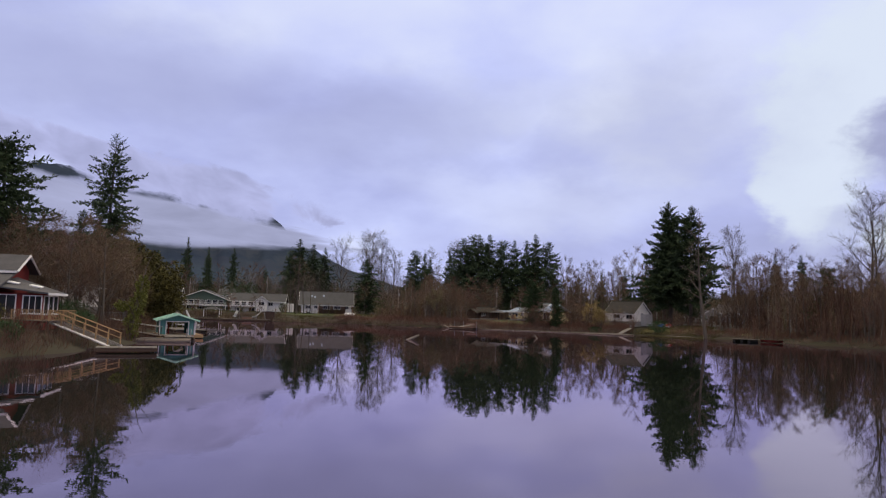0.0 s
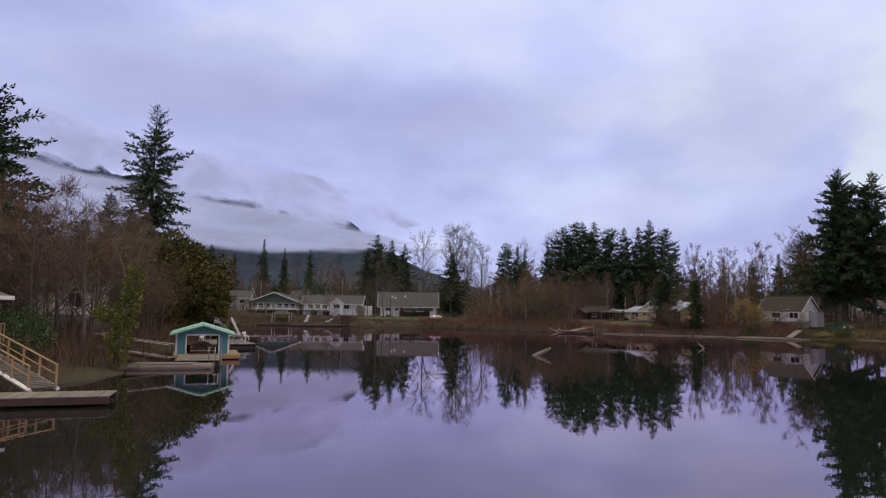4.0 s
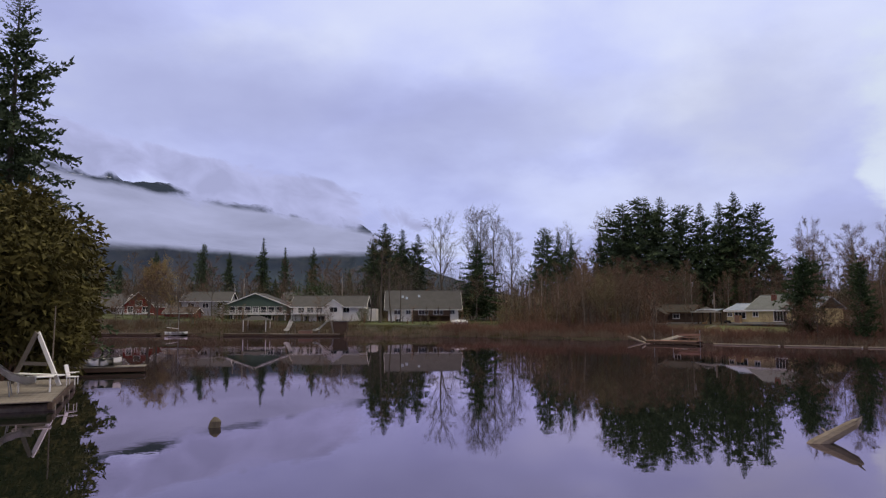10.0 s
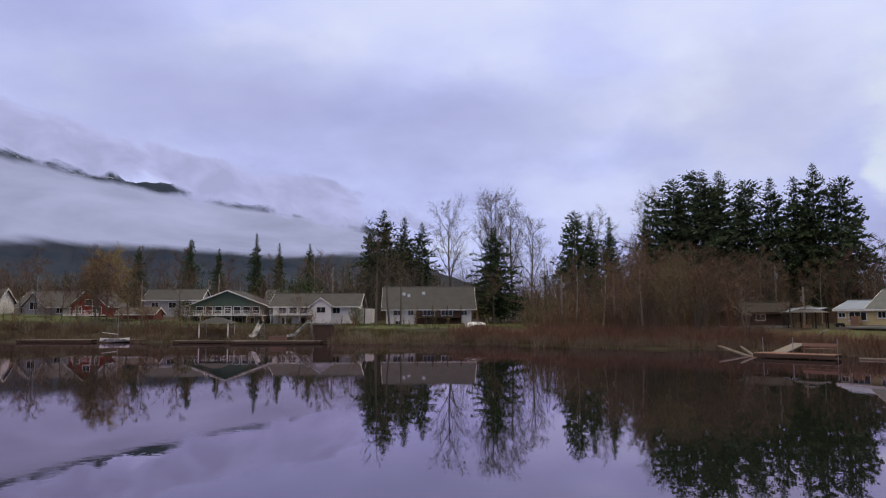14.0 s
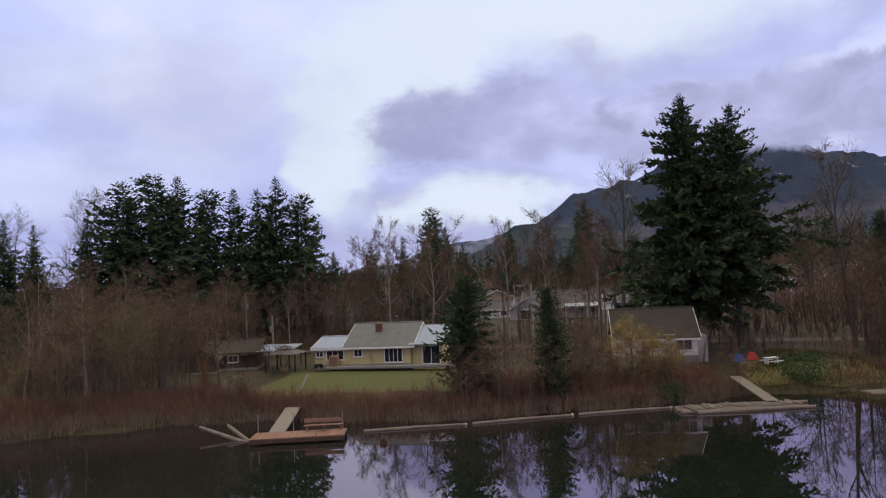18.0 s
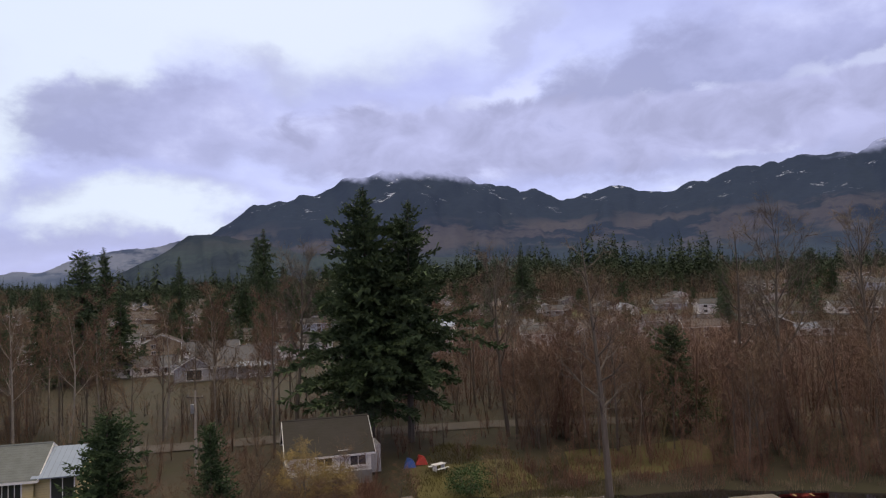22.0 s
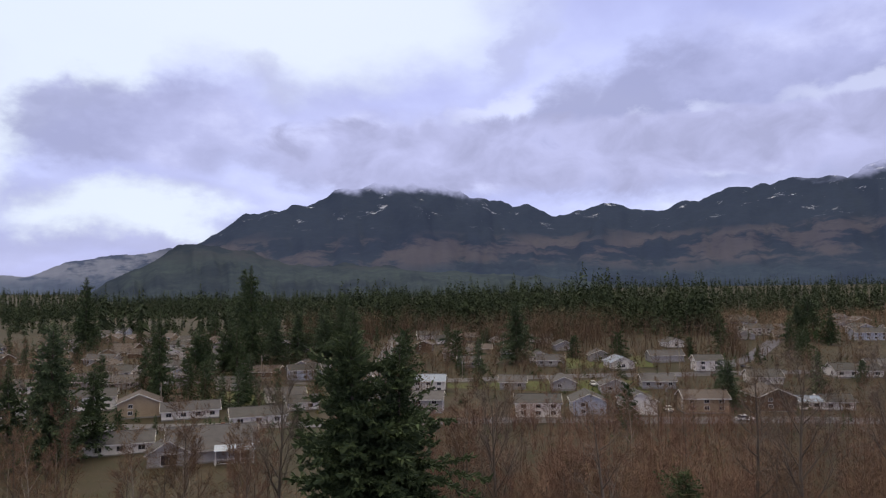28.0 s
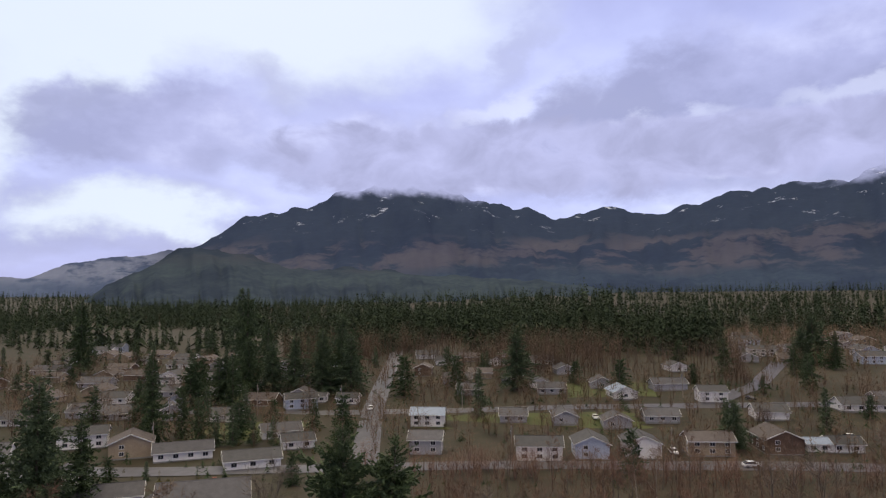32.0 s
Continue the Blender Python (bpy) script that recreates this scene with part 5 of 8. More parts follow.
brown = house(-81.6, 212, 90, 9, 7.5, 4.6, 3.2, SIDING_RED, ROOF_DARK, "dark red house with white deck stairs", [("l", 0, 4.4, 1.5, 1.2), ("l", -2.2, 2.7, 1.3, 1.4), ("l", 1.8, 2.7, 1.8, 1.4)], over=0.6, z=2.0)
part("deck", Shape().box((-6.0, 0, 2.3), (3.0, 8.0, 0.22), ch=0.02), PAINT_WHITE, brown)
railing(brown, (-7.4, 3.9), (-7.4, -3.9), 2.4, every=0.25)
for sy in (-1.5, 1.5):
    for k in range(10):
        part("step", Shape().box((-7.7 - 0.28 * k, sy, 2.2 - 0.22 * k), (0.32, 1.0, 0.06)), PAINT_WHITE, brown)
house(-93.2, 215, 0, 11.5, 9, 4.2, 3.2, SIDING_GREY, ROOF_DARK, "grey gambrel house behind bare trees", [("f", -4.6, 2.6, 1.2, 1.2), ("f", 3.6, 2.6, 1.4, 1.2), ("f", -4.2, 0.5, 1.4, 1.2), ("f", 3.6, 0.5, 1.4, 1.2)], z=2.2)
foregable = thing("dormer_gable", -94.4, 210.4, 2.2, 90, "half-timbered grey front gable of the shore house", "gable")
part("wall", gable_shape(3.0, 4.6, 4.4, 2.6), SIDING_GREY, foregable)
gable_roof(foregable, 3.0, 4.6, 4.4, 2.6, 0.5, ROOF_DARK)
add_window(foregable, "l", 0, 3.4, 1.7, 1.5, 3.0, 4.6)
add_window(foregable, "l", 0, 0.5, 1.4, 1.3, 3.0, 4.6)
for sy in (-1.5, 1.5):
    part("timber_strut", Shape().tube([(-1.56, sy * 0.25, 6.4), (-1.56, sy, 4.5)], [0.09, 0.09], 4), PAINT_WHITE, foregable)
house(-107, 211, 10, 9, 9, 5.0, 3.0, SIDING_WHITE, ROOF_GREY, "pale two-storey house behind bare trees", [("f", -2.4, 3.0, 1.4, 1.2), ("f", 2, 3.0, 1.4, 1.2), ("f", 2, 0.6, 1.6, 1.2)], z=2.2)
house(-70.5, 228, 5, 13, 9, 5.0, 2.4, SIDING_GREY, ROOF_GREY, "grey-roofed house behind the shore houses", [("f", -4, 3.0, 1.6, 1.2), ("f", 0, 3.0, 1.6, 1.2), ("f", 4, 3.0, 1.6, 1.2)], z=3.0)
house(-47, 250, 0, 14, 9, 5.5, 2.4, SIDING_WHITE, ROOF_GREY, "white house showing above nearer roofs", [("f", -4, 3.6, 1.6, 1.2), ("f", 3, 3.6, 1.6, 1.2)], z=3.0)
house(-69.6, 206, 0, 7.5, 5, 2.6, 1.2, SIDING_RED, ROOF_BROWN, "small rust-red shed on the lawn", [], z=2.0, name="garden_shed", category="shed")

# red house on the west shore
red = thing("house", -36.8, 27.0, 2.3, 6, "barn-red lake house with dark roof and glazed sun room", "house")
part("wall", Shape().box((0, 0, 0.9), (12.4, 8.0, 4.2)), SIDING_RED, red)
part("foundation", Shape().box((0, 0, -0.6), (12.6, 8.2, 1.6)), STONE, red)
lower = Shape()
slab(lower, (-6.9, -4.9, 2.75), (6.7, -4.9, 2.75), (6.7, 0.4, 4.7), (-6.9, 0.4, 4.7), 0.16)
low_roof = part("lower_roof", lower, ROOF_DARK, red, "dark shingle roof over the front rooms")
part("fascia", Shape().box((-0.1, -4.95, 2.78), (13.6, 0.07, 0.26)), PAINT_WHITE, low_roof)
up = part("upper_wall", gable_shape(11.0, 5.0, 4.85, 1.35, down=-2.6), SIDING_RED, red)
up.matrix_basis = pose(0.6, 1.9, 0)
upper = Shape()
for sy in (-1, 1):
    a, b = (-5.6, 1.9 + sy * 3.2, 4.45), (6.9, 1.9 + sy * 3.2, 4.45)
    c, d = (6.9, 1.9, 6.2), (-5.6, 1.9, 6.2)
    slab(upper, *((a, b, c, d) if sy < 0 else (d, c, b, a)), 0.15)
up_roof = part("upper_roof", upper, ROOF_DARK, red)
barge = Shape()
for sy in (-1, 1):
    barge.tube([(6.95, 1.9, 6.25), (6.95, 1.9 + sy * 3.2, 4.5)], [0.12, 0.12], 4)
barge.box((0.65, -1.33, 4.47), (12.5, 0.07, 0.24))
part("barge_board", barge, PAINT_WHITE, up_roof)
add_window(red, "f", 5.2, 3.95, 0.9, 0.55, 12.4, 1.3, 1)
for u, w in ((-4.6, 2.4), (-1.2, 2.2), (2.2, 1.6)):
    add_window(red, "f", u, 1.0, w, 1.25, 12.4, 8.0, 2)
part("sun_room", Shape().box((8.2, -1.6, 0.7), (4.0, 4.6, 3.4)), SIDING_RED, red)
wing_ = Shape()
slab(wing_, (4.6, -4.6, 3.1), (10.8, -4.6, 2.35), (10.8, 1.2, 2.35), (4.6, 1.2, 4.4), 0.15)
wing_ob = part("sun_room_roof", wing_, ROOF_DARK, red)
part("fascia", Shape().box((10.84, -1.7, 2.38), (0.07, 5.9, 0.24)), PAINT_WHITE, wing_ob)
for u in (7.1,):
    add_window(red, "f", u, 0.15, 1.5, 2.05, 12.4, 7.86, 1)
for u in (9.3,):
    add_window(red, "f", u, 0.6, 1.5, 1.55, 12.4, 7.86, 2)
for k in range(3):
    add_window(red, "r", -3.1 + 1.4 * k, 0.55, 1.15, 1.6, 20.4, 8.0, 0)
for px_, py_ in ((7.0, -2.4), (8.8, -1.6)):
    sk_ = part("skylight", Shape().box((0, 0, 0), (1.1, 0.7, 0.12), ch=0.02), PLASTIC, red)
    sk_.matrix_basis = Matrix.Translation((px_, py_, 3.42 - 0.16 * (px_ - 7))) @ Matrix.Rotation(radians(10), 4, "Y") @ Matrix.Rotation(radians(8), 4, "X")
house(-36.5, 51.5, 70, 8, 7, 3.2, 2.6, SIDING_WHITE, ROOF_GREY, "pale gabled house half hidden by bare trees", [("f", 0, 1.0, 1.4, 1.2), ("l", 0, 1.2, 1.2, 1.2)], z=3.2)


# ---- boathouse, docks and floats ----
def planks(ob, x0, x1, y0, y1, z, every=0.16, along="x", material=None, thick=0.05):
    """A deck of separate boards."""
    rng = random.Random(int(abs(x0 * 7 + y0 * 13) * 10))
    span = (y1 - y0) if along == "x" else (x1 - x0)
    n = max(2, int(span / every))
    w = span / n
    ln = (x1 - x0) if along == "x" else (y1 - y0)
    me = Shape().box((0, 0, 0), ((ln, w - 0.012, thick) if along == "x" else (w - 0.012, ln, thick)), ch=0.008).mesh("plank", material or PLANK)
    for k in range(n):
        p = part("plank", me, None, ob)
        at = (y0 if along == "x" else x0) + w * (k + 0.5)
        off = rng.uniform(-0.03, 0.03)
        p.location = ((x0 + x1) / 2 + off, at, z + rng.uniform(-0.006, 0.006)) if along == "x" else (at, (y0 + y1) / 2 + off, z + rng.uniform(-0.006, 0.006))


tread = Shape().box((0, 0, 0), (0.22, 1.2, 0.05), ch=0.008).mesh("tread", PLANK)
boat = thing("boathouse", -19.45, 45.2, 0, 19, "teal floating boathouse with pale metal roof and open front", "boathouse")
W2, L2, WH, EAVE, APEX = 2.0, 2.6, 1.70, 2.14, 2.92
part("float", Shape().box((0.3, -0.15, 0.2), (5.2, 6.4, 0.34), ch=0.03), DARKWOOD, boat, "dark tarred float")
for k in range(26):
    part("deck_board", Shape().box((0.3, -3.22 + 0.246 * k, 0.40), (5.2, 0.235, 0.05), ch=0.008), TIMBER, boat)
part("skirt_board", Shape().box((0.3, -3.38, 0.24), (5.24, 0.06, 0.30), ch=0.01), TIMBER, boat)
part("skirt_board", Shape().box((2.93, -0.15, 0.24), (0.06, 6.4, 0.30), ch=0.01), TIMBER, boat)
for name_, y_ in (("front_wall", -L2), ("back_wall", L2)):
    b = Shape()
    for sx in (-1, 1):
        b.box((sx * (W2 - 0.36), y_, 0.43 + WH / 2), (0.72, 0.1, WH))
    b.box((0, y_, 0.43 + WH - 0.09), (2 * W2 - 1.44, 0.1, 0.18))
    b.add([(-W2, y_ - 0.05, 0.43 + WH), (W2, y_ - 0.05, 0.43 + WH), (0, y_ - 0.05, APEX - 0.08), (-W2, y_ + 0.05, 0.43 + WH), (W2, y_ + 0.05, 0.43 + WH), (0, y_ + 0.05, APEX - 0.08)],
          [(0, 1, 2), (5, 4, 3), (0, 3, 4, 1), (1, 4, 5, 2), (2, 5, 3, 0)])
    part(name_, b, TEAL, boat)
for sx in (-1, 1):
    part("side_wall", Shape().box((sx * W2, 0, 0.43 + WH / 2), (0.1, 2 * L2 - 0.1, WH)), TEAL_Y, boat)
    for sy in (-1, 1):
        part("corner_board", Shape().box((sx * (W2 + 0.02), sy * (L2 + 0.02), 0.43 + WH / 2), (0.14, 0.14, WH), ch=0.01), PAINT_WHITE, boat)
    part("door_jamb", Shape().box((sx * 1.28, -L2 - 0.05, 0.43 + 0.77), (0.11, 0.08, 1.54), ch=0.01), PAINT_WHITE, boat)
    part("sill_board", Shape().box((sx * (W2 + 0.07), 0, 0.50), (0.05, 2 * L2, 0.14), ch=0.01), PAINT_WHITE, boat)
part("door_head", Shape().box((0, -L2 - 0.05, 0.43 + 1.56), (2.66, 0.08, 0.11), ch=0.01), PAINT_WHITE, boat)
rf = Shape()
slab(rf, (-W2 - 0.5, -L2 - 0.7, EAVE), (0, -L2 - 0.7, APEX), (0, L2 + 0.5, APEX), (-W2 - 0.5, L2 + 0.5, EAVE), -0.09)
slab(rf, (0, -L2 - 0.7, APEX), (W2 + 0.5, -L2 - 0.7, EAVE), (W2 + 0.5, L2 + 0.5, EAVE), (0, L2 + 0.5, APEX), -0.09)
roof = part("roof", rf, TEAL_ROOF, boat, "pale mint ribbed metal roof")
for sx in (-1, 1):
    rb = Shape()
    for k in range(13):
        y = -L2 - 0.66 + k * 0.52
        rb.tube([(0, y, APEX + 0.02), (sx * (W2 + 0.5), y, EAVE + 0.02)], [0.018, 0.018], 4)
    part("seam", rb, TEAL_ROOF, roof)
    part("barge_board", Shape().tube([(0, -L2 - 0.72, APEX - 0.12), (sx * (W2 + 0.5), -L2 - 0.72, EAVE - 0.12)], [0.09, 0.09], 4), TEAL_ROOF, roof)
part("inner_door", Shape().box((-0.95, -L2 + 0.6, 1.15), (0.06, 1.0, 1.4), ch=0.01), SIDING_RED, boat, "dark red inner door")
part("workbench", Shape().box((-1.3, 1.2, 0.95), (0.8, 1.6, 0.06)).box((-1.3, 1.2, 0.7), (0.7, 1.4, 0.45)), DARKWOOD, boat)

gang = thing("floating_dock", -17.4, 38.4, 0, 17, "grey plank float before the boathouse", "dock")
planks(gang, -1.5, 1.5, -3.4, 3.2, 0.46, along="x")
for sx in (-1.45, 1.45):
    part("beam", Shape().box((sx, -0.1, 0.28), (0.2, 6.6, 0.26), ch=0.02), DARKWOOD, gang)
for sy in (-2.6, 0, 2.6):
    part("log_float", Shape().tube([(-1.7, sy, 0.06), (1.7, sy, 0.06)], [0.26, 0.24], 8), LOG, gang)
ldr = Shape()
for sx in (0.75, 1.2):
    pts = [(sx, -3.1, -0.5), (sx, -3.1, 1.05), (sx, -2.95, 1.3), (sx, -2.6, 1.36), (sx, -2.35, 1.2), (sx, -2.3, 0.5)]
    ldr.tube(pts, [0.03] * 6, 6)
for z in (-0.3, 0.0, 0.3):
    ldr.tube([(0.75, -3.1, z), (1.2, -3.1, z)], [0.02, 0.02], 5)
part("swim_ladder", ldr, STEEL, gang, "bent steel swim ladder")
part("mooring_post", Shape().tube([(1.6, -1.2, -1), (1.6, -1.2, 2.0)], [0.05, 0.045], 8), STEEL, gang)
low = thing("log_float", -17.6, 33.8, 0, 10, "old low float of logs and loose planks", "raft")
for k in range(4):
    part("log", Shape().tube([(-2.8, -0.7 + k * 0.45, 0.1), (2.6, -0.6 + k * 0.45, 0.14)], [0.24, 0.2], 8), LOG, low)
planks(low, -2.6, 1.4, -0.7, 0.8, 0.36, every=0.3)

shore_ramp = thing("gangway", -21.4, 36.4, 0.55, 3, "old dark gangway with cable rails from the bank", "gangway")
for k in range(24):
    part("tread", tread, None, shore_ramp).location = (-2.6 + 5.2 * k / 23, 0, 0.75 - 0.75 * k / 23)
for sy in (-0.62, 0.62):
    part("stringer", Shape().tube([(-2.7, sy, 0.66), (2.7, sy, -0.1)], [0.10, 0.10], 4), DARKWOOD, shore_ramp)
    part("handrail", Shape().tube([(-2.7, sy, 1.75), (0, sy, 1.28), (2.6, sy, 0.95)], [0.03, 0.025, 0.03], 5), STEEL, shore_ramp)
    for k in range(4):
        part("post", Shape().box((-2.5 + 1.66 * k, sy, 1.1 - 0.24 * k), (0.07, 0.07, 1.1)), DARKWOOD, shore_ramp)
perch = thing("deck", -26.8, 44.5, gz(-26.8, 44.5), 25, "small grey timber lookout deck on the bank", "deck")
planks(perch, -1.3, 1.3, -1.0, 1.0, 1.1, every=0.2)
railing(perch, (-1.3, -1.0), (1.3, -1.0), 1.12, every=0.16, material=PLANK)
railing(perch, (1.3, -1.0), (1.3, 1.0), 1.12, every=0.16, material=PLANK)
for sx in (-1.2, 1.2):
    for sy in (-0.9, 0.9):
        part("post", Shape().box((sx, sy, 0.3), (0.14, 0.14, 1.7), ch=0.01), PLANK, perch)

# red house dock and ramp
fd = thing("floating_dock", -15.7, 15.4, 0, 16, "low grey plank dock at the foot of the ramp", "dock")
planks(fd, -2.3, 2.3, -1.1, 1.1, 0.42, every=0.18, along="y")
for sy in (-1.0, 1.0):
    part("beam", Shape().box((0, sy, 0.24), (4.6, 0.18, 0.28), ch=0.02), DARKWOOD, fd)
ramp_ob = thing("gangway", -20.4, 19.6, 0.5, -34, "sloping grey timber gangway with handrails", "gangway")
for k in range(34):
    part("tread", tread, None, ramp_ob).location = (-4.4 + 8.0 * k / 33, 0, 1.75 - 1.75 * k / 33)
for sy in (-0.62, 0.62):
    part("stringer", Shape().tube([(-4.5, sy, 1.65), (3.7, sy, -0.13)], [0.11, 0.11], 4), PAINT_WHITE, ramp_ob)
    hr = Shape().tube([(-4.5, sy, 2.75), (3.6, sy, 0.95)], [0.05, 0.05], 5)
    hr.tube([(-4.5, sy, 2.3), (3.6, sy, 0.5)], [0.035, 0.035], 5)
    for k in range(6):
        u = k / 5
        hr.box((-4.4 + 7.9 * u, sy, 2.2 - 1.75 * u), (0.08, 0.08, 1.1))
    part("handrail", hr, TIMBER, ramp_ob)
dk = thing("deck", -25.4, 22.6, 1.75, -20, "timber landing deck with picket rail", "deck")
planks(dk, -2.0, 2.0, -1.6, 1.6, 0.5, every=0.16)
railing(dk, (-2, -1.6), (2, -1.6), 0.52, every=0.18, material=TIMBER)
railing(dk, (2, -1.6), (2, 1.6), 0.52, every=0.18, material=TIMBER)
for sx in (-1.9, 1.9):
    for sy in (-1.5, 1.5):
        part("post", Shape().box((sx, sy, -0.6), (0.16, 0.16, 2.2), ch=0.01), DARKWOOD, dk)

# deadheads in the lake
lg = thing("drift_log", 10.5, 52.7, 0, 6, "bleached drift log slanting out of the water", "log")
part("trunk", Shape().tube([(-1.2, 0, -0.6), (-0.4, 0, -0.05), (0.4, 0.04, 0.30), (0.95, 0.0, 0.58), (1.2, 0.06, 0.70)], [0.20, 0.22, 0.19, 0.16, 0.07], 9), LOG, lg)
part("broken_branch", Shape().tube([(0.8, 0, 0.5), (1.1, -0.2, 0.85)], [0.07, 0.015], 6), LOG, lg)
part("root_stub", Shape().tube([(0.1, 0, 0.2), (0.05, 0.3, 0.42)], [0.06, 0.02], 6), LOG, lg)
st = thing("stump", -10.3, 55.8, 0, 0, "small dark stump standing out of the water", "stump")
part("stem", Shape().tube([(0, 0, -0.8), (0, 0, 0.02), (0.04, 0, 0.20), (0.0, 0.04, 0.30)], [0.24, 0.22, 0.21, 0.12], 9), BARK, st)
part("moss_cap", Shape().tube([(0.02, 0.02, 0.27), (0.03, 0.03, 0.36)], [0.14, 0.05], 8), CEDAR, st)
stick = thing("drift_stick", 33.0, 70.5, 0, 100, "thin stick poking from the water", "stick")
part("stick", Shape().tube([(-1.2, 0, -0.3), (0, 0, 0.3), (0.9, 0, 0.7)], [0.09, 0.08, 0.02], 6), LOG, stick)
part("fork", Shape().tube([(0.2, 0, 0.4), (0.9, 0.3, 0.2)], [0.05, 0.01], 5), LOG, stick)

# log booms along the east shore
for k, (ax, ay, bx, by) in enumerate(((33.5, 123.4, 40, 118.4), (40.4, 118.2, 47.6, 113.6), (48, 113.4, 54.6, 108.6), (69.2, 98.0, 73.6, 90.8))):
    lb = thing("boom_log", (ax + bx) / 2, (ay + by) / 2, 0.05, math.degrees(math.atan2(by - ay, bx - ax)), "long bleached boom log afloat along the shore", "log", "boom logs")
    half = math.hypot(bx - ax, by - ay) / 2
    part("trunk", Shape().tube([(-half, 0, 0), (0, 0.05, 0.03), (half, 0, 0)], [0.13, 0.12, 0.10], 8), LOG, lb)
    part("chain_ring", Shape().tube([(half - 0.2, 0, 0), (half - 0.1, 0, 0)], [0.14, 0.14], 8), STEEL, lb)

# L-shaped dock of the yellow house
ld = thing("floating_dock", 28.8, 125.2, 0, -41, "reddish plank L-shaped dock with a bench", "dock")
planks(ld, -3.5, 3.5, -1.2, 1.2, 0.45, every=0.2, along="y", material=PLANK_RED)
for sy in (-1.15, 1.15):
    part("beam", Shape().box((0, sy, 0.25), (7.0, 0.2, 0.3), ch=0.02), DARKWOOD, ld)
part("gangway", Shape().box((-1.9, 4.9, 0.75), (1.3, 7.4, 0.12), ch=0.02, tilt=("X", 5)), PLANK, ld)
for px, py in ((-3.3, 1.1), (-0.6, 1.1), (3.2, 1.0), (-3.2, -1.1), (1.4, -1.1)):
    part("mooring_post", Shape().tube([(px, py, -0.3), (px, py, 0.72 if py < 0 else 1.9)], [0.04, 0.035], 6), STEEL if py > 0 else PLANK_RED, ld)
bench = thing("bench", 30.6, 124.6, 0.5, -41, "plain plank bench on the dock", "bench")
part("seat", Shape().box((0, 0, 0.42), (3.0, 0.4, 0.06), ch=0.01), PLANK_RED, bench)
part("backrest", Shape().box((0, 0.2, 0.75), (3.0, 0.05, 0.3), ch=0.01), PLANK_RED, bench)
for sx in (-1.3, 0, 1.3):
    part("leg", Shape().box((sx, 0.1, 0.2), (0.08, 0.35, 0.42), ch=0.01), PLANK_RED, bench)
for dx, ln in ((0, 5.2), (0.9, 4.0)):
    pl = thing("drift_pile", 25.4 + dx, 130.6 - dx, 0.3, 108 - 20 * dx, "leaning bleached drift pole by the dock", "log")
    part("trunk", Shape().tube([(-ln / 2, 0, -0.5), (ln / 2, 0, 0.5)], [0.17, 0.12], 7), LOG, pl)

# long raft of planks before the cottage
rt = thing("log_raft", 57.6, 103.7, 0, -42, "long ragged raft of weathered logs and loose planks", "raft")
rr = random.Random(77)
for k in range(7):
    x0, x1, y = -5.8 + rr.uniform(0, 1.6), 5.9 - rr.uniform(0, 2.4), -1.25 + 0.4 * k
    part("log_float", Shape().tube([(x0, y, 0.06), (0, y + rr.uniform(-0.12, 0.12), 0.13), (x1, y + rr.uniform(-0.2, 0.2), 0.08)], [0.19, 0.17, 0.12], 7), LOG, rt)
for k in range(22):
    px = -4.8 + 0.42 * k + rr.uniform(-0.1, 0.1)
    lp = part("plank", Shape().box((0, 0, 0), (0.24, rr.uniform(1.1, 2.3), 0.05), ch=0.01), PLANK, rt)
    lp.matrix_basis = Matrix.Translation((px, rr.uniform(-0.35, 0.35), 0.31 + rr.uniform(-0.02, 0.03))) @ Matrix.Rotation(rr.uniform(-0.14, 0.14), 4, "Z")
part("gangway", Shape().box((2.6, 4.2, 0.9), (1.1, 6.8, 0.1), ch=0.02, tilt=("X", 10)), PLANK, rt)
r3 = thing("plank_raft", 71.0, 96.0, 0, -50, "half sunk raft of loose planks", "raft")
for k in range(5):
    part("log", Shape().tube([(-2.8, -0.8 + 0.4 * k, 0.1 - 0.02 * k), (2.8 - 0.3 * k, -0.6 + 0.4 * k, 0.16)], [0.17, 0.14], 7), LOG, r3)
r4 = thing("floating_dock", 74.6, 77.2, 0, -62, "small pale floating dock near the east bank", "dock")
planks(r4, -2.2, 2.2, -1.3, 1.3, 0.5, every=0.2, along="y")
for sx in (-1.5, 0, 1.5):
    part("float_barrel", Shape().tube([(sx, -1.3, 0.15), (sx, 1.3, 0.15)], [0.28, 0.28], 9), RUBBER, r4)
cn = thing("canoe", 77.3, 73.2, 0.05, -70, "red canoe beside the floating dock", "canoe")


def hull(ln, wid, high, material, ob, name="hull"):
    s = Shape()
    n = 13
    for i in range(n):
        k = -1 + 2 * i / (n - 1)
        w = wid / 2 * (1 - abs(k) ** 2.4) + 0.02
        up = 0.18 * high * abs(k) ** 3
        for a, zz in ((-1, high), (-0.92, high * 0.5), (-0.55, 0.06), (0, 0), (0.55, 0.06), (0.92, high * 0.5), (1, high)):
            s.v.append((k * ln / 2, a * w, zz + up))
    for i in range(n - 1):
        for j in range(6):
            p = i * 7 + j
            s.f.append((p, p + 1, p + 8, p + 7))
            s.f.append((p + 7, p + 8, p + 1, p))
    return part(name, s, material, ob, smooth=True)


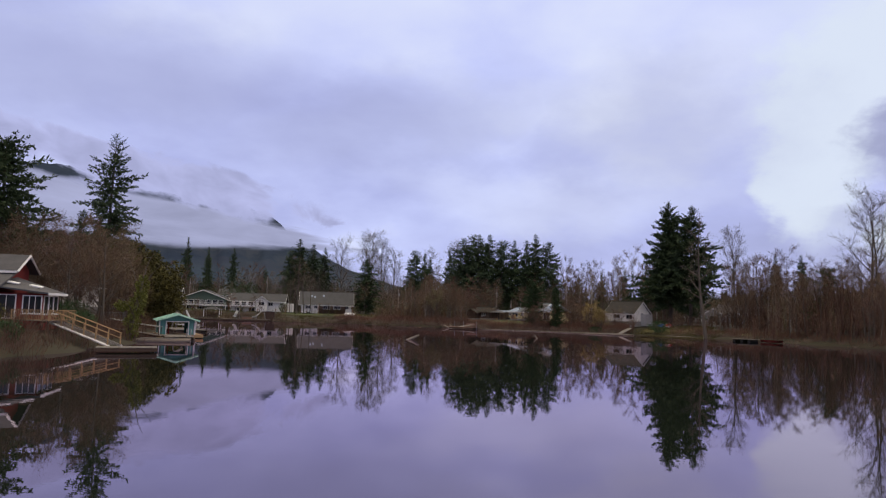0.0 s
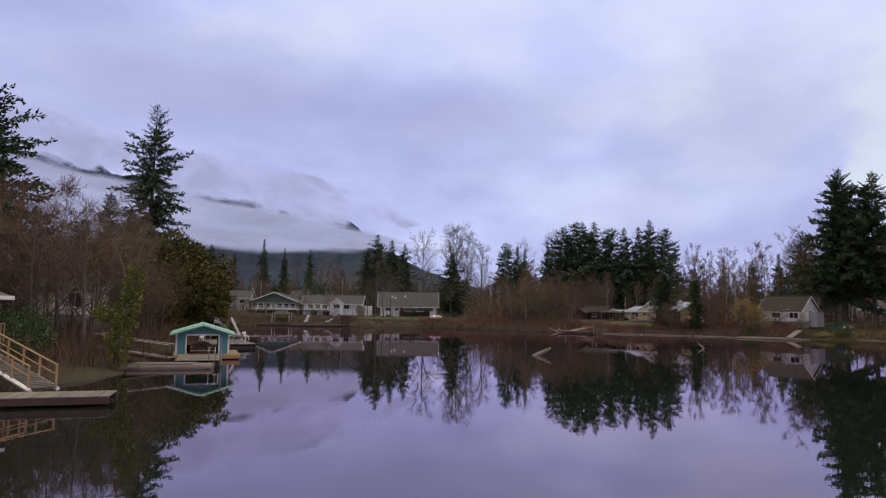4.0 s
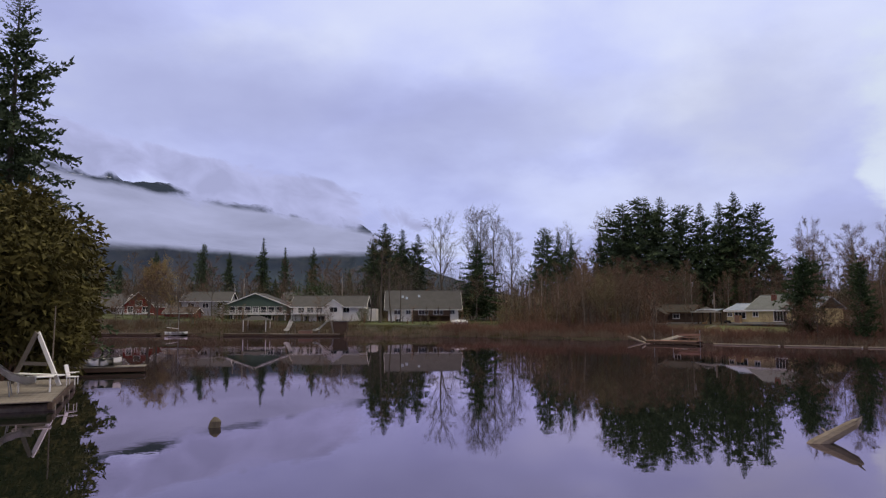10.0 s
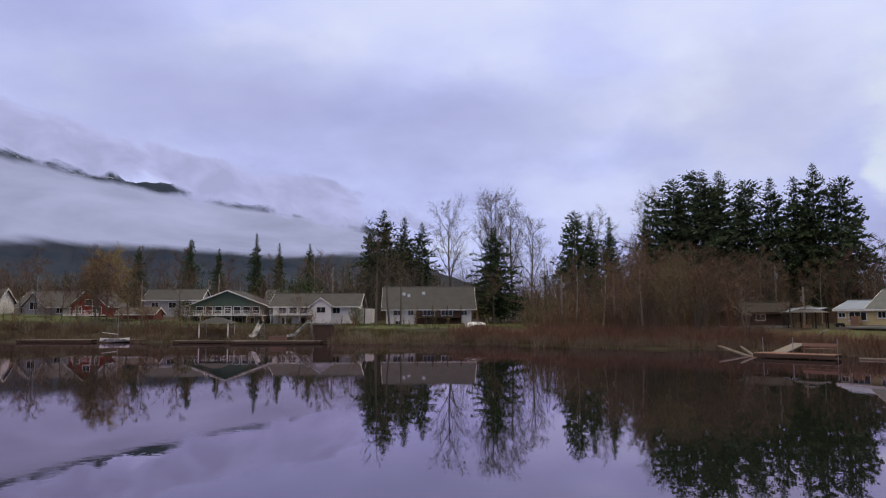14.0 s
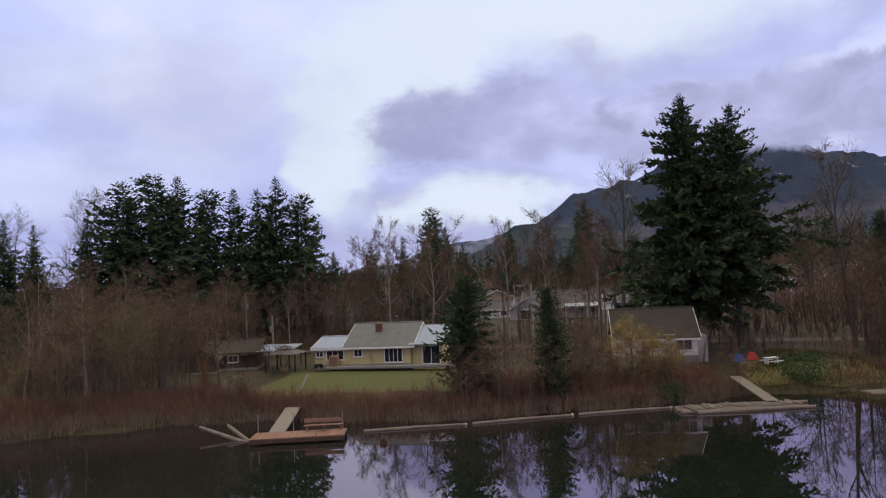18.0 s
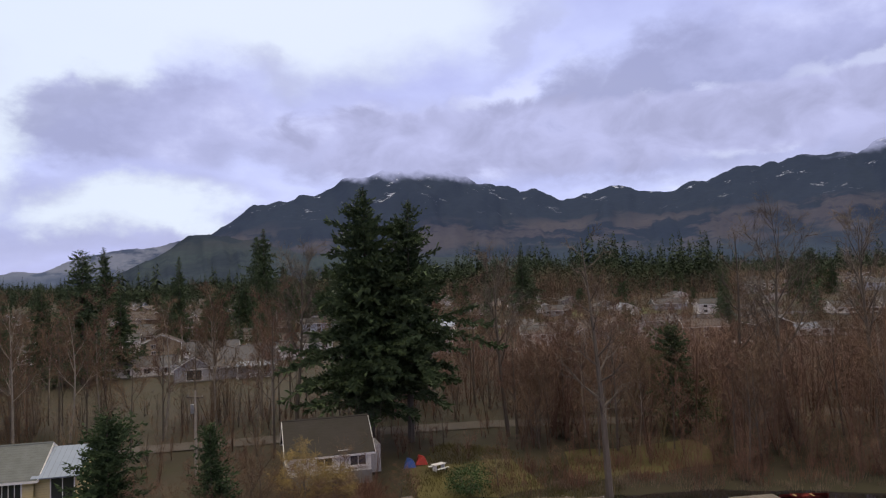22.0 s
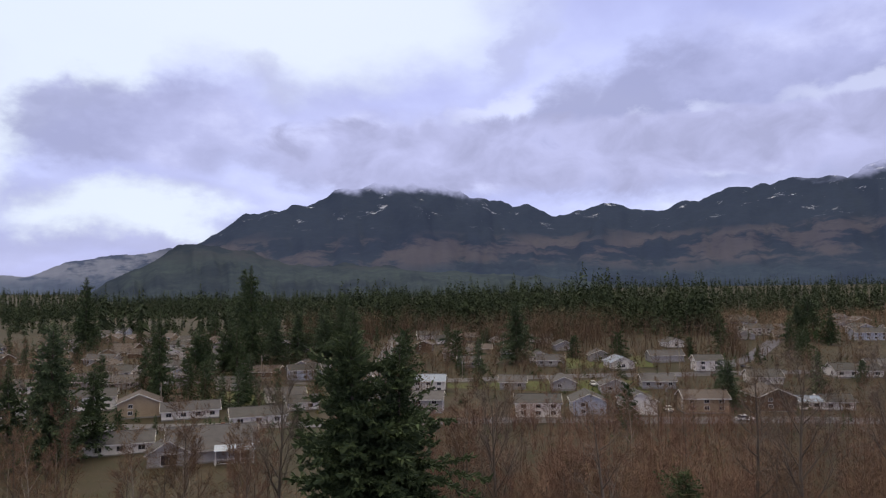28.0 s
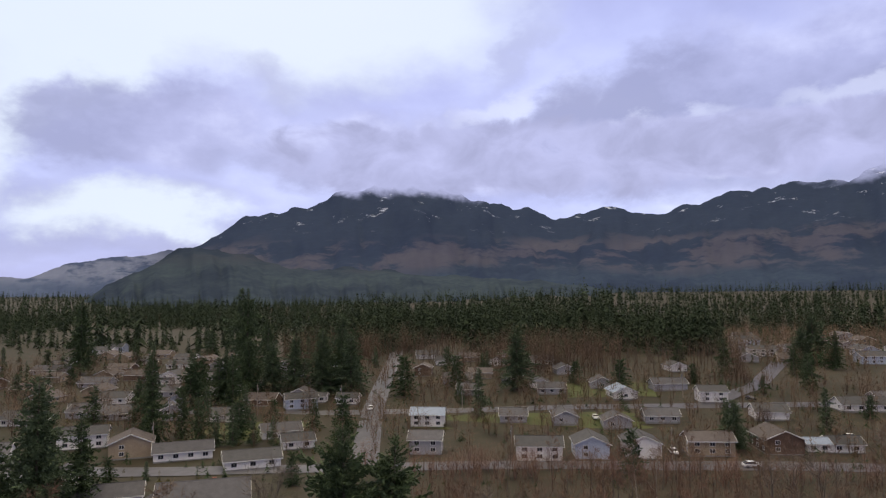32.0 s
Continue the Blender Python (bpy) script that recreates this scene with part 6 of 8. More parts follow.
hull(4.6, 0.9, 0.42, SIDING_RED, cn)
part("thwart", Shape().box((0.8, 0, 0.36), (0.2, 0.8, 0.04)).box((-0.8, 0, 0.36), (0.2, 0.8, 0.04)), TIMBER, cn)
cw = thing("rowing_boat", 0.2, 170.5, gz(0.2, 170.5) + 0.95, 35, "white upturned rowing boat on the lawn", "boat")
hull(4.2, 1.5, 0.8, PLASTIC, cw)
cw.matrix_basis = pose(0.2, 170.5, gz(0.2, 170.5) + 1.0, 150, 0, 35)


def slide(x, y, turn, z=0.4, label="white curved water slide on the dock", size=1.0):
    ob = thing("water_slide", x, y, z, turn, label, "slide", "water slides")
    ob.scale = (size, size, size)
    s = Shape()
    prof = [(-1.6, 0.55), (-1.2, 0.5), (-0.5, 0.75), (0.2, 1.35), (0.8, 1.95), (1.2, 2.2), (1.6, 2.25)]
    for px, pz in prof:
        for py, dz in ((-0.40, 0.36), (-0.32, 0.06), (0, 0), (0.32, 0.06), (0.40, 0.36)):
            s.v.append((px, py, pz + dz))
    for i in range(len(prof) - 1):
        for j in range(4):
            p = i * 5 + j
            s.f += [(p, p + 1, p + 6, p + 5), (p + 5, p + 6, p + 1, p)]
    part("chute", s, PLASTIC, ob, "white moulded chute", smooth=True)
    for sy in (-0.34, 0.34):
        part("ladder_rail", Shape().tube([(2.1, sy, 0), (1.65, sy, 2.2), (1.4, sy, 2.9), (1.1, sy, 2.6)], [0.03] * 4, 6), STEEL, ob)
        part("leg", Shape().tube([(-0.6, sy, 0), (-0.5, sy, 0.72)], [0.03, 0.03], 6), STEEL, ob)
    for k in range(6):
        part("rung", Shape().tube([(2.03 - 0.075 * k, -0.34, 0.33 * (k + 1)), (2.03 - 0.075 * k, 0.34, 0.33 * (k + 1))], [0.025, 0.025], 5), STEEL, ob)
    return ob


nd = thing("floating_dock", -29.0, 161.2, 0, 0, "long low dock with two water slides", "dock")
planks(nd, -6.5, 6.5, -1.2, 1.2, 0.42, every=0.3, along="y")
for sy in (-1.1, 1.1):
    part("beam", Shape().box((0, sy, 0.22), (13, 0.2, 0.3), ch=0.02), DARKWOOD, nd)
slide(-32.0, 161, 80, 0.45, size=1.05)
slide(-25.8, 161, 25, 0.45, "white curved water slide facing the lake", 1.05)
bx = thing("storage_box", -29.0, 161.6, 0.45, 0, "low pale deck box on the dock", "box")
part("body", Shape().box((0, 0, 0.3), (2.4, 0.8, 0.6), ch=0.03), PLANK_RED, bx)
part("lid", Shape().box((0, 0, 0.64), (2.5, 0.9, 0.08), ch=0.02), PLANK, bx)
bl = thing("pump_house", -22.6, 163.0, gz(-22.6, 163.0), 0, "small black shed at the water's edge", "shed")
part("body", Shape().box((0, 0, 1.0), (2.6, 2.0, 2.6), ch=0.03), DARKWOOD, bl)
part("roof", Shape().box((0, 0, 2.36), (3.0, 2.4, 0.12), ch=0.02), ROOF_DARK, bl)
for x0, y0, ln, tn in ((-39.6, 164.0, 11, 0), (-53.4, 168.6, 8, 3), (-66, 169.0, 12, -2), (-90, 165.5, 8, 0)):
    d2 = thing("floating_dock", x0, y0, 0, tn, "low weathered dock on the north shore", "dock", "docks on the north shore")
    planks(d2, -ln / 2, ln / 2, -1.0, 1.0, 0.42, every=0.3, along="y")
    for sy in (-0.95, 0.95):
        part("beam", Shape().box((0, sy, 0.22), (ln, 0.2, 0.3), ch=0.02), DARKWOOD, d2)
gz0 = thing("gazebo", -39.6, 166.2, gz(-39.6, 166.2), 0, "small open gazebo with a low hipped roof", "gazebo")
gr = Shape()
gr.add([(-2.6, -2, 2.2), (2.6, -2, 2.2), (2.6, 2, 2.2), (-2.6, 2, 2.2), (-0.6, 0, 3.1), (0.6, 0, 3.1)], [(0, 1, 5, 4), (1, 2, 5), (2, 3, 4, 5), (3, 0, 4), (3, 2, 1, 0)])
part("roof", gr, ROOF_GREY, gz0)
for sx in (-2.2, 2.2):
    for sy in (-1.6, 1.6):
        part("post", Shape().box((sx, sy, 1.1), (0.14, 0.14, 2.2), ch=0.01), PAINT_WHITE, gz0)
sk2 = thing("sailing_dinghy", -55.6, 166.6, 0.1, 20, "small pale sailing dinghy with bare mast", "boat")
hull(4.2, 1.5, 0.6, PLASTIC, sk2)
part("mast", Shape().tube([(0.4, 0, 0.3), (0.4, 0, 5.4)], [0.05, 0.03], 6), STEEL, sk2)
part("boom", Shape().tube([(0.4, 0, 1.2), (-1.8, 0.2, 1.5)], [0.05, 0.04], 6), PLASTIC, sk2)

# chair dock on the west shore
cd = thing("floating_dock", -22.9, 63.9, 0, -66, "old grey plank dock with garden chairs", "dock")
planks(cd, -5.6, 5.6, -2.2, 2.2, 0.45, every=0.2, along="y")
for sy in (-2.15, 2.15):
    part("beam", Shape().box((0, sy, 0.25), (11.2, 0.2, 0.3), ch=0.02), DARKWOOD, cd)
for sx in (-4.8, -1.6, 1.6, 4.8):
    part("log_float", Shape().tube([(sx, -2.3, 0.05), (sx, 2.3, 0.05)], [0.24, 0.24], 8), LOG, cd)
slide(-22.0, 61.2, 205, 0.48, "white water slide at the dock's end", 0.95)
trestle = thing("plank_trestle", -23.4, 66.4, 0.48, -20, "pale planks propped into an A-frame on the dock", "trestle")
part("plank", Shape().box((-0.85, 0, 1.35), (0.26, 0.07, 3.2), tilt=("Y", 32)), PLANK, trestle)
part("plank", Shape().box((0.85, 0.08, 1.35), (0.26, 0.07, 3.2), tilt=("Y", -32)), PLASTIC, trestle)
part("crosspiece", Shape().box((0, -0.08, 1.1), (1.9, 0.05, 0.18)), PLANK, trestle)
part("shelf", Shape().box((0.2, 0, 0.55), (3.4, 0.5, 0.06)), PLASTIC, trestle)
pole_w = thing("mooring_pole", -23.2, 67.6, 0, 0, "thin pale mooring pole at the dock", "pole")
part("pole", Shape().tube([(0, 0, -0.8), (0.05, 0, 4.6)], [0.05, 0.03], 7), LOG, pole_w)
jet = thing("jetty", -27.2, 79.5, 0, 20, "low plank jetty with covered gear", "jetty")
planks(jet, -3.6, 3.6, -1.0, 1.0, 0.42, every=0.25, along="y")
for sy in (-0.9, 0.9):
    part("beam", Shape().box((0, sy, 0.22), (7.2, 0.2, 0.3), ch=0.02), DARKWOOD, jet)
row = thing("dinghy", -26.6, 79.6, 0.46, 15, "small white dinghy lying on the jetty", "boat")
hull(2.8, 1.2, 0.55, PLASTIC, row)


def garden_chair(x, y, z, turn):
    ob = thing("garden_chair", x, y, z, turn, "white plastic garden chair on the dock", "chair", "garden chairs")
    part("seat", Shape().box((0, 0, 0.42), (0.5, 0.5, 0.05), ch=0.015), PLASTIC, ob)
    part("backrest", Shape().box((0, 0.27, 0.75), (0.5, 0.05, 0.62), ch=0.015, tilt=("X", -14)), PLASTIC, ob)
    for sx in (-0.22, 0.22):
        part("armrest", Shape().box((sx * 1.15, 0, 0.64), (0.05, 0.5, 0.04), ch=0.01), PLASTIC, ob)
        for sy in (-0.2, 0.2):
            part("leg", Shape().box((sx, sy, 0.21), (0.04, 0.04, 0.42), ch=0.008), PLASTIC, ob)


for cx, cy, tn in ((-25.4, 63.0, 40), (-26.1, 64.6, -60), (-21.4, 66.4, 100)):
    garden_chair(cx, cy, 0.48, tn)
tb = thing("table", -21.3, 62.9, 0.48, 27, "low white plank table on the dock", "table")
part("tabletop", Shape().box((0, 0, 0.72), (1.6, 0.6, 0.06), ch=0.015), PLASTIC, tb)
for sx in (-0.65, 0.65):
    part("leg", Shape().box((sx, 0, 0.35), (0.06, 0.45, 0.7), ch=0.01), PLASTIC, tb)


def utility_pole(x, y, top, label="grey wooden utility pole with crossarm"):
    b0 = gz(x, y)
    ob = thing("utility_pole", x, y, b0, (x * 13) % 180, label, "pole", "utility poles")
    part("pole", Shape().tube([(0, 0, -0.5), (0, 0, top - b0)], [0.17, 0.12], 8), BARK_PALE, ob)
    part("crossarm", Shape().box((0, 0, top - b0 - 0.7), (1.9, 0.11, 0.13), ch=0.01), BARK, ob)
    for sx in (-0.8, 0.8):
        part("insulator", Shape().tube([(sx, 0, top - b0 - 0.62), (sx, 0, top - b0 - 0.42)], [0.05, 0.03], 6), STONE, ob)
    part("transformer", Shape().tube([(0.32, 0, top - b0 - 2.3), (0.32, 0, top - b0 - 1.4)], [0.2, 0.2], 8), STEEL, ob)


for x, y, top in ((44.3, 162.5, 11.5), (49.5, 165, 8.2), (-31.4, 220.5, 15.3), (-62, 232, 14.5), (-66, 236, 13.2), (15.5, 180, 11.0), (-85, 240, 13.5), (24, 178, 9.5), (63, 130, 11.0),
                  (236, 236, 14.5), (258, 213, 12.5), (206, 250, 12.8), (172, 226, 12), (262, 165, 12.5), (300, 88, 17), (196, 130, 12), (206, 90, 12)):
    utility_pole(x, y, top)


# ---- the town ----
STYLE = [(SIDING_WHITE, ROOF_GREY, "white house with grey shingle roof"), (SIDING_GREY, ROOF_DARK, "grey house with dark shingle roof"), (SIDING_BLUE, ROOF_GREY, "pale blue house with grey roof"),
         (SIDING_TAN, ROOF_BROWN, "tan house with brown roof"), (SIDING_BROWN, ROOF_BROWN, "dark brown house with brown roof"), (SIDING_WHITE, ROOF_PALE, "white house with pale metal roof"),
         (SIDING_WHITE, ROOF_BROWN, "long white house with brown shingle roof"),
         (SIDING_WHITE, ROOF_DARK, "white house with dark shingle roof")]


def town_house(x, y, turn, L, W, storeys, style, group):
    wall, roof, label = STYLE[style]
    h = 2.5 + 1.6 * (storeys - 1)
    wins = []
    for s in range(storeys):
        n = max(2, int(L / 3.6))
        for k in range(n):
            for side in "fb":
                wins.append((side, -L / 2 + L * (k + 0.5) / n, (0.9, 2.75)[s], 1.3, 1.0))
        wins += [("l", -W / 5, (0.9, 2.75)[s], 1.1, 1.0), ("r", W / 5, (0.9, 2.75)[s], 1.1, 1.0)]
    return house(x, y, turn, L, W, h, W * 0.22, wall, roof, label, wins, over=0.5, group=group)


def row_of(spots, group):
    for x, y, turn, L, W, st_, sty in spots:
        town_house(x, y, turn, L, W, st_, sty, group)


row_of([(131.5, 203.5, -50, 17, 8, 1, 7), (141.5, 224, 40, 9, 8, 1, 7), (174, 253, -50, 13, 8, 2, 0), (170.5, 232, 40, 10, 11, 2, 3), (173, 216.5, -50, 15, 8, 1, 7), (215, 294, -50, 13, 8, 1, 0),
        (213.5, 277.5, -50, 14, 9, 1, 1), (219, 260, 40, 8, 7, 2, 1), (171.5, 193.5, -50, 14, 8, 1, 0), (195.5, 194.5, -50, 9, 7, 1, 0), (207, 207.5, -50, 12, 8, 1, 7), (253, 228, -50, 12, 8, 2, 2),
        (138, 240, 40, 12, 9, 1, 0), (150, 262, -50, 13, 9, 1, 7)], "houses on the near street")
row_of([(202, 124, 105, 12, 8, 2, 0), (210, 111.5, 15, 11, 9, 2, 2), (214.5, 98.5, 15, 11, 9, 2, 0), (221, 81, 105, 12, 8, 2, 3), (231, 63, 15, 13, 10, 2, 4), (233, 53, 105, 6, 5, 1, 5), (236, 46, 105, 9, 7, 1, 0)],
       "houses facing the wood")
row_of([(237, 169, 105, 11, 8, 2, 5), (201, 156, 105, 9, 8, 2, 1), (251, 143, 105, 9, 8, 1, 1), (254, 126, 15, 13, 8, 1, 1), (251, 108.5, 15, 9, 9, 1, 1), (261, 95, 105, 11, 8, 1, 1)], "houses on the cross street")
row_of([(256, 247, 105, 12, 9, 1, 4), (262, 233, 15, 9, 8, 2, 1), (264, 226, 105, 6, 5, 1, 0), (264, 213, 105, 8, 7, 1, 0), (214, 279, 105, 13, 9, 1, 1), (211, 290, 105, 12, 9, 1, 1), (192, 298, 105, 13, 9, 1, 0),
        (228, 330, 15, 12, 9, 1, 3), (300, 139, 105, 11, 8, 1, 1), (292, 172, 105, 9, 8, 1, 1), (240, 306, 105, 12, 9, 1, 0), (262, 300, 105, 12, 9, 1, 1)], "houses behind the cross street")
row_of([(268, 345, 105, 14, 9, 1, 1), (285, 322, 105, 12, 9, 1, 0), (300, 300, 105, 12, 9, 1, 1), (289, 319, 15, 12, 9, 2, 0), (330, 350, 105, 12, 9, 1, 0), (310, 372, 105, 14, 9, 1, 4), (290, 400, 105, 14, 9, 1, 1),
        (334, 208, 15, 9, 8, 2, 4), (311, 146, 15, 10, 8, 1, 0), (318, 160, 105, 9, 7, 1, 1), (296, 78, 105, 10, 8, 2, 0), (291, 30, 105, 16, 9, 1, 0), (305, 18, 105, 12, 8, 1, 1)], "houses further back")


big = house(134.0, 178.8, -54, 17, 12, 2.9, 3.4, SIDING_GREY, ROOF_DARK, "large grey house with hipped dark roof and glazed veranda", [("f", -6, 0.9, 1.6, 1.3), ("f", 6.4, 0.4, 1.8, 2.0), ("l", 0, 1.0, 1.5, 1.3)],
            over=0.7, chimney=(2, 1, 3.0), group="houses on the near street")
vr = Shape()
slab(vr, (0.5, -9.4, 2.7), (8.3, -9.4, 2.7), (8.3, -6.0, 3.3), (0.5, -6.0, 3.3), 0.1)
part("veranda_roof", vr, ROOF_PALE, big, "pale translucent veranda roof")
for k in range(4):
    part("post", Shape().box((0.8 + 2.4 * k, -9.2, 1.2), (0.16, 0.16, 3.0), ch=0.02), PAINT_WHITE, big)
railing(big, (0.6, -9.2), (8.2, -9.2), 0.2, every=0.4, name="veranda_rail")
house(127.6, 184.0, 36, 9, 8, 2.6, 2.4, SIDING_GREY, ROOF_DARK, "low grey garage wing with dark roof", [("l", 0, 0.3, 3.0, 2.0)], over=0.5, group="houses on the near street")


def near_road(x, y, gap=11):
    lines = (((195, 172), (369, 240)), ((369, 240), (480, 282)), ((222, 300), (252, 197)), ((252, 197), (300, 30)), ((135, 268), (166, 236)), ((166, 236), (211, 66)), ((211, 66), (222, 20)), ((288, 80), (420, 40)))
    for (ax, ay), (bx, by) in lines:
        dx, dy = bx - ax, by - ay
        k = min(1, max(0, ((x - ax) * dx + (y - ay) * dy) / (dx * dx + dy * dy)))
        if math.hypot(x - ax - k * dx, y - ay - k * dy) < gap:
            return True
    return False


def fill_rows(seed, box, count, group):
    """More houses of the town, set back from streets and from one another."""
    rng = random.Random(seed)
    done = [(o.location.x, o.location.y) for o in bpy.data.objects if o.name.startswith("house")]
    made = 0
    for _ in range(4000):
        x, y = rng.uniform(*box[:2]), rng.uniform(*box[2:])
        if near_road(x, y) or any(math.hypot(x - a, y - b) < 19 for a, b in done):
            continue
        done.append((x, y))
        wall, roof, label = STYLE[rng.choice((0, 0, 1, 1, 2, 3, 4, 5))]
        L, W = rng.uniform(10, 14), rng.uniform(8, 9.5)
        st_ = 1
        house(x, y, rng.choice((15, 105)) + rng.uniform(-6, 6), L, W, 2.7 * st_, W * 0.22, wall, roof, label,
              [("f", -L / 4, 0.9 + 2.6 * (st_ - 1), 1.5, 1.1), ("f", L / 4, 0.9 + 2.6 * (st_ - 1), 1.5, 1.1), ("l", 0, 0.9, 1.3, 1.1)], group=group)
        made += 1
        if made == count:
            break


def hill_rows(seed, box, count, group):
    rng = random.Random(seed)
    done = []
    while len(done) < count:
        x, y = rng.uniform(*box[:2]), rng.uniform(*box[2:])
        if all(math.hypot(x - a, y - b) > 17 for a, b in done):
            done.append((x, y))
            town_house(x, y, rng.choice((15, 105)) + rng.uniform(-8, 8), rng.uniform(11, 15), rng.uniform(8, 10), rng.choice((1, 2)), rng.choice((0, 0, 1, 1, 3, 2)), group)


hill_rows(5, (395, 560, -110, 62), 40, "houses on the rising ground")
hill_rows(7, (330, 400, 330, 460), 9, "houses at the forest's edge")
fill_rows(11, (205, 345, 235, 430), 26, "houses in the northern blocks")
fill_rows(12, (270, 400, 60, 240), 14, "houses in the eastern blocks")


def car(x, y, turn, paint, label, long=4.5, tall=1.45):
    ob = thing("car", x, y, gz(x, y) + 0.2, turn, label, "car", "parked cars")
    hl = long / 2
    body = Shape()
    prof = [(-hl, 0.35), (-hl, 0.80), (-hl + 0.15, 0.92), (-hl * 0.35, 0.96), (hl * 0.98, 0.9), (hl, 0.7), (hl, 0.35)]
    for px, pz in prof:
        for py in (-0.88, 0.88):
            body.v.append((px, py, pz))
    n = len(prof)
    body.f = [(2 * i, 2 * i + 1, 2 * i + 3, 2 * i + 2) for i in range(n - 1)] + [(2 * n - 2, 2 * n - 1, 1, 0), tuple(2 * i for i in range(n)), tuple(2 * i + 1 for i in reversed(range(n)))]
    part("body", body, paint, ob)
    cab = Shape()
    for px, pz, w in ((-hl * 0.45, 0.94, 0.82), (-hl * 0.15, tall, 0.66), (hl * 0.55, tall, 0.66), (hl * 0.9, 0.92, 0.82)):
        cab.v += [(px, -w, pz), (px, w, pz)]
    cab.f = [(0, 1, 3, 2), (2, 3, 5, 4), (4, 5, 7, 6), (0, 2, 4, 6), (7, 5, 3, 1)]
    part("glazing", cab, GLASS, ob)
    part("roof", Shape().box((hl * 0.2, 0, tall + 0.02), (hl * 0.72, 1.34, 0.06), ch=0.02), paint, ob)
    for sx in (-hl * 0.62, hl * 0.62):
        for sy in (-0.82, 0.82):
            w_ = part("wheel", Shape().tube([(sx, sy - 0.1, 0.32), (sx, sy + 0.1, 0.32)], [0.32, 0.32], 12), RUBBER, ob)
            part("rim", Shape().tube([(sx, sy - 0.11, 0.32), (sx, sy + 0.11, 0.32)], [0.18, 0.18], 8), STEEL, w_)


CAR_RED = mat("red_car_paint", (0.22, 0.02, 0.03), (0.18, 0.018, 0.025), scale=1, rough=0.3, bump=0)
CAR_DARK = mat("dark_car_paint", (0.03, 0.03, 0.035), (0.025, 0.025, 0.03), scale=1, rough=0.3, bump=0)
CAR_SILVER = mat("silver_car_paint", (0.42, 0.43, 0.45), (0.36, 0.37, 0.39), scale=1, rough=0.3, bump=0)
for x, y, tn, p, lb in ((208, 71, 105, PLASTIC, "white car parked on the street"), (170.5, 232, 20, CAR_RED, "dark red car on a drive"), (172.5, 228, 20, CAR_RED, "maroon car on a drive"),
                        (176, 224, 20, PLASTIC, "white van-like car on a drive"), (255, 199, 15, PLASTIC, "white car on the street"), (300, 64, 30, CAR_DARK, "black car by the side street"),
                        (213, 103, 15, CAR_DARK, "black car beside the blue house"), (217, 90, 15, PLASTIC, "white car by the brown house"), (228, 62, 15, PLASTIC, "white camper-like car on a drive"),
                        (242, 48, 100, CAR_SILVER, "silver car parked in a row"), (246, 44, 100, PLASTIC, "white car parked in a row"), (250, 41, 100, PLASTIC, "white car parked in a row"),
                        (330, 222, 20, CAR_DARK, "dark car far down the street"), (318, 212, 100, PLASTIC, "white truck-like car by the house"), (258, 116, 15, PLASTIC, "white car in a garden drive")):
    car(x, y, tn, p, lb)


# ---- woods and shore growth ----
def clear_spot(x, y):
    """Clear of the town's houses and streets."""
    return not near_road(x, y, 6) and all(math.hypot(x - o.location.x, y - o.location.y) > 10 for o in bpy.data.objects if o.name.startswith("house"))


def off_road(x, y):
    """Clear of the gravel lane, the lawns and the houses by the lake."""
    lane = np.interp(y, [20, 64, 108, 141, 172], [120, 112, 94, 74, 52])
    if abs(x - lane) < 4:
        return False
    for hx, hy, r in ((51, 141, 13), (46, 149, 9), (39, 153, 9), (68.6, 116.8, 9), (79, 118, 5), (82, 115, 5), (44, 137, 13), (73, 102, 10)):
        if math.hypot(x - hx, y - hy) < r:
            return False
    return True


wood(30, (2, 72, 150, 205), ALDER, 0.7, 1.15, 201, "bare woods behind the yellow house", "slender bare alder in the brown wood",
     lambda x, y: off_road(x, y) and y > 170 - 0.45 * (x - 5) and not (x < 12 and y < 198))
wood(26, (18, 44, 146, 168), ROUND, 0.55, 1.0, 202, "brown thicket by the shed", "low reddish bare thicket tree", off_road, "thicket")
wood(40, (78, 190, 10, 140), ALDER, 0.75, 1.2, 203, "alder wood east of the lake", "slender bare alder in the reddish wood", lambda x, y: off_road(x, y) and x + 0.3 * y > 112 and y < 94 + 0.32 * (x - 30))
wood(20, (110, 190, -20, 150), ALDER, 0.8, 1.15, 209, "alder wood towards the town", "slender bare alder in the reddish wood", lambda x, y: x + 0.2 * y < 190 and y < 94 + 0.32 * (x - 30))
wood(22, (60, 112, 128, 205), ALDER, 0.85, 1.25, 204, "bare woods before the town", "slender bare alder before the houses", lambda x, y: off_road(x, y) and x + 0.6 * y < 215)
wood(34, (76, 104, 40, 108), ALDER + ROUND, 0.6, 1.0, 214, "bare trees along the east bank", "bare tree at the edge of the east bank", off_road)
wood(36, (-75, -34, 20, 72), ROUND, 0.8, 1.3, 205, "bare tangle on the west shore", "tangled bare brown tree on the west shore", lambda x, y: math.hypot(x + 31, y - 25) > 10, "thicket")
wood(26, (-38, -25, 36, 66), ROUND, 0.45, 0.8, 206, "bare tangle on the west shore", "tangled bare brown shrub over the water", None, "thicket")
wood(30, (-130, 30, 218, 300), ALDER, 0.9, 1.4, 207, "bare woods behind the north shore", "slender bare tree behind the shore houses", None)
wood(24, (-125, -62, 172, 215), ROUND, 0.6, 1.1, 208, "garden trees on the north shore", "bare garden tree by the north shore", None, "garden")
wood(5, (15, 44, 150, 176), [ALDER[2]], 0.8, 1.1, 221, "pale-stemmed alders behind the bank", "pale-stemmed bare alder behind the bank", lambda x, y: off_road(x, y) and x + 0.7 * y < 150)
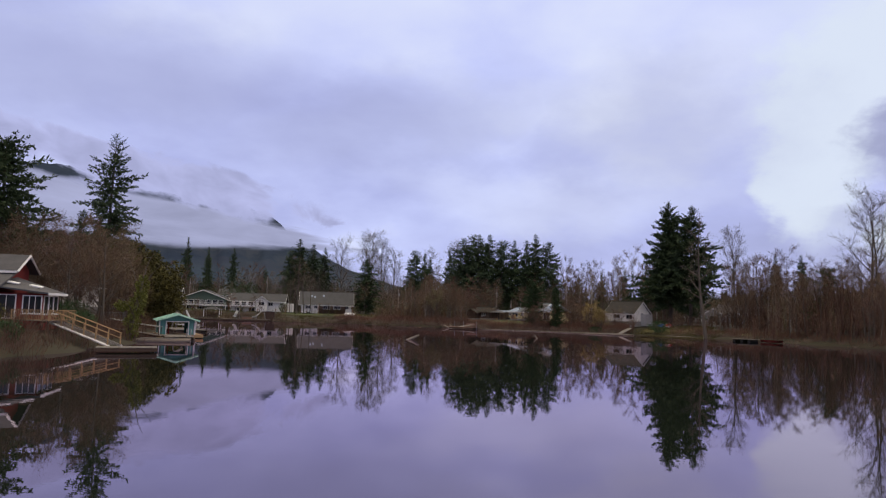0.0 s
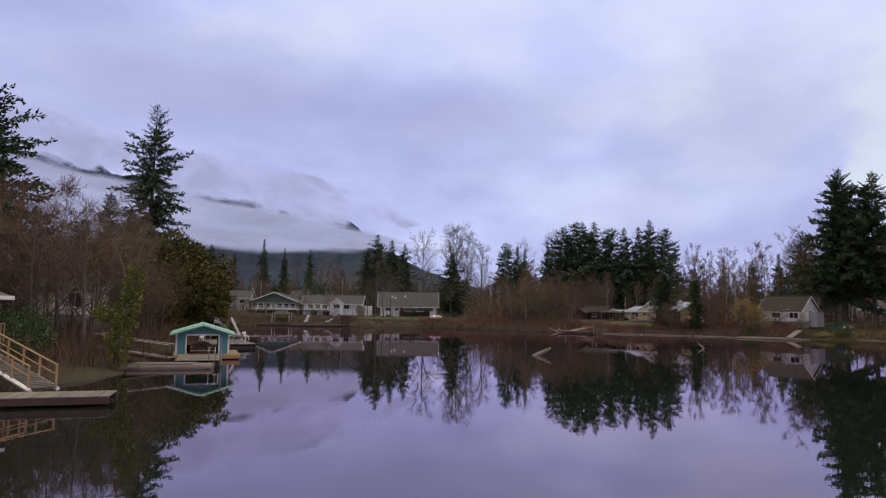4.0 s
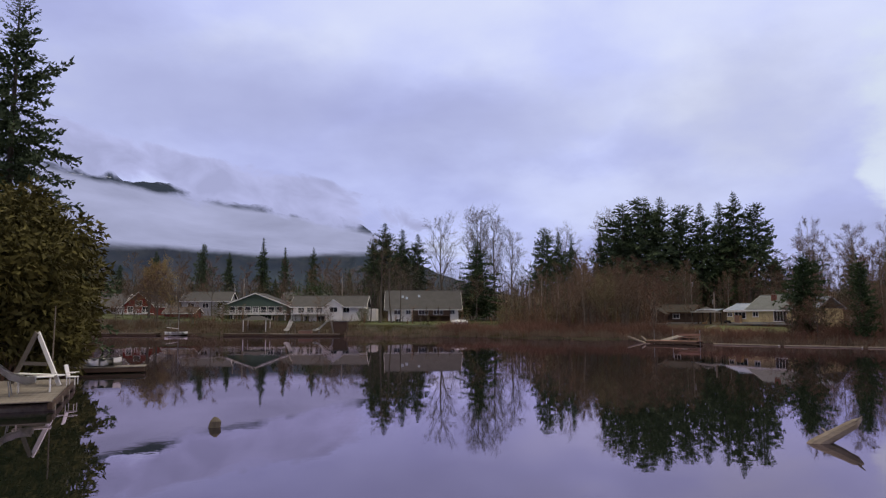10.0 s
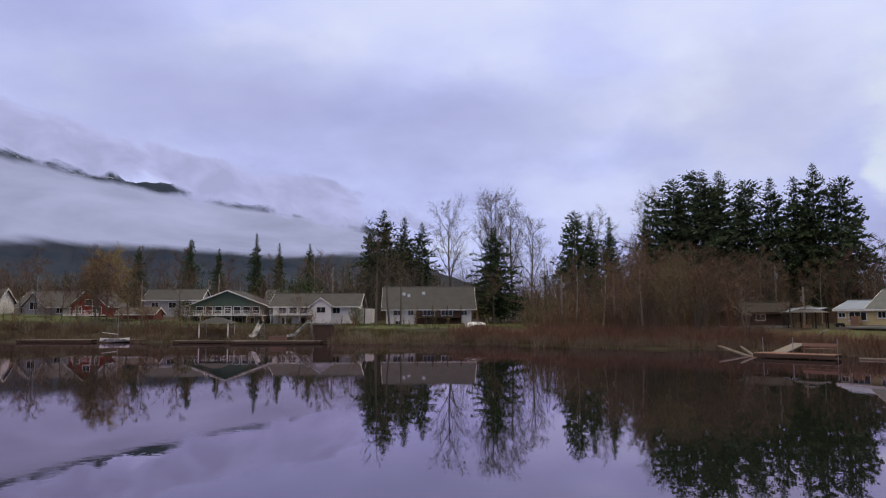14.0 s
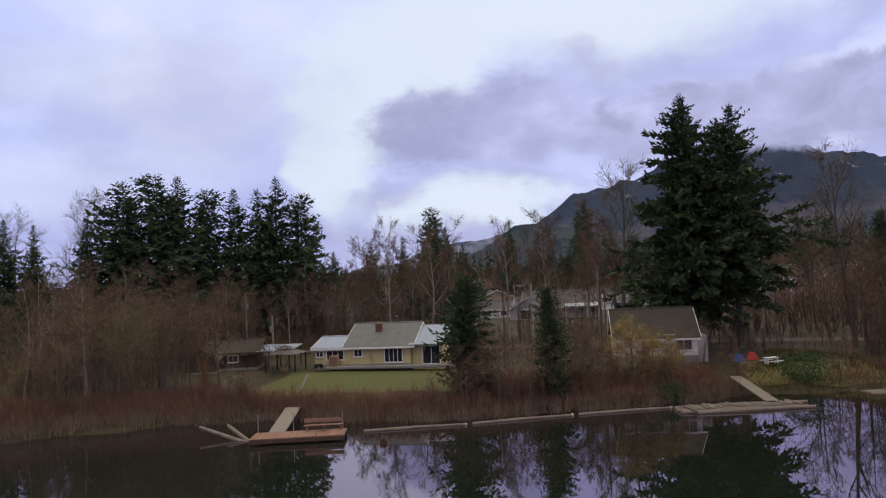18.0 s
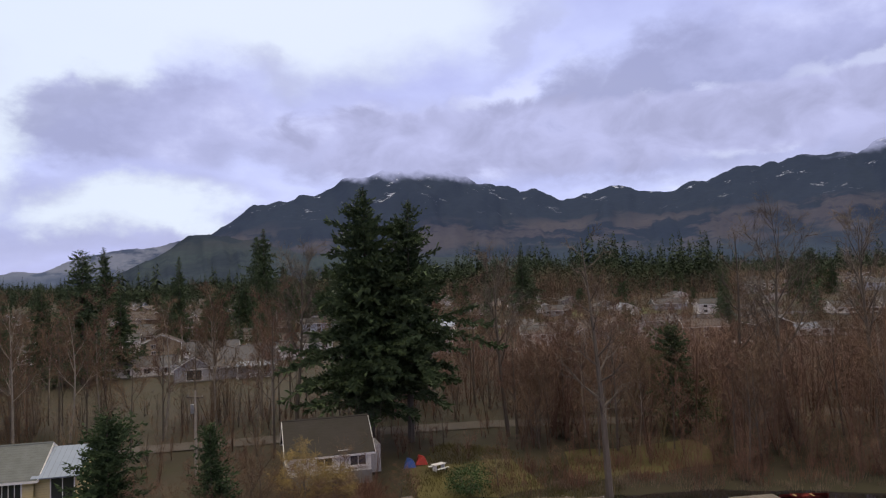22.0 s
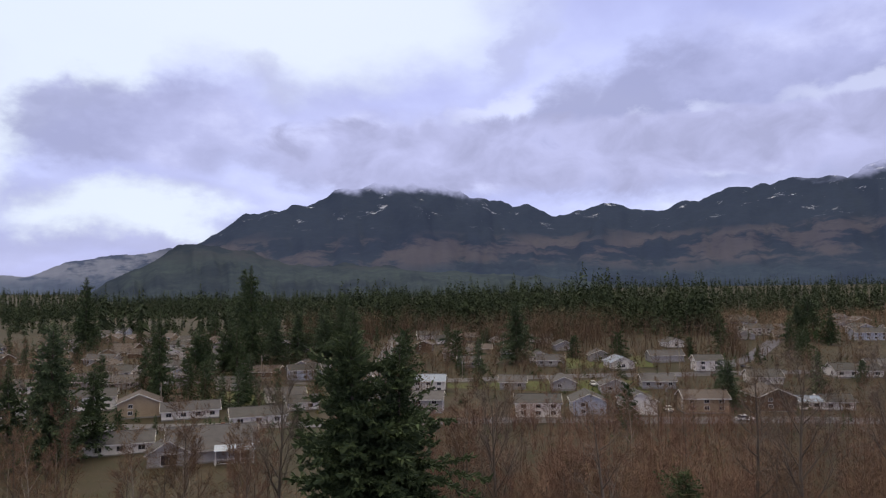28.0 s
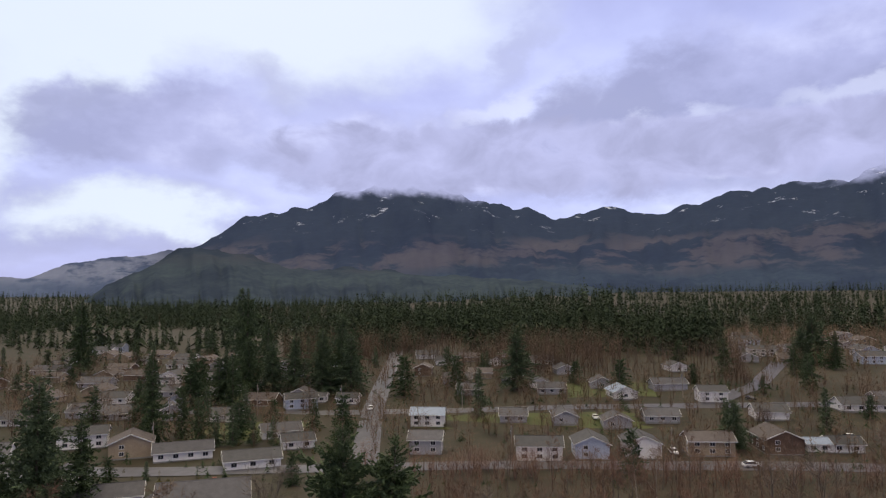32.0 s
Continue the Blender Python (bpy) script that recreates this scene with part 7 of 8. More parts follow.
WILLOW = bare_meshes(9, 5.0, 97, limbs=18, forks=7, twigs=9, sprigs=6, clear=0.15, twig=TWIG_GOLD, up=0.9, hang=0.25)
tree("willow_tree", WILLOW, 57.8, 114.2, 0, 0.64, "golden-twigged weeping willow on the bank", "willow", wide=0.8)
tree("willow_tree", WILLOW, 59.3, 112.3, 130, 0.50, "golden-twigged weeping willow on the bank", "willow", wide=0.7)
MOSSY = bare_meshes(11, 6.0, 99, limbs=12, forks=6, twigs=7, sprigs=5, clear=0.12, twig=TWIG_OLIVE, up=1.1)
tree("mossy_tree", MOSSY, -31.5, 58, 0, 1.0, "bare tree with yellow-green mossy twigs", "tree")
tree("mossy_tree", MOSSY, 24.5, 147, 80, 0.75, "bare tree with yellow-green mossy twigs", "tree", wide=0.85)
tree("mossy_tree", MOSSY, 96, 88, 200, 0.8, "bare tree with yellow-green mossy twigs", "tree")
tree("willow_tree", WILLOW, -71.8, 196, 40, 1.45, "large bare golden willow by the shore houses", "willow", wide=1.3)
for k, (x, y, s) in enumerate(((28, 150, 1.1), (33, 147, 0.95), (22, 152, 0.9), (55, 121, 0.7), (58.5, 119, 0.6), (52, 120, 0.6), (63.5, 113, 0.45), (47, 121.5, 0.6), (39, 147, 0.5), (43.5, 122.5, 0.5), (45.5, 119.8, 0.55), (49.5, 117.2, 0.55), (53, 115.2, 0.6), (56, 113.2, 0.55), (54.5, 117, 0.6), (59, 110.8, 0.42), (48.5, 124, 0.5), (65.5, 108.5, 0.35), (72.5, 101, 0.4))):
    tree("thicket_tree", ROUND[k % 2], x, y, k * 70, s * 0.85, "dense reddish-brown bare thicket on the bank", "thicket", "thickets on the bank", wide=s * 1.05)

IVY = mat("yellow_green_ivy", (0.150, 0.150, 0.030), (0.085, 0.095, 0.024), scale=0.8, vary=0.3, islands=True, bump=0, rough=0.6)
ivy = thing("ivy_clad_tree", -20.8, 31.6, gz(-20.8, 31.6), 0, "leaning dead tree wrapped in yellow-green ivy", "tree")
part("trunk", Shape().tube([(0, 0, -0.4), (0.3, 0.2, 2.4), (0.9, 0.1, 4.8), (1.1, 0.3, 6.6)], [0.30, 0.24, 0.17, 0.08], 8), BARK, ivy)
for k, (px, pz, ex, ez) in enumerate(((0.5, 3.0, -2.2, 4.6), (0.9, 4.8, 2.8, 8.0), (0.9, 4.4, -0.6, 8.6), (0.4, 2.4, -2.6, 3.2), (1.1, 6.2, 1.9, 9.4))):
    part("limb", Shape().tube([(px, 0.1, pz), ((px + ex) / 2, 0.4, (pz + ez) / 2 + 0.5), (ex, 0.2 * k, ez)], [0.06, 0.04, 0.015], 5), BARK, ivy)
part("ivy", leafy_mesh([((0.3, 0.1, 1.6), (0.7, 0.7, 1.4)), ((0.8, 0.1, 3.8), (0.7, 0.6, 1.3)), ((1.1, 0.2, 5.6), (0.6, 0.5, 1.2)), ((-0.8, 0.3, 3.6), (0.8, 0.5, 0.5))], 5200, 0.17, 501, IVY, -0.4), None, ivy)
picnic = thing("picnic_table", 73.2, 107.6, gz(73.2, 107.6), -30, "small white garden table with benches on the grass", "table")
part("tabletop", Shape().box((0, 0, 0.74), (1.5, 0.75, 0.05), ch=0.01), PLASTIC, picnic)
for sx in (-0.55, 0.55):
    part("leg", Shape().box((sx, 0, 0.36), (0.07, 0.6, 0.72), ch=0.01), PLASTIC, picnic)
for sy in (-0.75, 0.75):
    part("seat", Shape().box((0, sy, 0.43), (1.5, 0.26, 0.05), ch=0.01), PLASTIC, picnic)
BLUE_TARP = mat("blue_tarpaulin", (0.035, 0.075, 0.26), (0.025, 0.055, 0.19), scale=3, rough=0.5, bump=0.4)
RED_TARP = mat("red_tarpaulin", (0.30, 0.035, 0.03), (0.22, 0.03, 0.025), scale=3, rough=0.5, bump=0.4)
for x, y, m_, lb in ((73.6, 111.0, BLUE_TARP, "blue tarpaulin over a garden heap"), (74.9, 110.2, RED_TARP, "red tarpaulin over a garden heap")):
    heap = thing("covered_heap", x, y, gz(x, y), 25, lb, "tarpaulin")
    part("cover", Shape().add([(-0.9, -0.6, 0), (0.9, -0.6, 0), (1.0, 0.6, 0), (-0.9, 0.7, 0), (-0.5, -0.3, 0.75), (0.5, -0.25, 0.62), (0.45, 0.3, 0.8), (-0.5, 0.35, 0.55)],
         [(0, 1, 5, 4), (1, 2, 6, 5), (2, 3, 7, 6), (3, 0, 4, 7), (4, 5, 6, 7), (3, 2, 1, 0)]), m_, heap)
edging = random.Random(8)
for k in range(22):
    u = k / 21
    ex, ey = 33.6 + 8.2 * u, 134.2 + 10.2 * u
    stone = thing("edging_stone", ex, ey, gz(ex, ey), edging.uniform(0, 90), "pale rough stone edging the garden path", "stone", "edging stones")
    part("stone", Shape().box((0, 0, 0.1), (0.34, 0.24, 0.26), edging.uniform(0, 40), ch=0.07), STONE, stone)


def blades(name, spots, high, lean, width, material, label, per=26, radius=1.0, seed=1):
    """Upright stems in clumps, too many to count."""
    rng = np.random.default_rng(seed)
    sp = np.repeat(np.array(spots), per, axis=0)
    n = len(sp)
    w = rng.uniform(0, 2 * math.pi, n)
    r = radius * np.sqrt(rng.random(n)) * sp[:, 2]
    x, y = sp[:, 0] + r * np.cos(w), sp[:, 1] + r * np.sin(w)
    base = np.stack([x, y, np.maximum(ground_z(x, y), -0.1) - 0.05], -1)
    h = high * sp[:, 2] * rng.uniform(0.55, 1.15, n)
    d = np.stack([np.cos(w) * lean * rng.random(n) + rng.normal(0, 0.12, n), np.sin(w) * lean * rng.random(n) + rng.normal(0, 0.12, n), np.ones(n)], -1)
    tip = base + d * h[:, None]
    a = rng.uniform(0, math.pi, n)
    s = np.stack([np.cos(a), np.sin(a), 0 * a], -1) * width * rng.uniform(0.6, 1.3, n)[:, None]
    V = [np.stack([base - s, base + s, tip], 1)]
    for _ in range(2):
        k = rng.uniform(0.35, 0.8, n)[:, None]
        g = base * (1 - k) + tip * k
        d2 = d + rng.normal(0, 0.35, (n, 3))
        V.append(np.stack([g - s * 0.6, g + s * 0.6, g + d2 * (h * rng.uniform(0.25, 0.5, n))[:, None]], 1))
    v = np.concatenate(V).reshape(-1, 3)
    ob = new(name, soup(name, v, np.arange(len(v)).reshape(-1, 3), material))
    return tagged(ob, label, "shrubs", kind="stuff")


def along(line, off0, off1, count, seed, lo=0.6, hi=1.2):
    """Spots on the land beside a stretch of shore."""
    rng = random.Random(seed)
    out = []
    pts = np.array(line, float)
    for _ in range(count):
        k = rng.uniform(0, len(pts) - 1.001)
        i = int(k)
        p = pts[i] + (pts[i + 1] - pts[i]) * (k - i)
        t = pts[i + 1] - pts[i]
        t /= np.hypot(*t)
        for side in (1, -1):
            q = p + np.array([-t[1], t[0]]) * side * rng.uniform(off0, off1)
            if off0 <= shore_distance(q[0], q[1]) <= off1 + 1:
                out.append((q[0], q[1], rng.uniform(lo, hi)))
                break
    return out


NE = NORTH[4:] + EAST[:5]
blades("dogwood_shrubs", [s for s in along(NE, 1.0, 7.5, 620, 1) if s[0] > -3 and not (32 < s[0] < 47 and shore_distance(s[0], s[1]) > 4.5)], 1.55, 0.95, 0.018, DOGWOOD, "red-brown dogwood thicket along the bank", 70, 1.3, 11)
blades("dogwood_shrubs", along(EAST[5:12], 1.5, 7, 160, 2), 1.3, 0.5, 0.022, DOGWOOD, "red-brown dogwood thicket on the east bank", 34, 1.3, 12)
blades("dogwood_shrubs", along(NORTH[:6], 0.8, 9, 330, 7), 1.5, 0.9, 0.024, TWIG, "brown shrubs along the north shore", 40, 1.3, 21)
rng_g = random.Random(90)
blades("grass_tufts", [(rng_g.uniform(66, 82), rng_g.uniform(90, 110), rng_g.uniform(0.6, 1.2)) for _ in range(420)], 0.32, 0.8, 0.035, MOSS_GRASS, "yellow-green tufts of rough grass beside the cottage", 44, 1.0, 22)
blades("grass_tufts", [(rng_g.uniform(-105, 12), rng_g.uniform(172, 200), rng_g.uniform(0.6, 1.2)) for _ in range(500)], 0.35, 0.8, 0.05, LAWN, "green tufts of grass on the north lawns", 30, 1.6, 23)
blades("grass_tufts", along(NORTH[3:9], 0.5, 9, 360, 9), 0.5, 0.8, 0.04, MOSS_GRASS, "olive tufts of rough grass on the north bank", 34, 1.4, 24)
blades("reeds", along(NE, 0.0, 2.0, 460, 3), 1.0, 0.45, 0.025, REED, "dead straw-coloured reeds at the waterline", 34, 0.9, 13)
blades("reeds", along(NORTH[:5], 0.0, 2.0, 170, 4), 0.8, 0.35, 0.025, REED, "dead reeds on the north shore", 30, 1.0, 14)
blades("reeds", along(EAST[5:12], 0.2, 3.0, 160, 5), 0.6, 0.4, 0.022, REED, "dead reeds on the east shore", 26, 0.9, 15)
blades("brambles", along(WEST[1:], 0.8, 9, 330, 6), 1.9, 0.9, 0.020, TWIG_RED, "tangled brown brambles on the west bank", 44, 1.6, 16)
blades("brush", [(random.Random(i + 50).uniform(10, 72), random.Random(i + 1999).uniform(158, 200), 1.0) for i in range(420)], 2.6, 0.5, 0.022, TWIG, "low brown brush under the trees", 26, 2.0, 18)


def bush(x, y, r, high, material, label, seed, count=2600, size=0.16, category="bush", name="bush"):
    rng = random.Random(seed)
    lumps = [((rng.uniform(-0.4, 0.4) * r, rng.uniform(-0.4, 0.4) * r, high * rng.uniform(0.4, 0.6)), (r * rng.uniform(0.6, 0.9), r * rng.uniform(0.6, 0.9), high * 0.5)) for _ in range(4)]
    ob = thing(name, x, y, gz(x, y), 0, label, category)
    st_ = Shape()
    for k in range(5):
        w = k * 1.3
        st_.tube([(0, 0, -0.2), (math.cos(w) * r * 0.5, math.sin(w) * r * 0.5, high * 0.7)], [0.05, 0.02], 5)
    part("trunk", st_, BARK, ob)
    part("crown", leafy_mesh(lumps, count, size, seed, material), None, ob)


bush(69.6, 103.2, 2.2, 2.6, LAUREL, "round green laurel bush on the bank", 301)
bush(57.3, 110.2, 1.3, 1.3, LAUREL, "low green bush over the water", 302, 1500)
for k, (x, y, r, h_) in enumerate(((-27.5, 31.5, 2.4, 2.8), (-27.5, 15.5, 2.2, 2.6), (-24.4, 28.0, 1.8, 2.2), (-29, 11, 2.6, 3.4), (-24, 13.5, 1.6, 1.6))):
    bush(x, y, r, h_, (LAUREL, CEDAR)[k % 2], "clipped green garden shrub before the red house", 310 + k, 3200, 0.15)
bush(-57, 198, 2.4, 4.2, CEDAR, "dark green garden bush beside the sage house", 320)
bush(-23.5, 203, 1.4, 3.2, FIR, "small clipped dark conifer by the white house", 321)
bush(-44, 240, 6, 11, FIR, "dense dark rounded evergreen behind the white house", 322, 5000, 0.4)


def far_wood(name, count, box, lo, hi, material, label, seed, bare=False, keep=None, per=38, fat=0.07):
    """A whole wood seen from far: each tree a ragged cone of narrow triangles round a thin stem, or a haze of bare twigs."""
    rng = np.random.default_rng(seed)
    x, y = rng.uniform(box[0], box[1], count), rng.uniform(box[2], box[3], count)
    if keep is not None:
        ok = keep(x, y)
        x, y = x[ok], y[ok]
    n = len(x)
    per = int(per * (1.35 if bare else 1.15))
    z = ground_z(x, y)
    h = lo + (hi - lo) * rng.random(n) ** 1.5 * (0.65 + 0.35 * np.sin(x * 0.031 + 2) * np.cos(y * 0.027)) if not bare else rng.uniform(lo, hi, n)
    if not bare:
        h = h * (0.86 + 0.17 * np.sin(x * 0.047 + y * 0.061) + 0.12 * np.sin(x * 0.021 - y * 0.113 + 1)) * rng.uniform(0.85, 1.12, n)
    k = (np.arange(per) + 0.5) / per
    X = np.repeat(x, per)
    Y = np.repeat(y, per)
    H = np.repeat(h, per)
    K = np.tile(k, n)
    A = np.tile(np.arange(per) * 2.4, n) + rng.uniform(0, 1, n * per)
    if bare:
        # several stems rise and spread from one foot; twigs fan out from them
        m = n * per
        stem = np.tile(np.arange(per) % 7, n)
        A = stem * 0.9 + np.repeat(rng.uniform(0, 6.3, n), per) + rng.normal(0, 0.12, m)
        tilt = np.repeat(rng.uniform(0.25, 0.55, n), per) * (0.2 + 0.14 * stem) * rng.uniform(0.6, 1.3, m)
        s_ = rng.uniform(0.10, 1.0, m)
        foot = np.stack([X, Y, np.repeat(z, per)], -1)
        rise_ = np.stack([np.cos(A) * tilt, np.sin(A) * tilt, np.ones(m)], -1) * (H * 0.84)[:, None]
        b = foot + rise_ * s_[:, None]
        spray = rng.normal(0, 1, (m, 3)) * np.array([0.95, 0.95, 0.5]) + np.array([0, 0, 0.35]) + np.stack([np.cos(A), np.sin(A), 0 * A], -1) * 0.3
        t = b + spray * (H * rng.uniform(0.07, 0.19, m) * (1.3 - 0.5 * s_))[:, None]
        w = fat * 0.72
    else:
        slim = np.repeat(rng.uniform(0.13, 0.32, n), per) * (fat if fat >= 1 else 1.0)
        r = (slim * H * (1 - K) ** 0.7 + 0.25) * rng.uniform(0.5, 1.3, n * per)
        b = np.stack([X, Y, np.repeat(z, per) + H * (0.06 + 0.94 * K) + 0.05 * H], -1)
        t = np.stack([X + r * np.cos(A), Y + r * np.sin(A), b[:, 2] - 0.5 * r - 0.02 * H], -1)
        w = np.repeat(h, per)[:, None] * (0.048 if per > 60 else 0.040) * (1.2 - K[:, None])
    s = np.stack([-np.sin(A), np.cos(A), 0 * A], -1) * w
    if not bare:
        s = rng.normal(0, 0.75, s.shape) * w
    if not bare and per > 60:
        # sprays sit along the boughs, not only at the stem
        out = t - b
        b = b + out * rng.uniform(0.1, 0.72, (len(b), 1))
        t = b + out * 0.42 + rng.normal(0, 0.012, b.shape) * H[:, None]
    V = [np.stack([b - s, b + s, t], 1).reshape(-1, 3)]
    q = np.stack([x, y, z - 0.5], -1)
    if bare:
        for k7 in range(0, 7, 2):
            pick = np.arange(n) * per + k7
            side = np.stack([-np.sin(A[pick]), np.cos(A[pick]), 0 * pick], -1) * (0.006 * h + 0.01)[:, None]
            V.append(np.stack([foot[pick] - side, foot[pick] + side, foot[pick] + rise_[pick]], 1).reshape(-1, 3))
    e = np.array([0.08, 0, 0])
    V.append(np.stack([q - e, q + e, q + np.stack([0 * h, 0 * h, h * (1.0 if not bare else 0.8)], -1)], 1).reshape(-1, 3))
    v = np.concatenate(V)
    ob = new(name, soup(name, v, np.arange(len(v)).reshape(-1, 3), material))
    return tagged(ob, label, "woods", kind="stuff")


far_wood("far_conifer_wood", 1500, (380, 640, 20, 330), 18, 44, WOODS, "dense dark green conifer wood behind the town", 401, per=95, keep=lambda x, y: (x > 400 + 0.15 * (330 - y)) & ~((y > 215) & (y < 250) & (x < 480)) & (x - 0.8 * y < 480) & ((y > 66) | (x > 585)))
far_wood("far_conifer_wood", 3600, (380, 1000, 250, 1000), 11, 34, WOODS, "dense conifer forest beyond the houses", 402, keep=lambda x, y: (x + y > 790) & (np.sin(x * 0.02 + 1) + np.cos(y * 0.017) > -0.9))
far_wood("far_conifer_wood", 4600, (620, 1900, -700, 1300), 15, 38, WOODS, "wide conifer forest reaching to the hills", 403, per=36, keep=lambda x, y: np.sin(x * 0.011 + 0.5) + np.cos(y * 0.013 + 1) > -0.75)
far_wood("far_bare_wood", 1000, (340, 470, -60, 300), 10, 18, WOODS_BARE, "belt of bare brown trees before the conifers", 404, bare=True, keep=lambda x, y: (x - 0.4 * y > 270) & (y > 62))
far_wood("far_bare_wood", 560, (335, 440, 62, 330), 12, 24, TWIG, "tall bare brown trees before the conifers", 445, bare=True, per=90, fat=0.07, keep=lambda x, y: np.sin(y * 0.05) > -0.2)
far_wood("far_bare_wood", 1500, (590, 1500, -500, 900), 10, 18, WOODS_BARE, "bare brown woods on the rising ground", 405, bare=True, per=30, fat=0.12)
far_wood("far_conifer_wood", 900, (-700, 60, 290, 900), 10, 24, WOODS, "conifer woods below the north mountain", 406)
far_wood("far_bare_wood", 950, (-340, 60, 228, 420), 8, 17, WOODS_BARE, "bare woods behind the north shore houses", 407, bare=True)
far_wood("far_conifer_wood", 420, (-330, -60, -60, 160), 12, 24, WOODS, "conifer wood on the west side", 408, keep=lambda x, y: (x < -62) & ((y < 110) | (x < -160)))
far_wood("far_conifer_wood", 260, (60, 420, 260, 700), 12, 22, WOODS, "conifer wood north of the town", 409, keep=lambda x, y: y > 300 + 0.15 * x)
far_wood("far_bare_wood", 260, (60, 220, 215, 400), 10, 15, WOODS_BARE, "bare woods north of the lane", 410, bare=True, keep=lambda x, y: y > 215 + 0.45 * x)
stand_of([(293.6, 383, 48, 0, 0.9), (332, 311, 52, 1, 0.8), (303.7, 154.2, 33, 1, 1.25), (282, 273, 51, 0, 0.75), (225, 74, 17, 1, 1.3), (391.6, 19.5, 29, 0, 1.0), (422.8, 24.3, 35, 1, 1.5), (414, 31, 30, 1, 1.4),
          (181.2, 234.8, 33, 2, 0.75), (278, 219, 31, 1, 1.2), (275, 231, 29, 1, 1.3), (283, 226, 32, 0, 1.1), (270, 241, 30, 1, 1.2), (259, 256, 29.6, 0, 1.1), (264, 248, 28, 1, 1.2), (286, 236, 33, 1, 1.1),
          (254, 263, 27, 2, 1.0), (205, 262, 20, 0, 1.1), (352, 262, 38, 1, 1.0), (318, 286, 36, 0, 1.0)], "firs between the houses", "dark fir standing among the town houses")
for x, y, top in ((186, 222, 16.5), (190, 213, 15), (187.5, 217, 13), (193, 208, 12), (146, 216, 8.5), (158, 173, 10), (151, 209, 7), (196, 203, 11)):
    tree("evergreen_tree", LIGHT_FIR[int(x) % 3], x, y, x * 40, (top - gz(x, y)) / 14, "dark garden evergreen by the near street", "evergreen", "evergreens by the near street")

far_wood("brush", 1500, (80, 205, -30, 150), 1.6, 3.6, TWIG_RED, "low reddish brush under the alders", 431, bare=True, per=56, fat=0.034, keep=lambda x, y: (shore_distance(x, y) > 5) & (y < 104 + 0.32 * (x - 30)))
far_wood("brush", 800, (58, 190, 120, 225), 1.6, 3.6, TWIG, "low brown brush before the town", 432, bare=True, per=56, fat=0.034, keep=lambda x, y: (x + 0.6 * y < 200) & (x + y > 190))
far_wood("brush", 320, (50, 96, 92, 152), 1.2, 4.5, TWIG_RED, "brown garden brush round the lake houses", 434, bare=True, per=110, fat=0.024,
         keep=lambda x, y: (shore_distance(x, y) > 6) & (np.hypot(x - 53, y - 143) > 10) & (np.hypot(x - 48, y - 137) > 11) & (np.hypot(x - 68, y - 117) > 7) & (np.hypot(x - 71, y - 105) > 6)
         & (np.abs(x - np.interp(y, [20, 64, 108, 141, 172], [120, 112, 94, 74, 52])) > 3))
far_wood("alder_undergrowth", 1300, (80, 205, -30, 150), 4.5, 11, TWIG_RED, "haze of young reddish alders filling the wood", 411, bare=True, per=130, fat=0.042,
         keep=lambda x, y: (shore_distance(x, y) > 6) & (np.abs(x - np.interp(y, [20, 64, 108, 141, 172], [120, 112, 94, 74, 52])) > 4) & (x + 0.25 * y < 200) & (y < 100 + 0.32 * (x - 30)) & (np.hypot(x - 79, y - 112) > 9))
far_wood("bare_undergrowth", 150, (-6, 78, 165, 215), 7, 14, TWIG_GREY, "grey bare trees behind the yellow house", 433, bare=True, per=150, fat=0.03, keep=lambda x, y: (y > 182 - 0.3 * x) & ~((x < 11) & (y < 209)))
far_wood("bare_undergrowth", 230, (-6, 78, 158, 215), 6, 13, TWIG_RED, "haze of young bare trees behind the yellow house", 412, bare=True, per=150, fat=0.034, keep=lambda x, y: (y > 184 - 0.3 * x) & ~((x < 11) & (y < 209)) & (np.abs(x - np.interp(y, [20, 64, 108, 141, 172, 215], [120, 112, 94, 74, 52, 30])) > 5))
far_wood("bare_undergrowth", 400, (58, 190, 120, 235), 5, 14, TWIG, "haze of young bare trees before the town", 413, bare=True, per=150, fat=0.036, keep=lambda x, y: (x + 0.6 * y < 188) & (np.abs(x - np.interp(y, [20, 64, 108, 141, 172], [120, 112, 94, 74, 52])) > 5) & (x + y > 205))
far_wood("bare_undergrowth", 130, (-60, -27, 30, 78), 3, 7, TWIG, "bare tangle filling the west bank", 414, bare=True, per=150, fat=0.03, keep=lambda x, y: (shore_distance(x, y) > 2) & (np.hypot(x + 31, y - 25) > 11))
far_wood("garden_shrubs", 1500, (120, 345, 10, 430), 1.4, 5.5, YEW, "dark evergreen garden shrubs and hedges between the houses", 441, per=30, fat=2.4,
         keep=lambda x, y: (x + 0.25 * y > 190) & (np.sin(x * 0.12) + np.cos(y * 0.10 + 1) > -0.5))
far_wood("garden_shrubs", 500, (120, 345, 10, 430), 1.2, 3.5, CEDAR, "olive garden shrubs between the houses", 442, per=26, fat=2.6, keep=lambda x, y: x + 0.25 * y > 190)
far_wood("bank_thicket", 120, (76, 104, 25, 96), 3, 7, TWIG_RED, "tall brown thicket on the east bank", 443, bare=True, per=170, fat=0.026, keep=lambda x, y: shore_distance(x, y) > 1.5)
far_wood("bare_undergrowth", 170, (62, 130, 110, 205), 4, 12, TWIG_GREY, "greyish young trees between lane and town", 444, bare=True, per=150, fat=0.032,
         keep=lambda x, y: (x + 0.6 * y < 190) & (np.abs(x - np.interp(y, [20, 64, 108, 141, 172, 215], [120, 112, 94, 74, 52, 30])) > 4) & (x + 0.66 * y > 152))
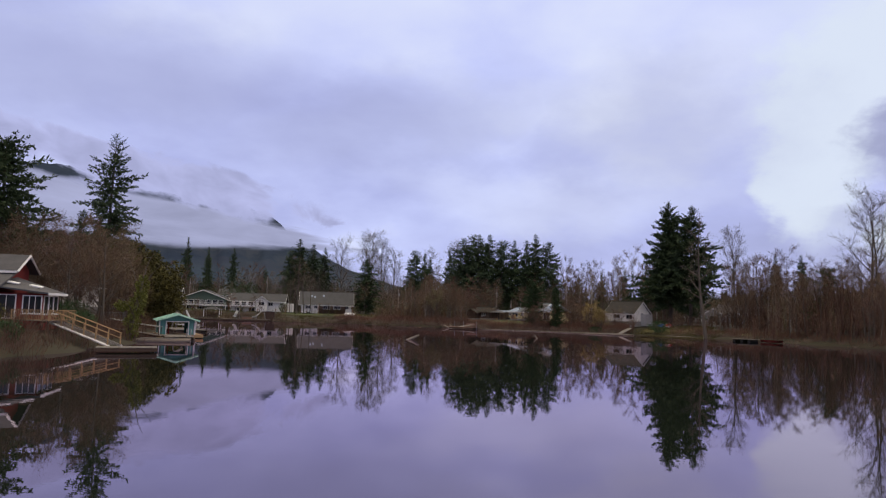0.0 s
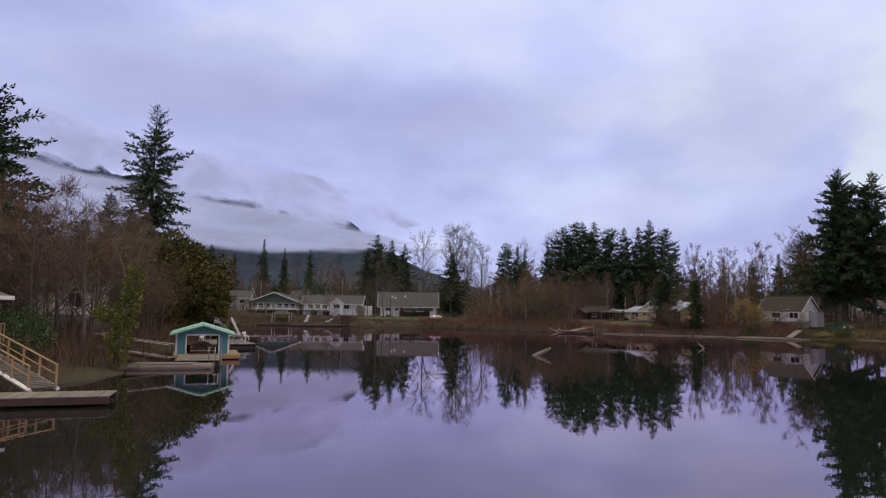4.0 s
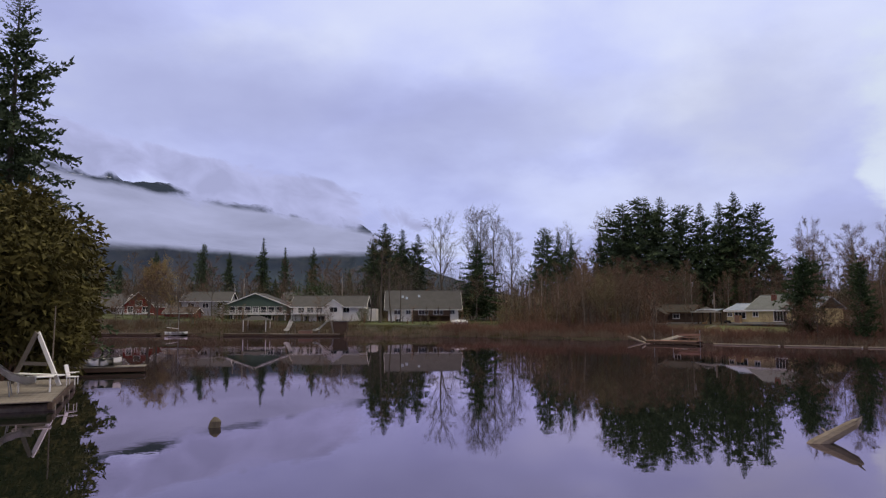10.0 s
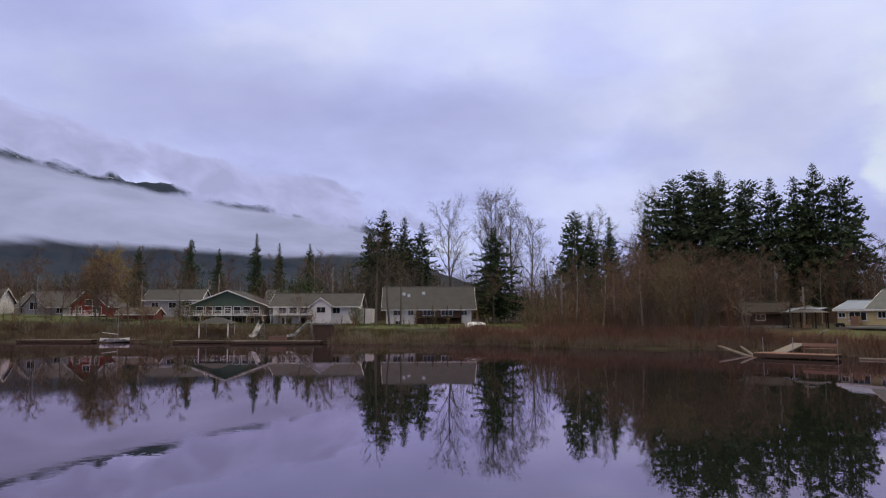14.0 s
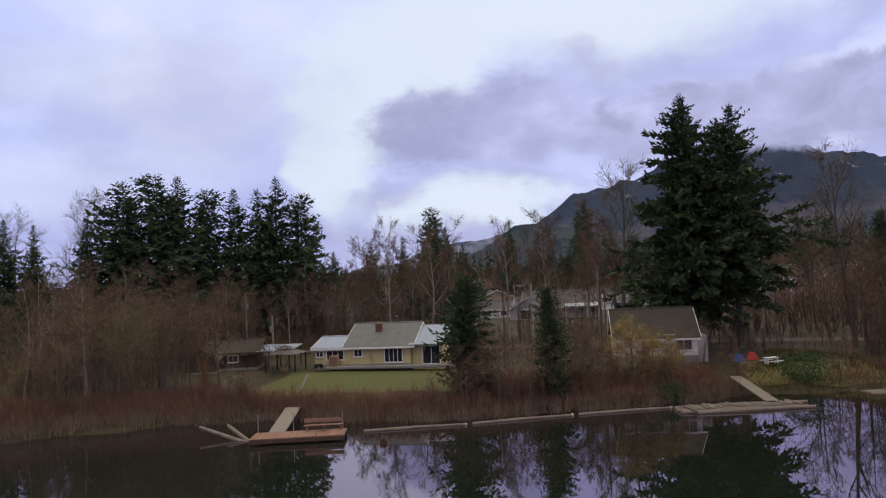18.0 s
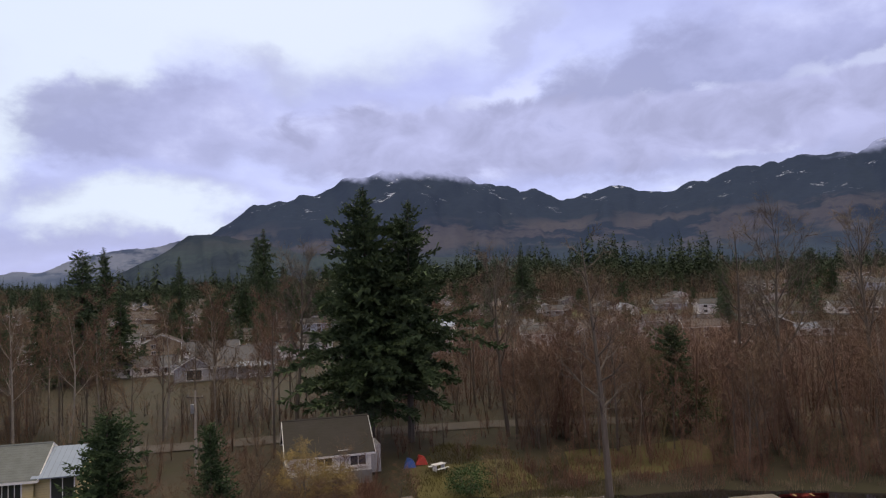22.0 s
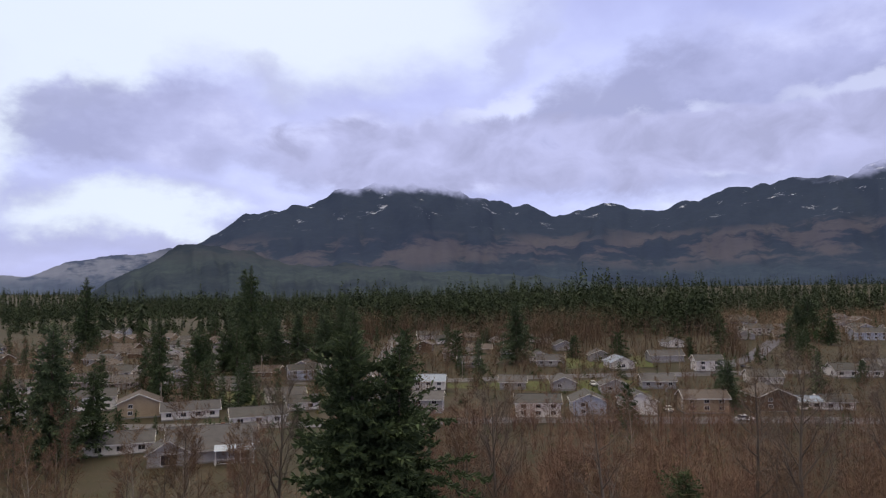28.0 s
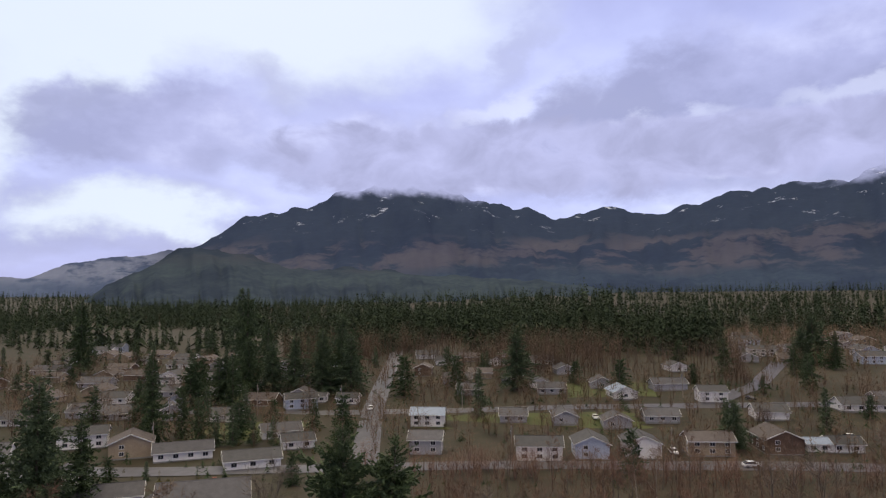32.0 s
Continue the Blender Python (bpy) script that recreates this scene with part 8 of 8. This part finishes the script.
far_wood("town_garden_trees", 1500, (165, 350, 10, 430), 5, 12, TWIG, "bare garden trees between the town houses", 415, bare=True, per=80, fat=0.095, keep=lambda x, y: x + 0.25 * y > 232)
far_wood("bank_thicket", 190, (33, 100, 40, 130), 3, 7, TWIG_RED, "brown thicket along the east bank", 418, bare=True, per=170, fat=0.022,
         keep=lambda x, y: (shore_distance(x, y) > 1.5) & (shore_distance(x, y) < 9) & ((x > 46) | (x < 36)) & (np.hypot(x - 73, y - 102) > 7))
far_wood("alder_undergrowth", 300, (82, 126, 15, 104), 10, 17, TWIG_RED, "dense young alders above the east bank", 461, bare=True, per=190, fat=0.036,
         keep=lambda x, y: (shore_distance(x, y) > 9) & (np.abs(x - np.interp(y, [20, 64, 108, 141, 172], [120, 112, 94, 74, 52])) > 4) & (np.hypot(x - 80, y - 104) > 9))
far_wood("bank_thicket", 90, (41, 64, 106, 125), 2.4, 4.6, TWIG_RED, "tall reddish thicket round the yews on the bank", 462, bare=True, per=200, fat=0.024,
         keep=lambda x, y: (shore_distance(x, y) > 1.5) & (shore_distance(x, y) < 9) & (np.hypot(x - 66, y - 112) > 6))
far_wood("bare_undergrowth", 900, (160, 216, 15, 172), 5, 8.5, TWIG_RED, "tall brown brush before the front road", 463, bare=True, per=90, fat=0.045,
         keep=lambda x, y: np.abs(x + 13 - np.interp(y, [20, 66, 110, 172], [222, 211, 200, 184])) < 8)
far_wood("town_garden_trees", 900, (390, 600, -120, 66), 6, 13, TWIG, "bare garden trees between the hill houses", 465, bare=True, per=60, fat=0.13)
far_wood("garden_shrubs", 260, (390, 600, -120, 66), 4, 17, YEW, "dark evergreens between the hill houses", 466, per=34, fat=1.5)
far_wood("far_conifer_wood", 700, (590, 760, -330, 120), 16, 34, WOODS, "conifer belt behind the hill houses", 467, per=75, keep=lambda x, y: np.sin(x * 0.05 + 1) + np.cos(y * 0.037) > -0.3)
far_wood("far_bare_wood", 500, (585, 700, -330, 120), 10, 17, WOODS_BARE, "bare brown trees before the conifer belt", 468, bare=True, per=40, fat=0.12)
wood(14, (-37, -24, 33, 50), ROUND, 0.7, 1.1, 223, "bare tangle on the west shore", "tangled bare brown tree over the west bank", lambda x, y: math.hypot(x + 26.8, y - 44.5) > 2.5 and math.hypot(x + 21, y - 31) > 3, "thicket")
far_wood("bare_undergrowth", 110, (-34, 44, 212, 252), 12, 20, TWIG_GREY, "tall bare trees behind the chalet", 464, bare=True, per=130, fat=0.036)
wood(24, (64, 112, 112, 180), ALDER, 1.15, 1.5, 222, "tall alders behind the cottage", "tall slender bare alder behind the cottage", lambda x, y: off_road(x, y) and x + 0.6 * y < 182 and x + 0.6 * y > 138)
for mat_, n_, sd_ in ((TWIG_OLIVE, 26, 421), (TWIG_RUST, 30, 422), (TWIG_GREY, 20, 423)):
    far_wood("bank_thicket", n_, (6, 40, 138, 172), 4, 8.5, mat_, "twiggy thicket in its own colour behind the bank", sd_, bare=True, per=260, fat=0.022,
             keep=lambda x, y: (shore_distance(x, y) > 3.0) & (x + 0.7 * y < 137))
    far_wood("bank_thicket", n_, (84, 150, 20, 105), 4, 10, mat_, "twiggy thicket among the alders", sd_ + 10, bare=True, per=200, fat=0.030, keep=lambda x, y: shore_distance(x, y) > 4)
    far_wood("bank_thicket", 3 * n_, (-130, 14, 160, 222), 1.5, 5, mat_, "twiggy garden thicket on the north shore", sd_ + 20, bare=True, per=110, fat=0.028, keep=lambda x, y: (shore_distance(x, y) > 1.5) & (shore_distance(x, y) < 30))
far_wood("bank_thicket", 55, (8, 36, 132, 160), 2.5, 5.5, TWIG_RED, "brown thicket along the north-east bank", 419, bare=True, per=170, fat=0.025,
         keep=lambda x, y: (shore_distance(x, y) > 2.0) & (x + 0.7 * y < 131))
far_wood("far_conifer_wood", 1600, (1800, 2700, -900, 1300), 26, 44, WOODS, "conifer forest at the mountain's foot", 451, per=14)
far_wood("far_conifer_wood", 2600, (900, 2500, 700, 2300), 20, 36, WOODS, "far conifer forest under the hills", 417, per=20)
wood(64, (190, 400, 30, 440), LIGHT_FIR, 0.5, 1.25, 216, "evergreens between the town houses", "dark garden evergreen between the houses", clear_spot, "evergreen")
wood(10, (215, 300, 215, 300), LIGHT_FIR, 0.9, 1.5, 217, "evergreen grove in the town", "tall dark evergreen in the town grove", clear_spot, "evergreen")
wood(7, (118, 140, 206, 262), LIGHT_FIR, 0.4, 0.8, 218, "evergreens by the near street", "dark garden evergreen by the near street", clear_spot, "evergreen")
wood(34, (84, 114, 20, 106), ALDER, 0.9, 1.2, 219, "alder wood above the east bank", "slender bare alder above the east bank", off_road)
wood(22, (-120, 8, 170, 200), ROUND, 0.25, 0.55, 220, "shrubs on the north shore", "small bare shrub on the north shore", lambda x, y: shore_distance(x, y) < 14, "shrub")
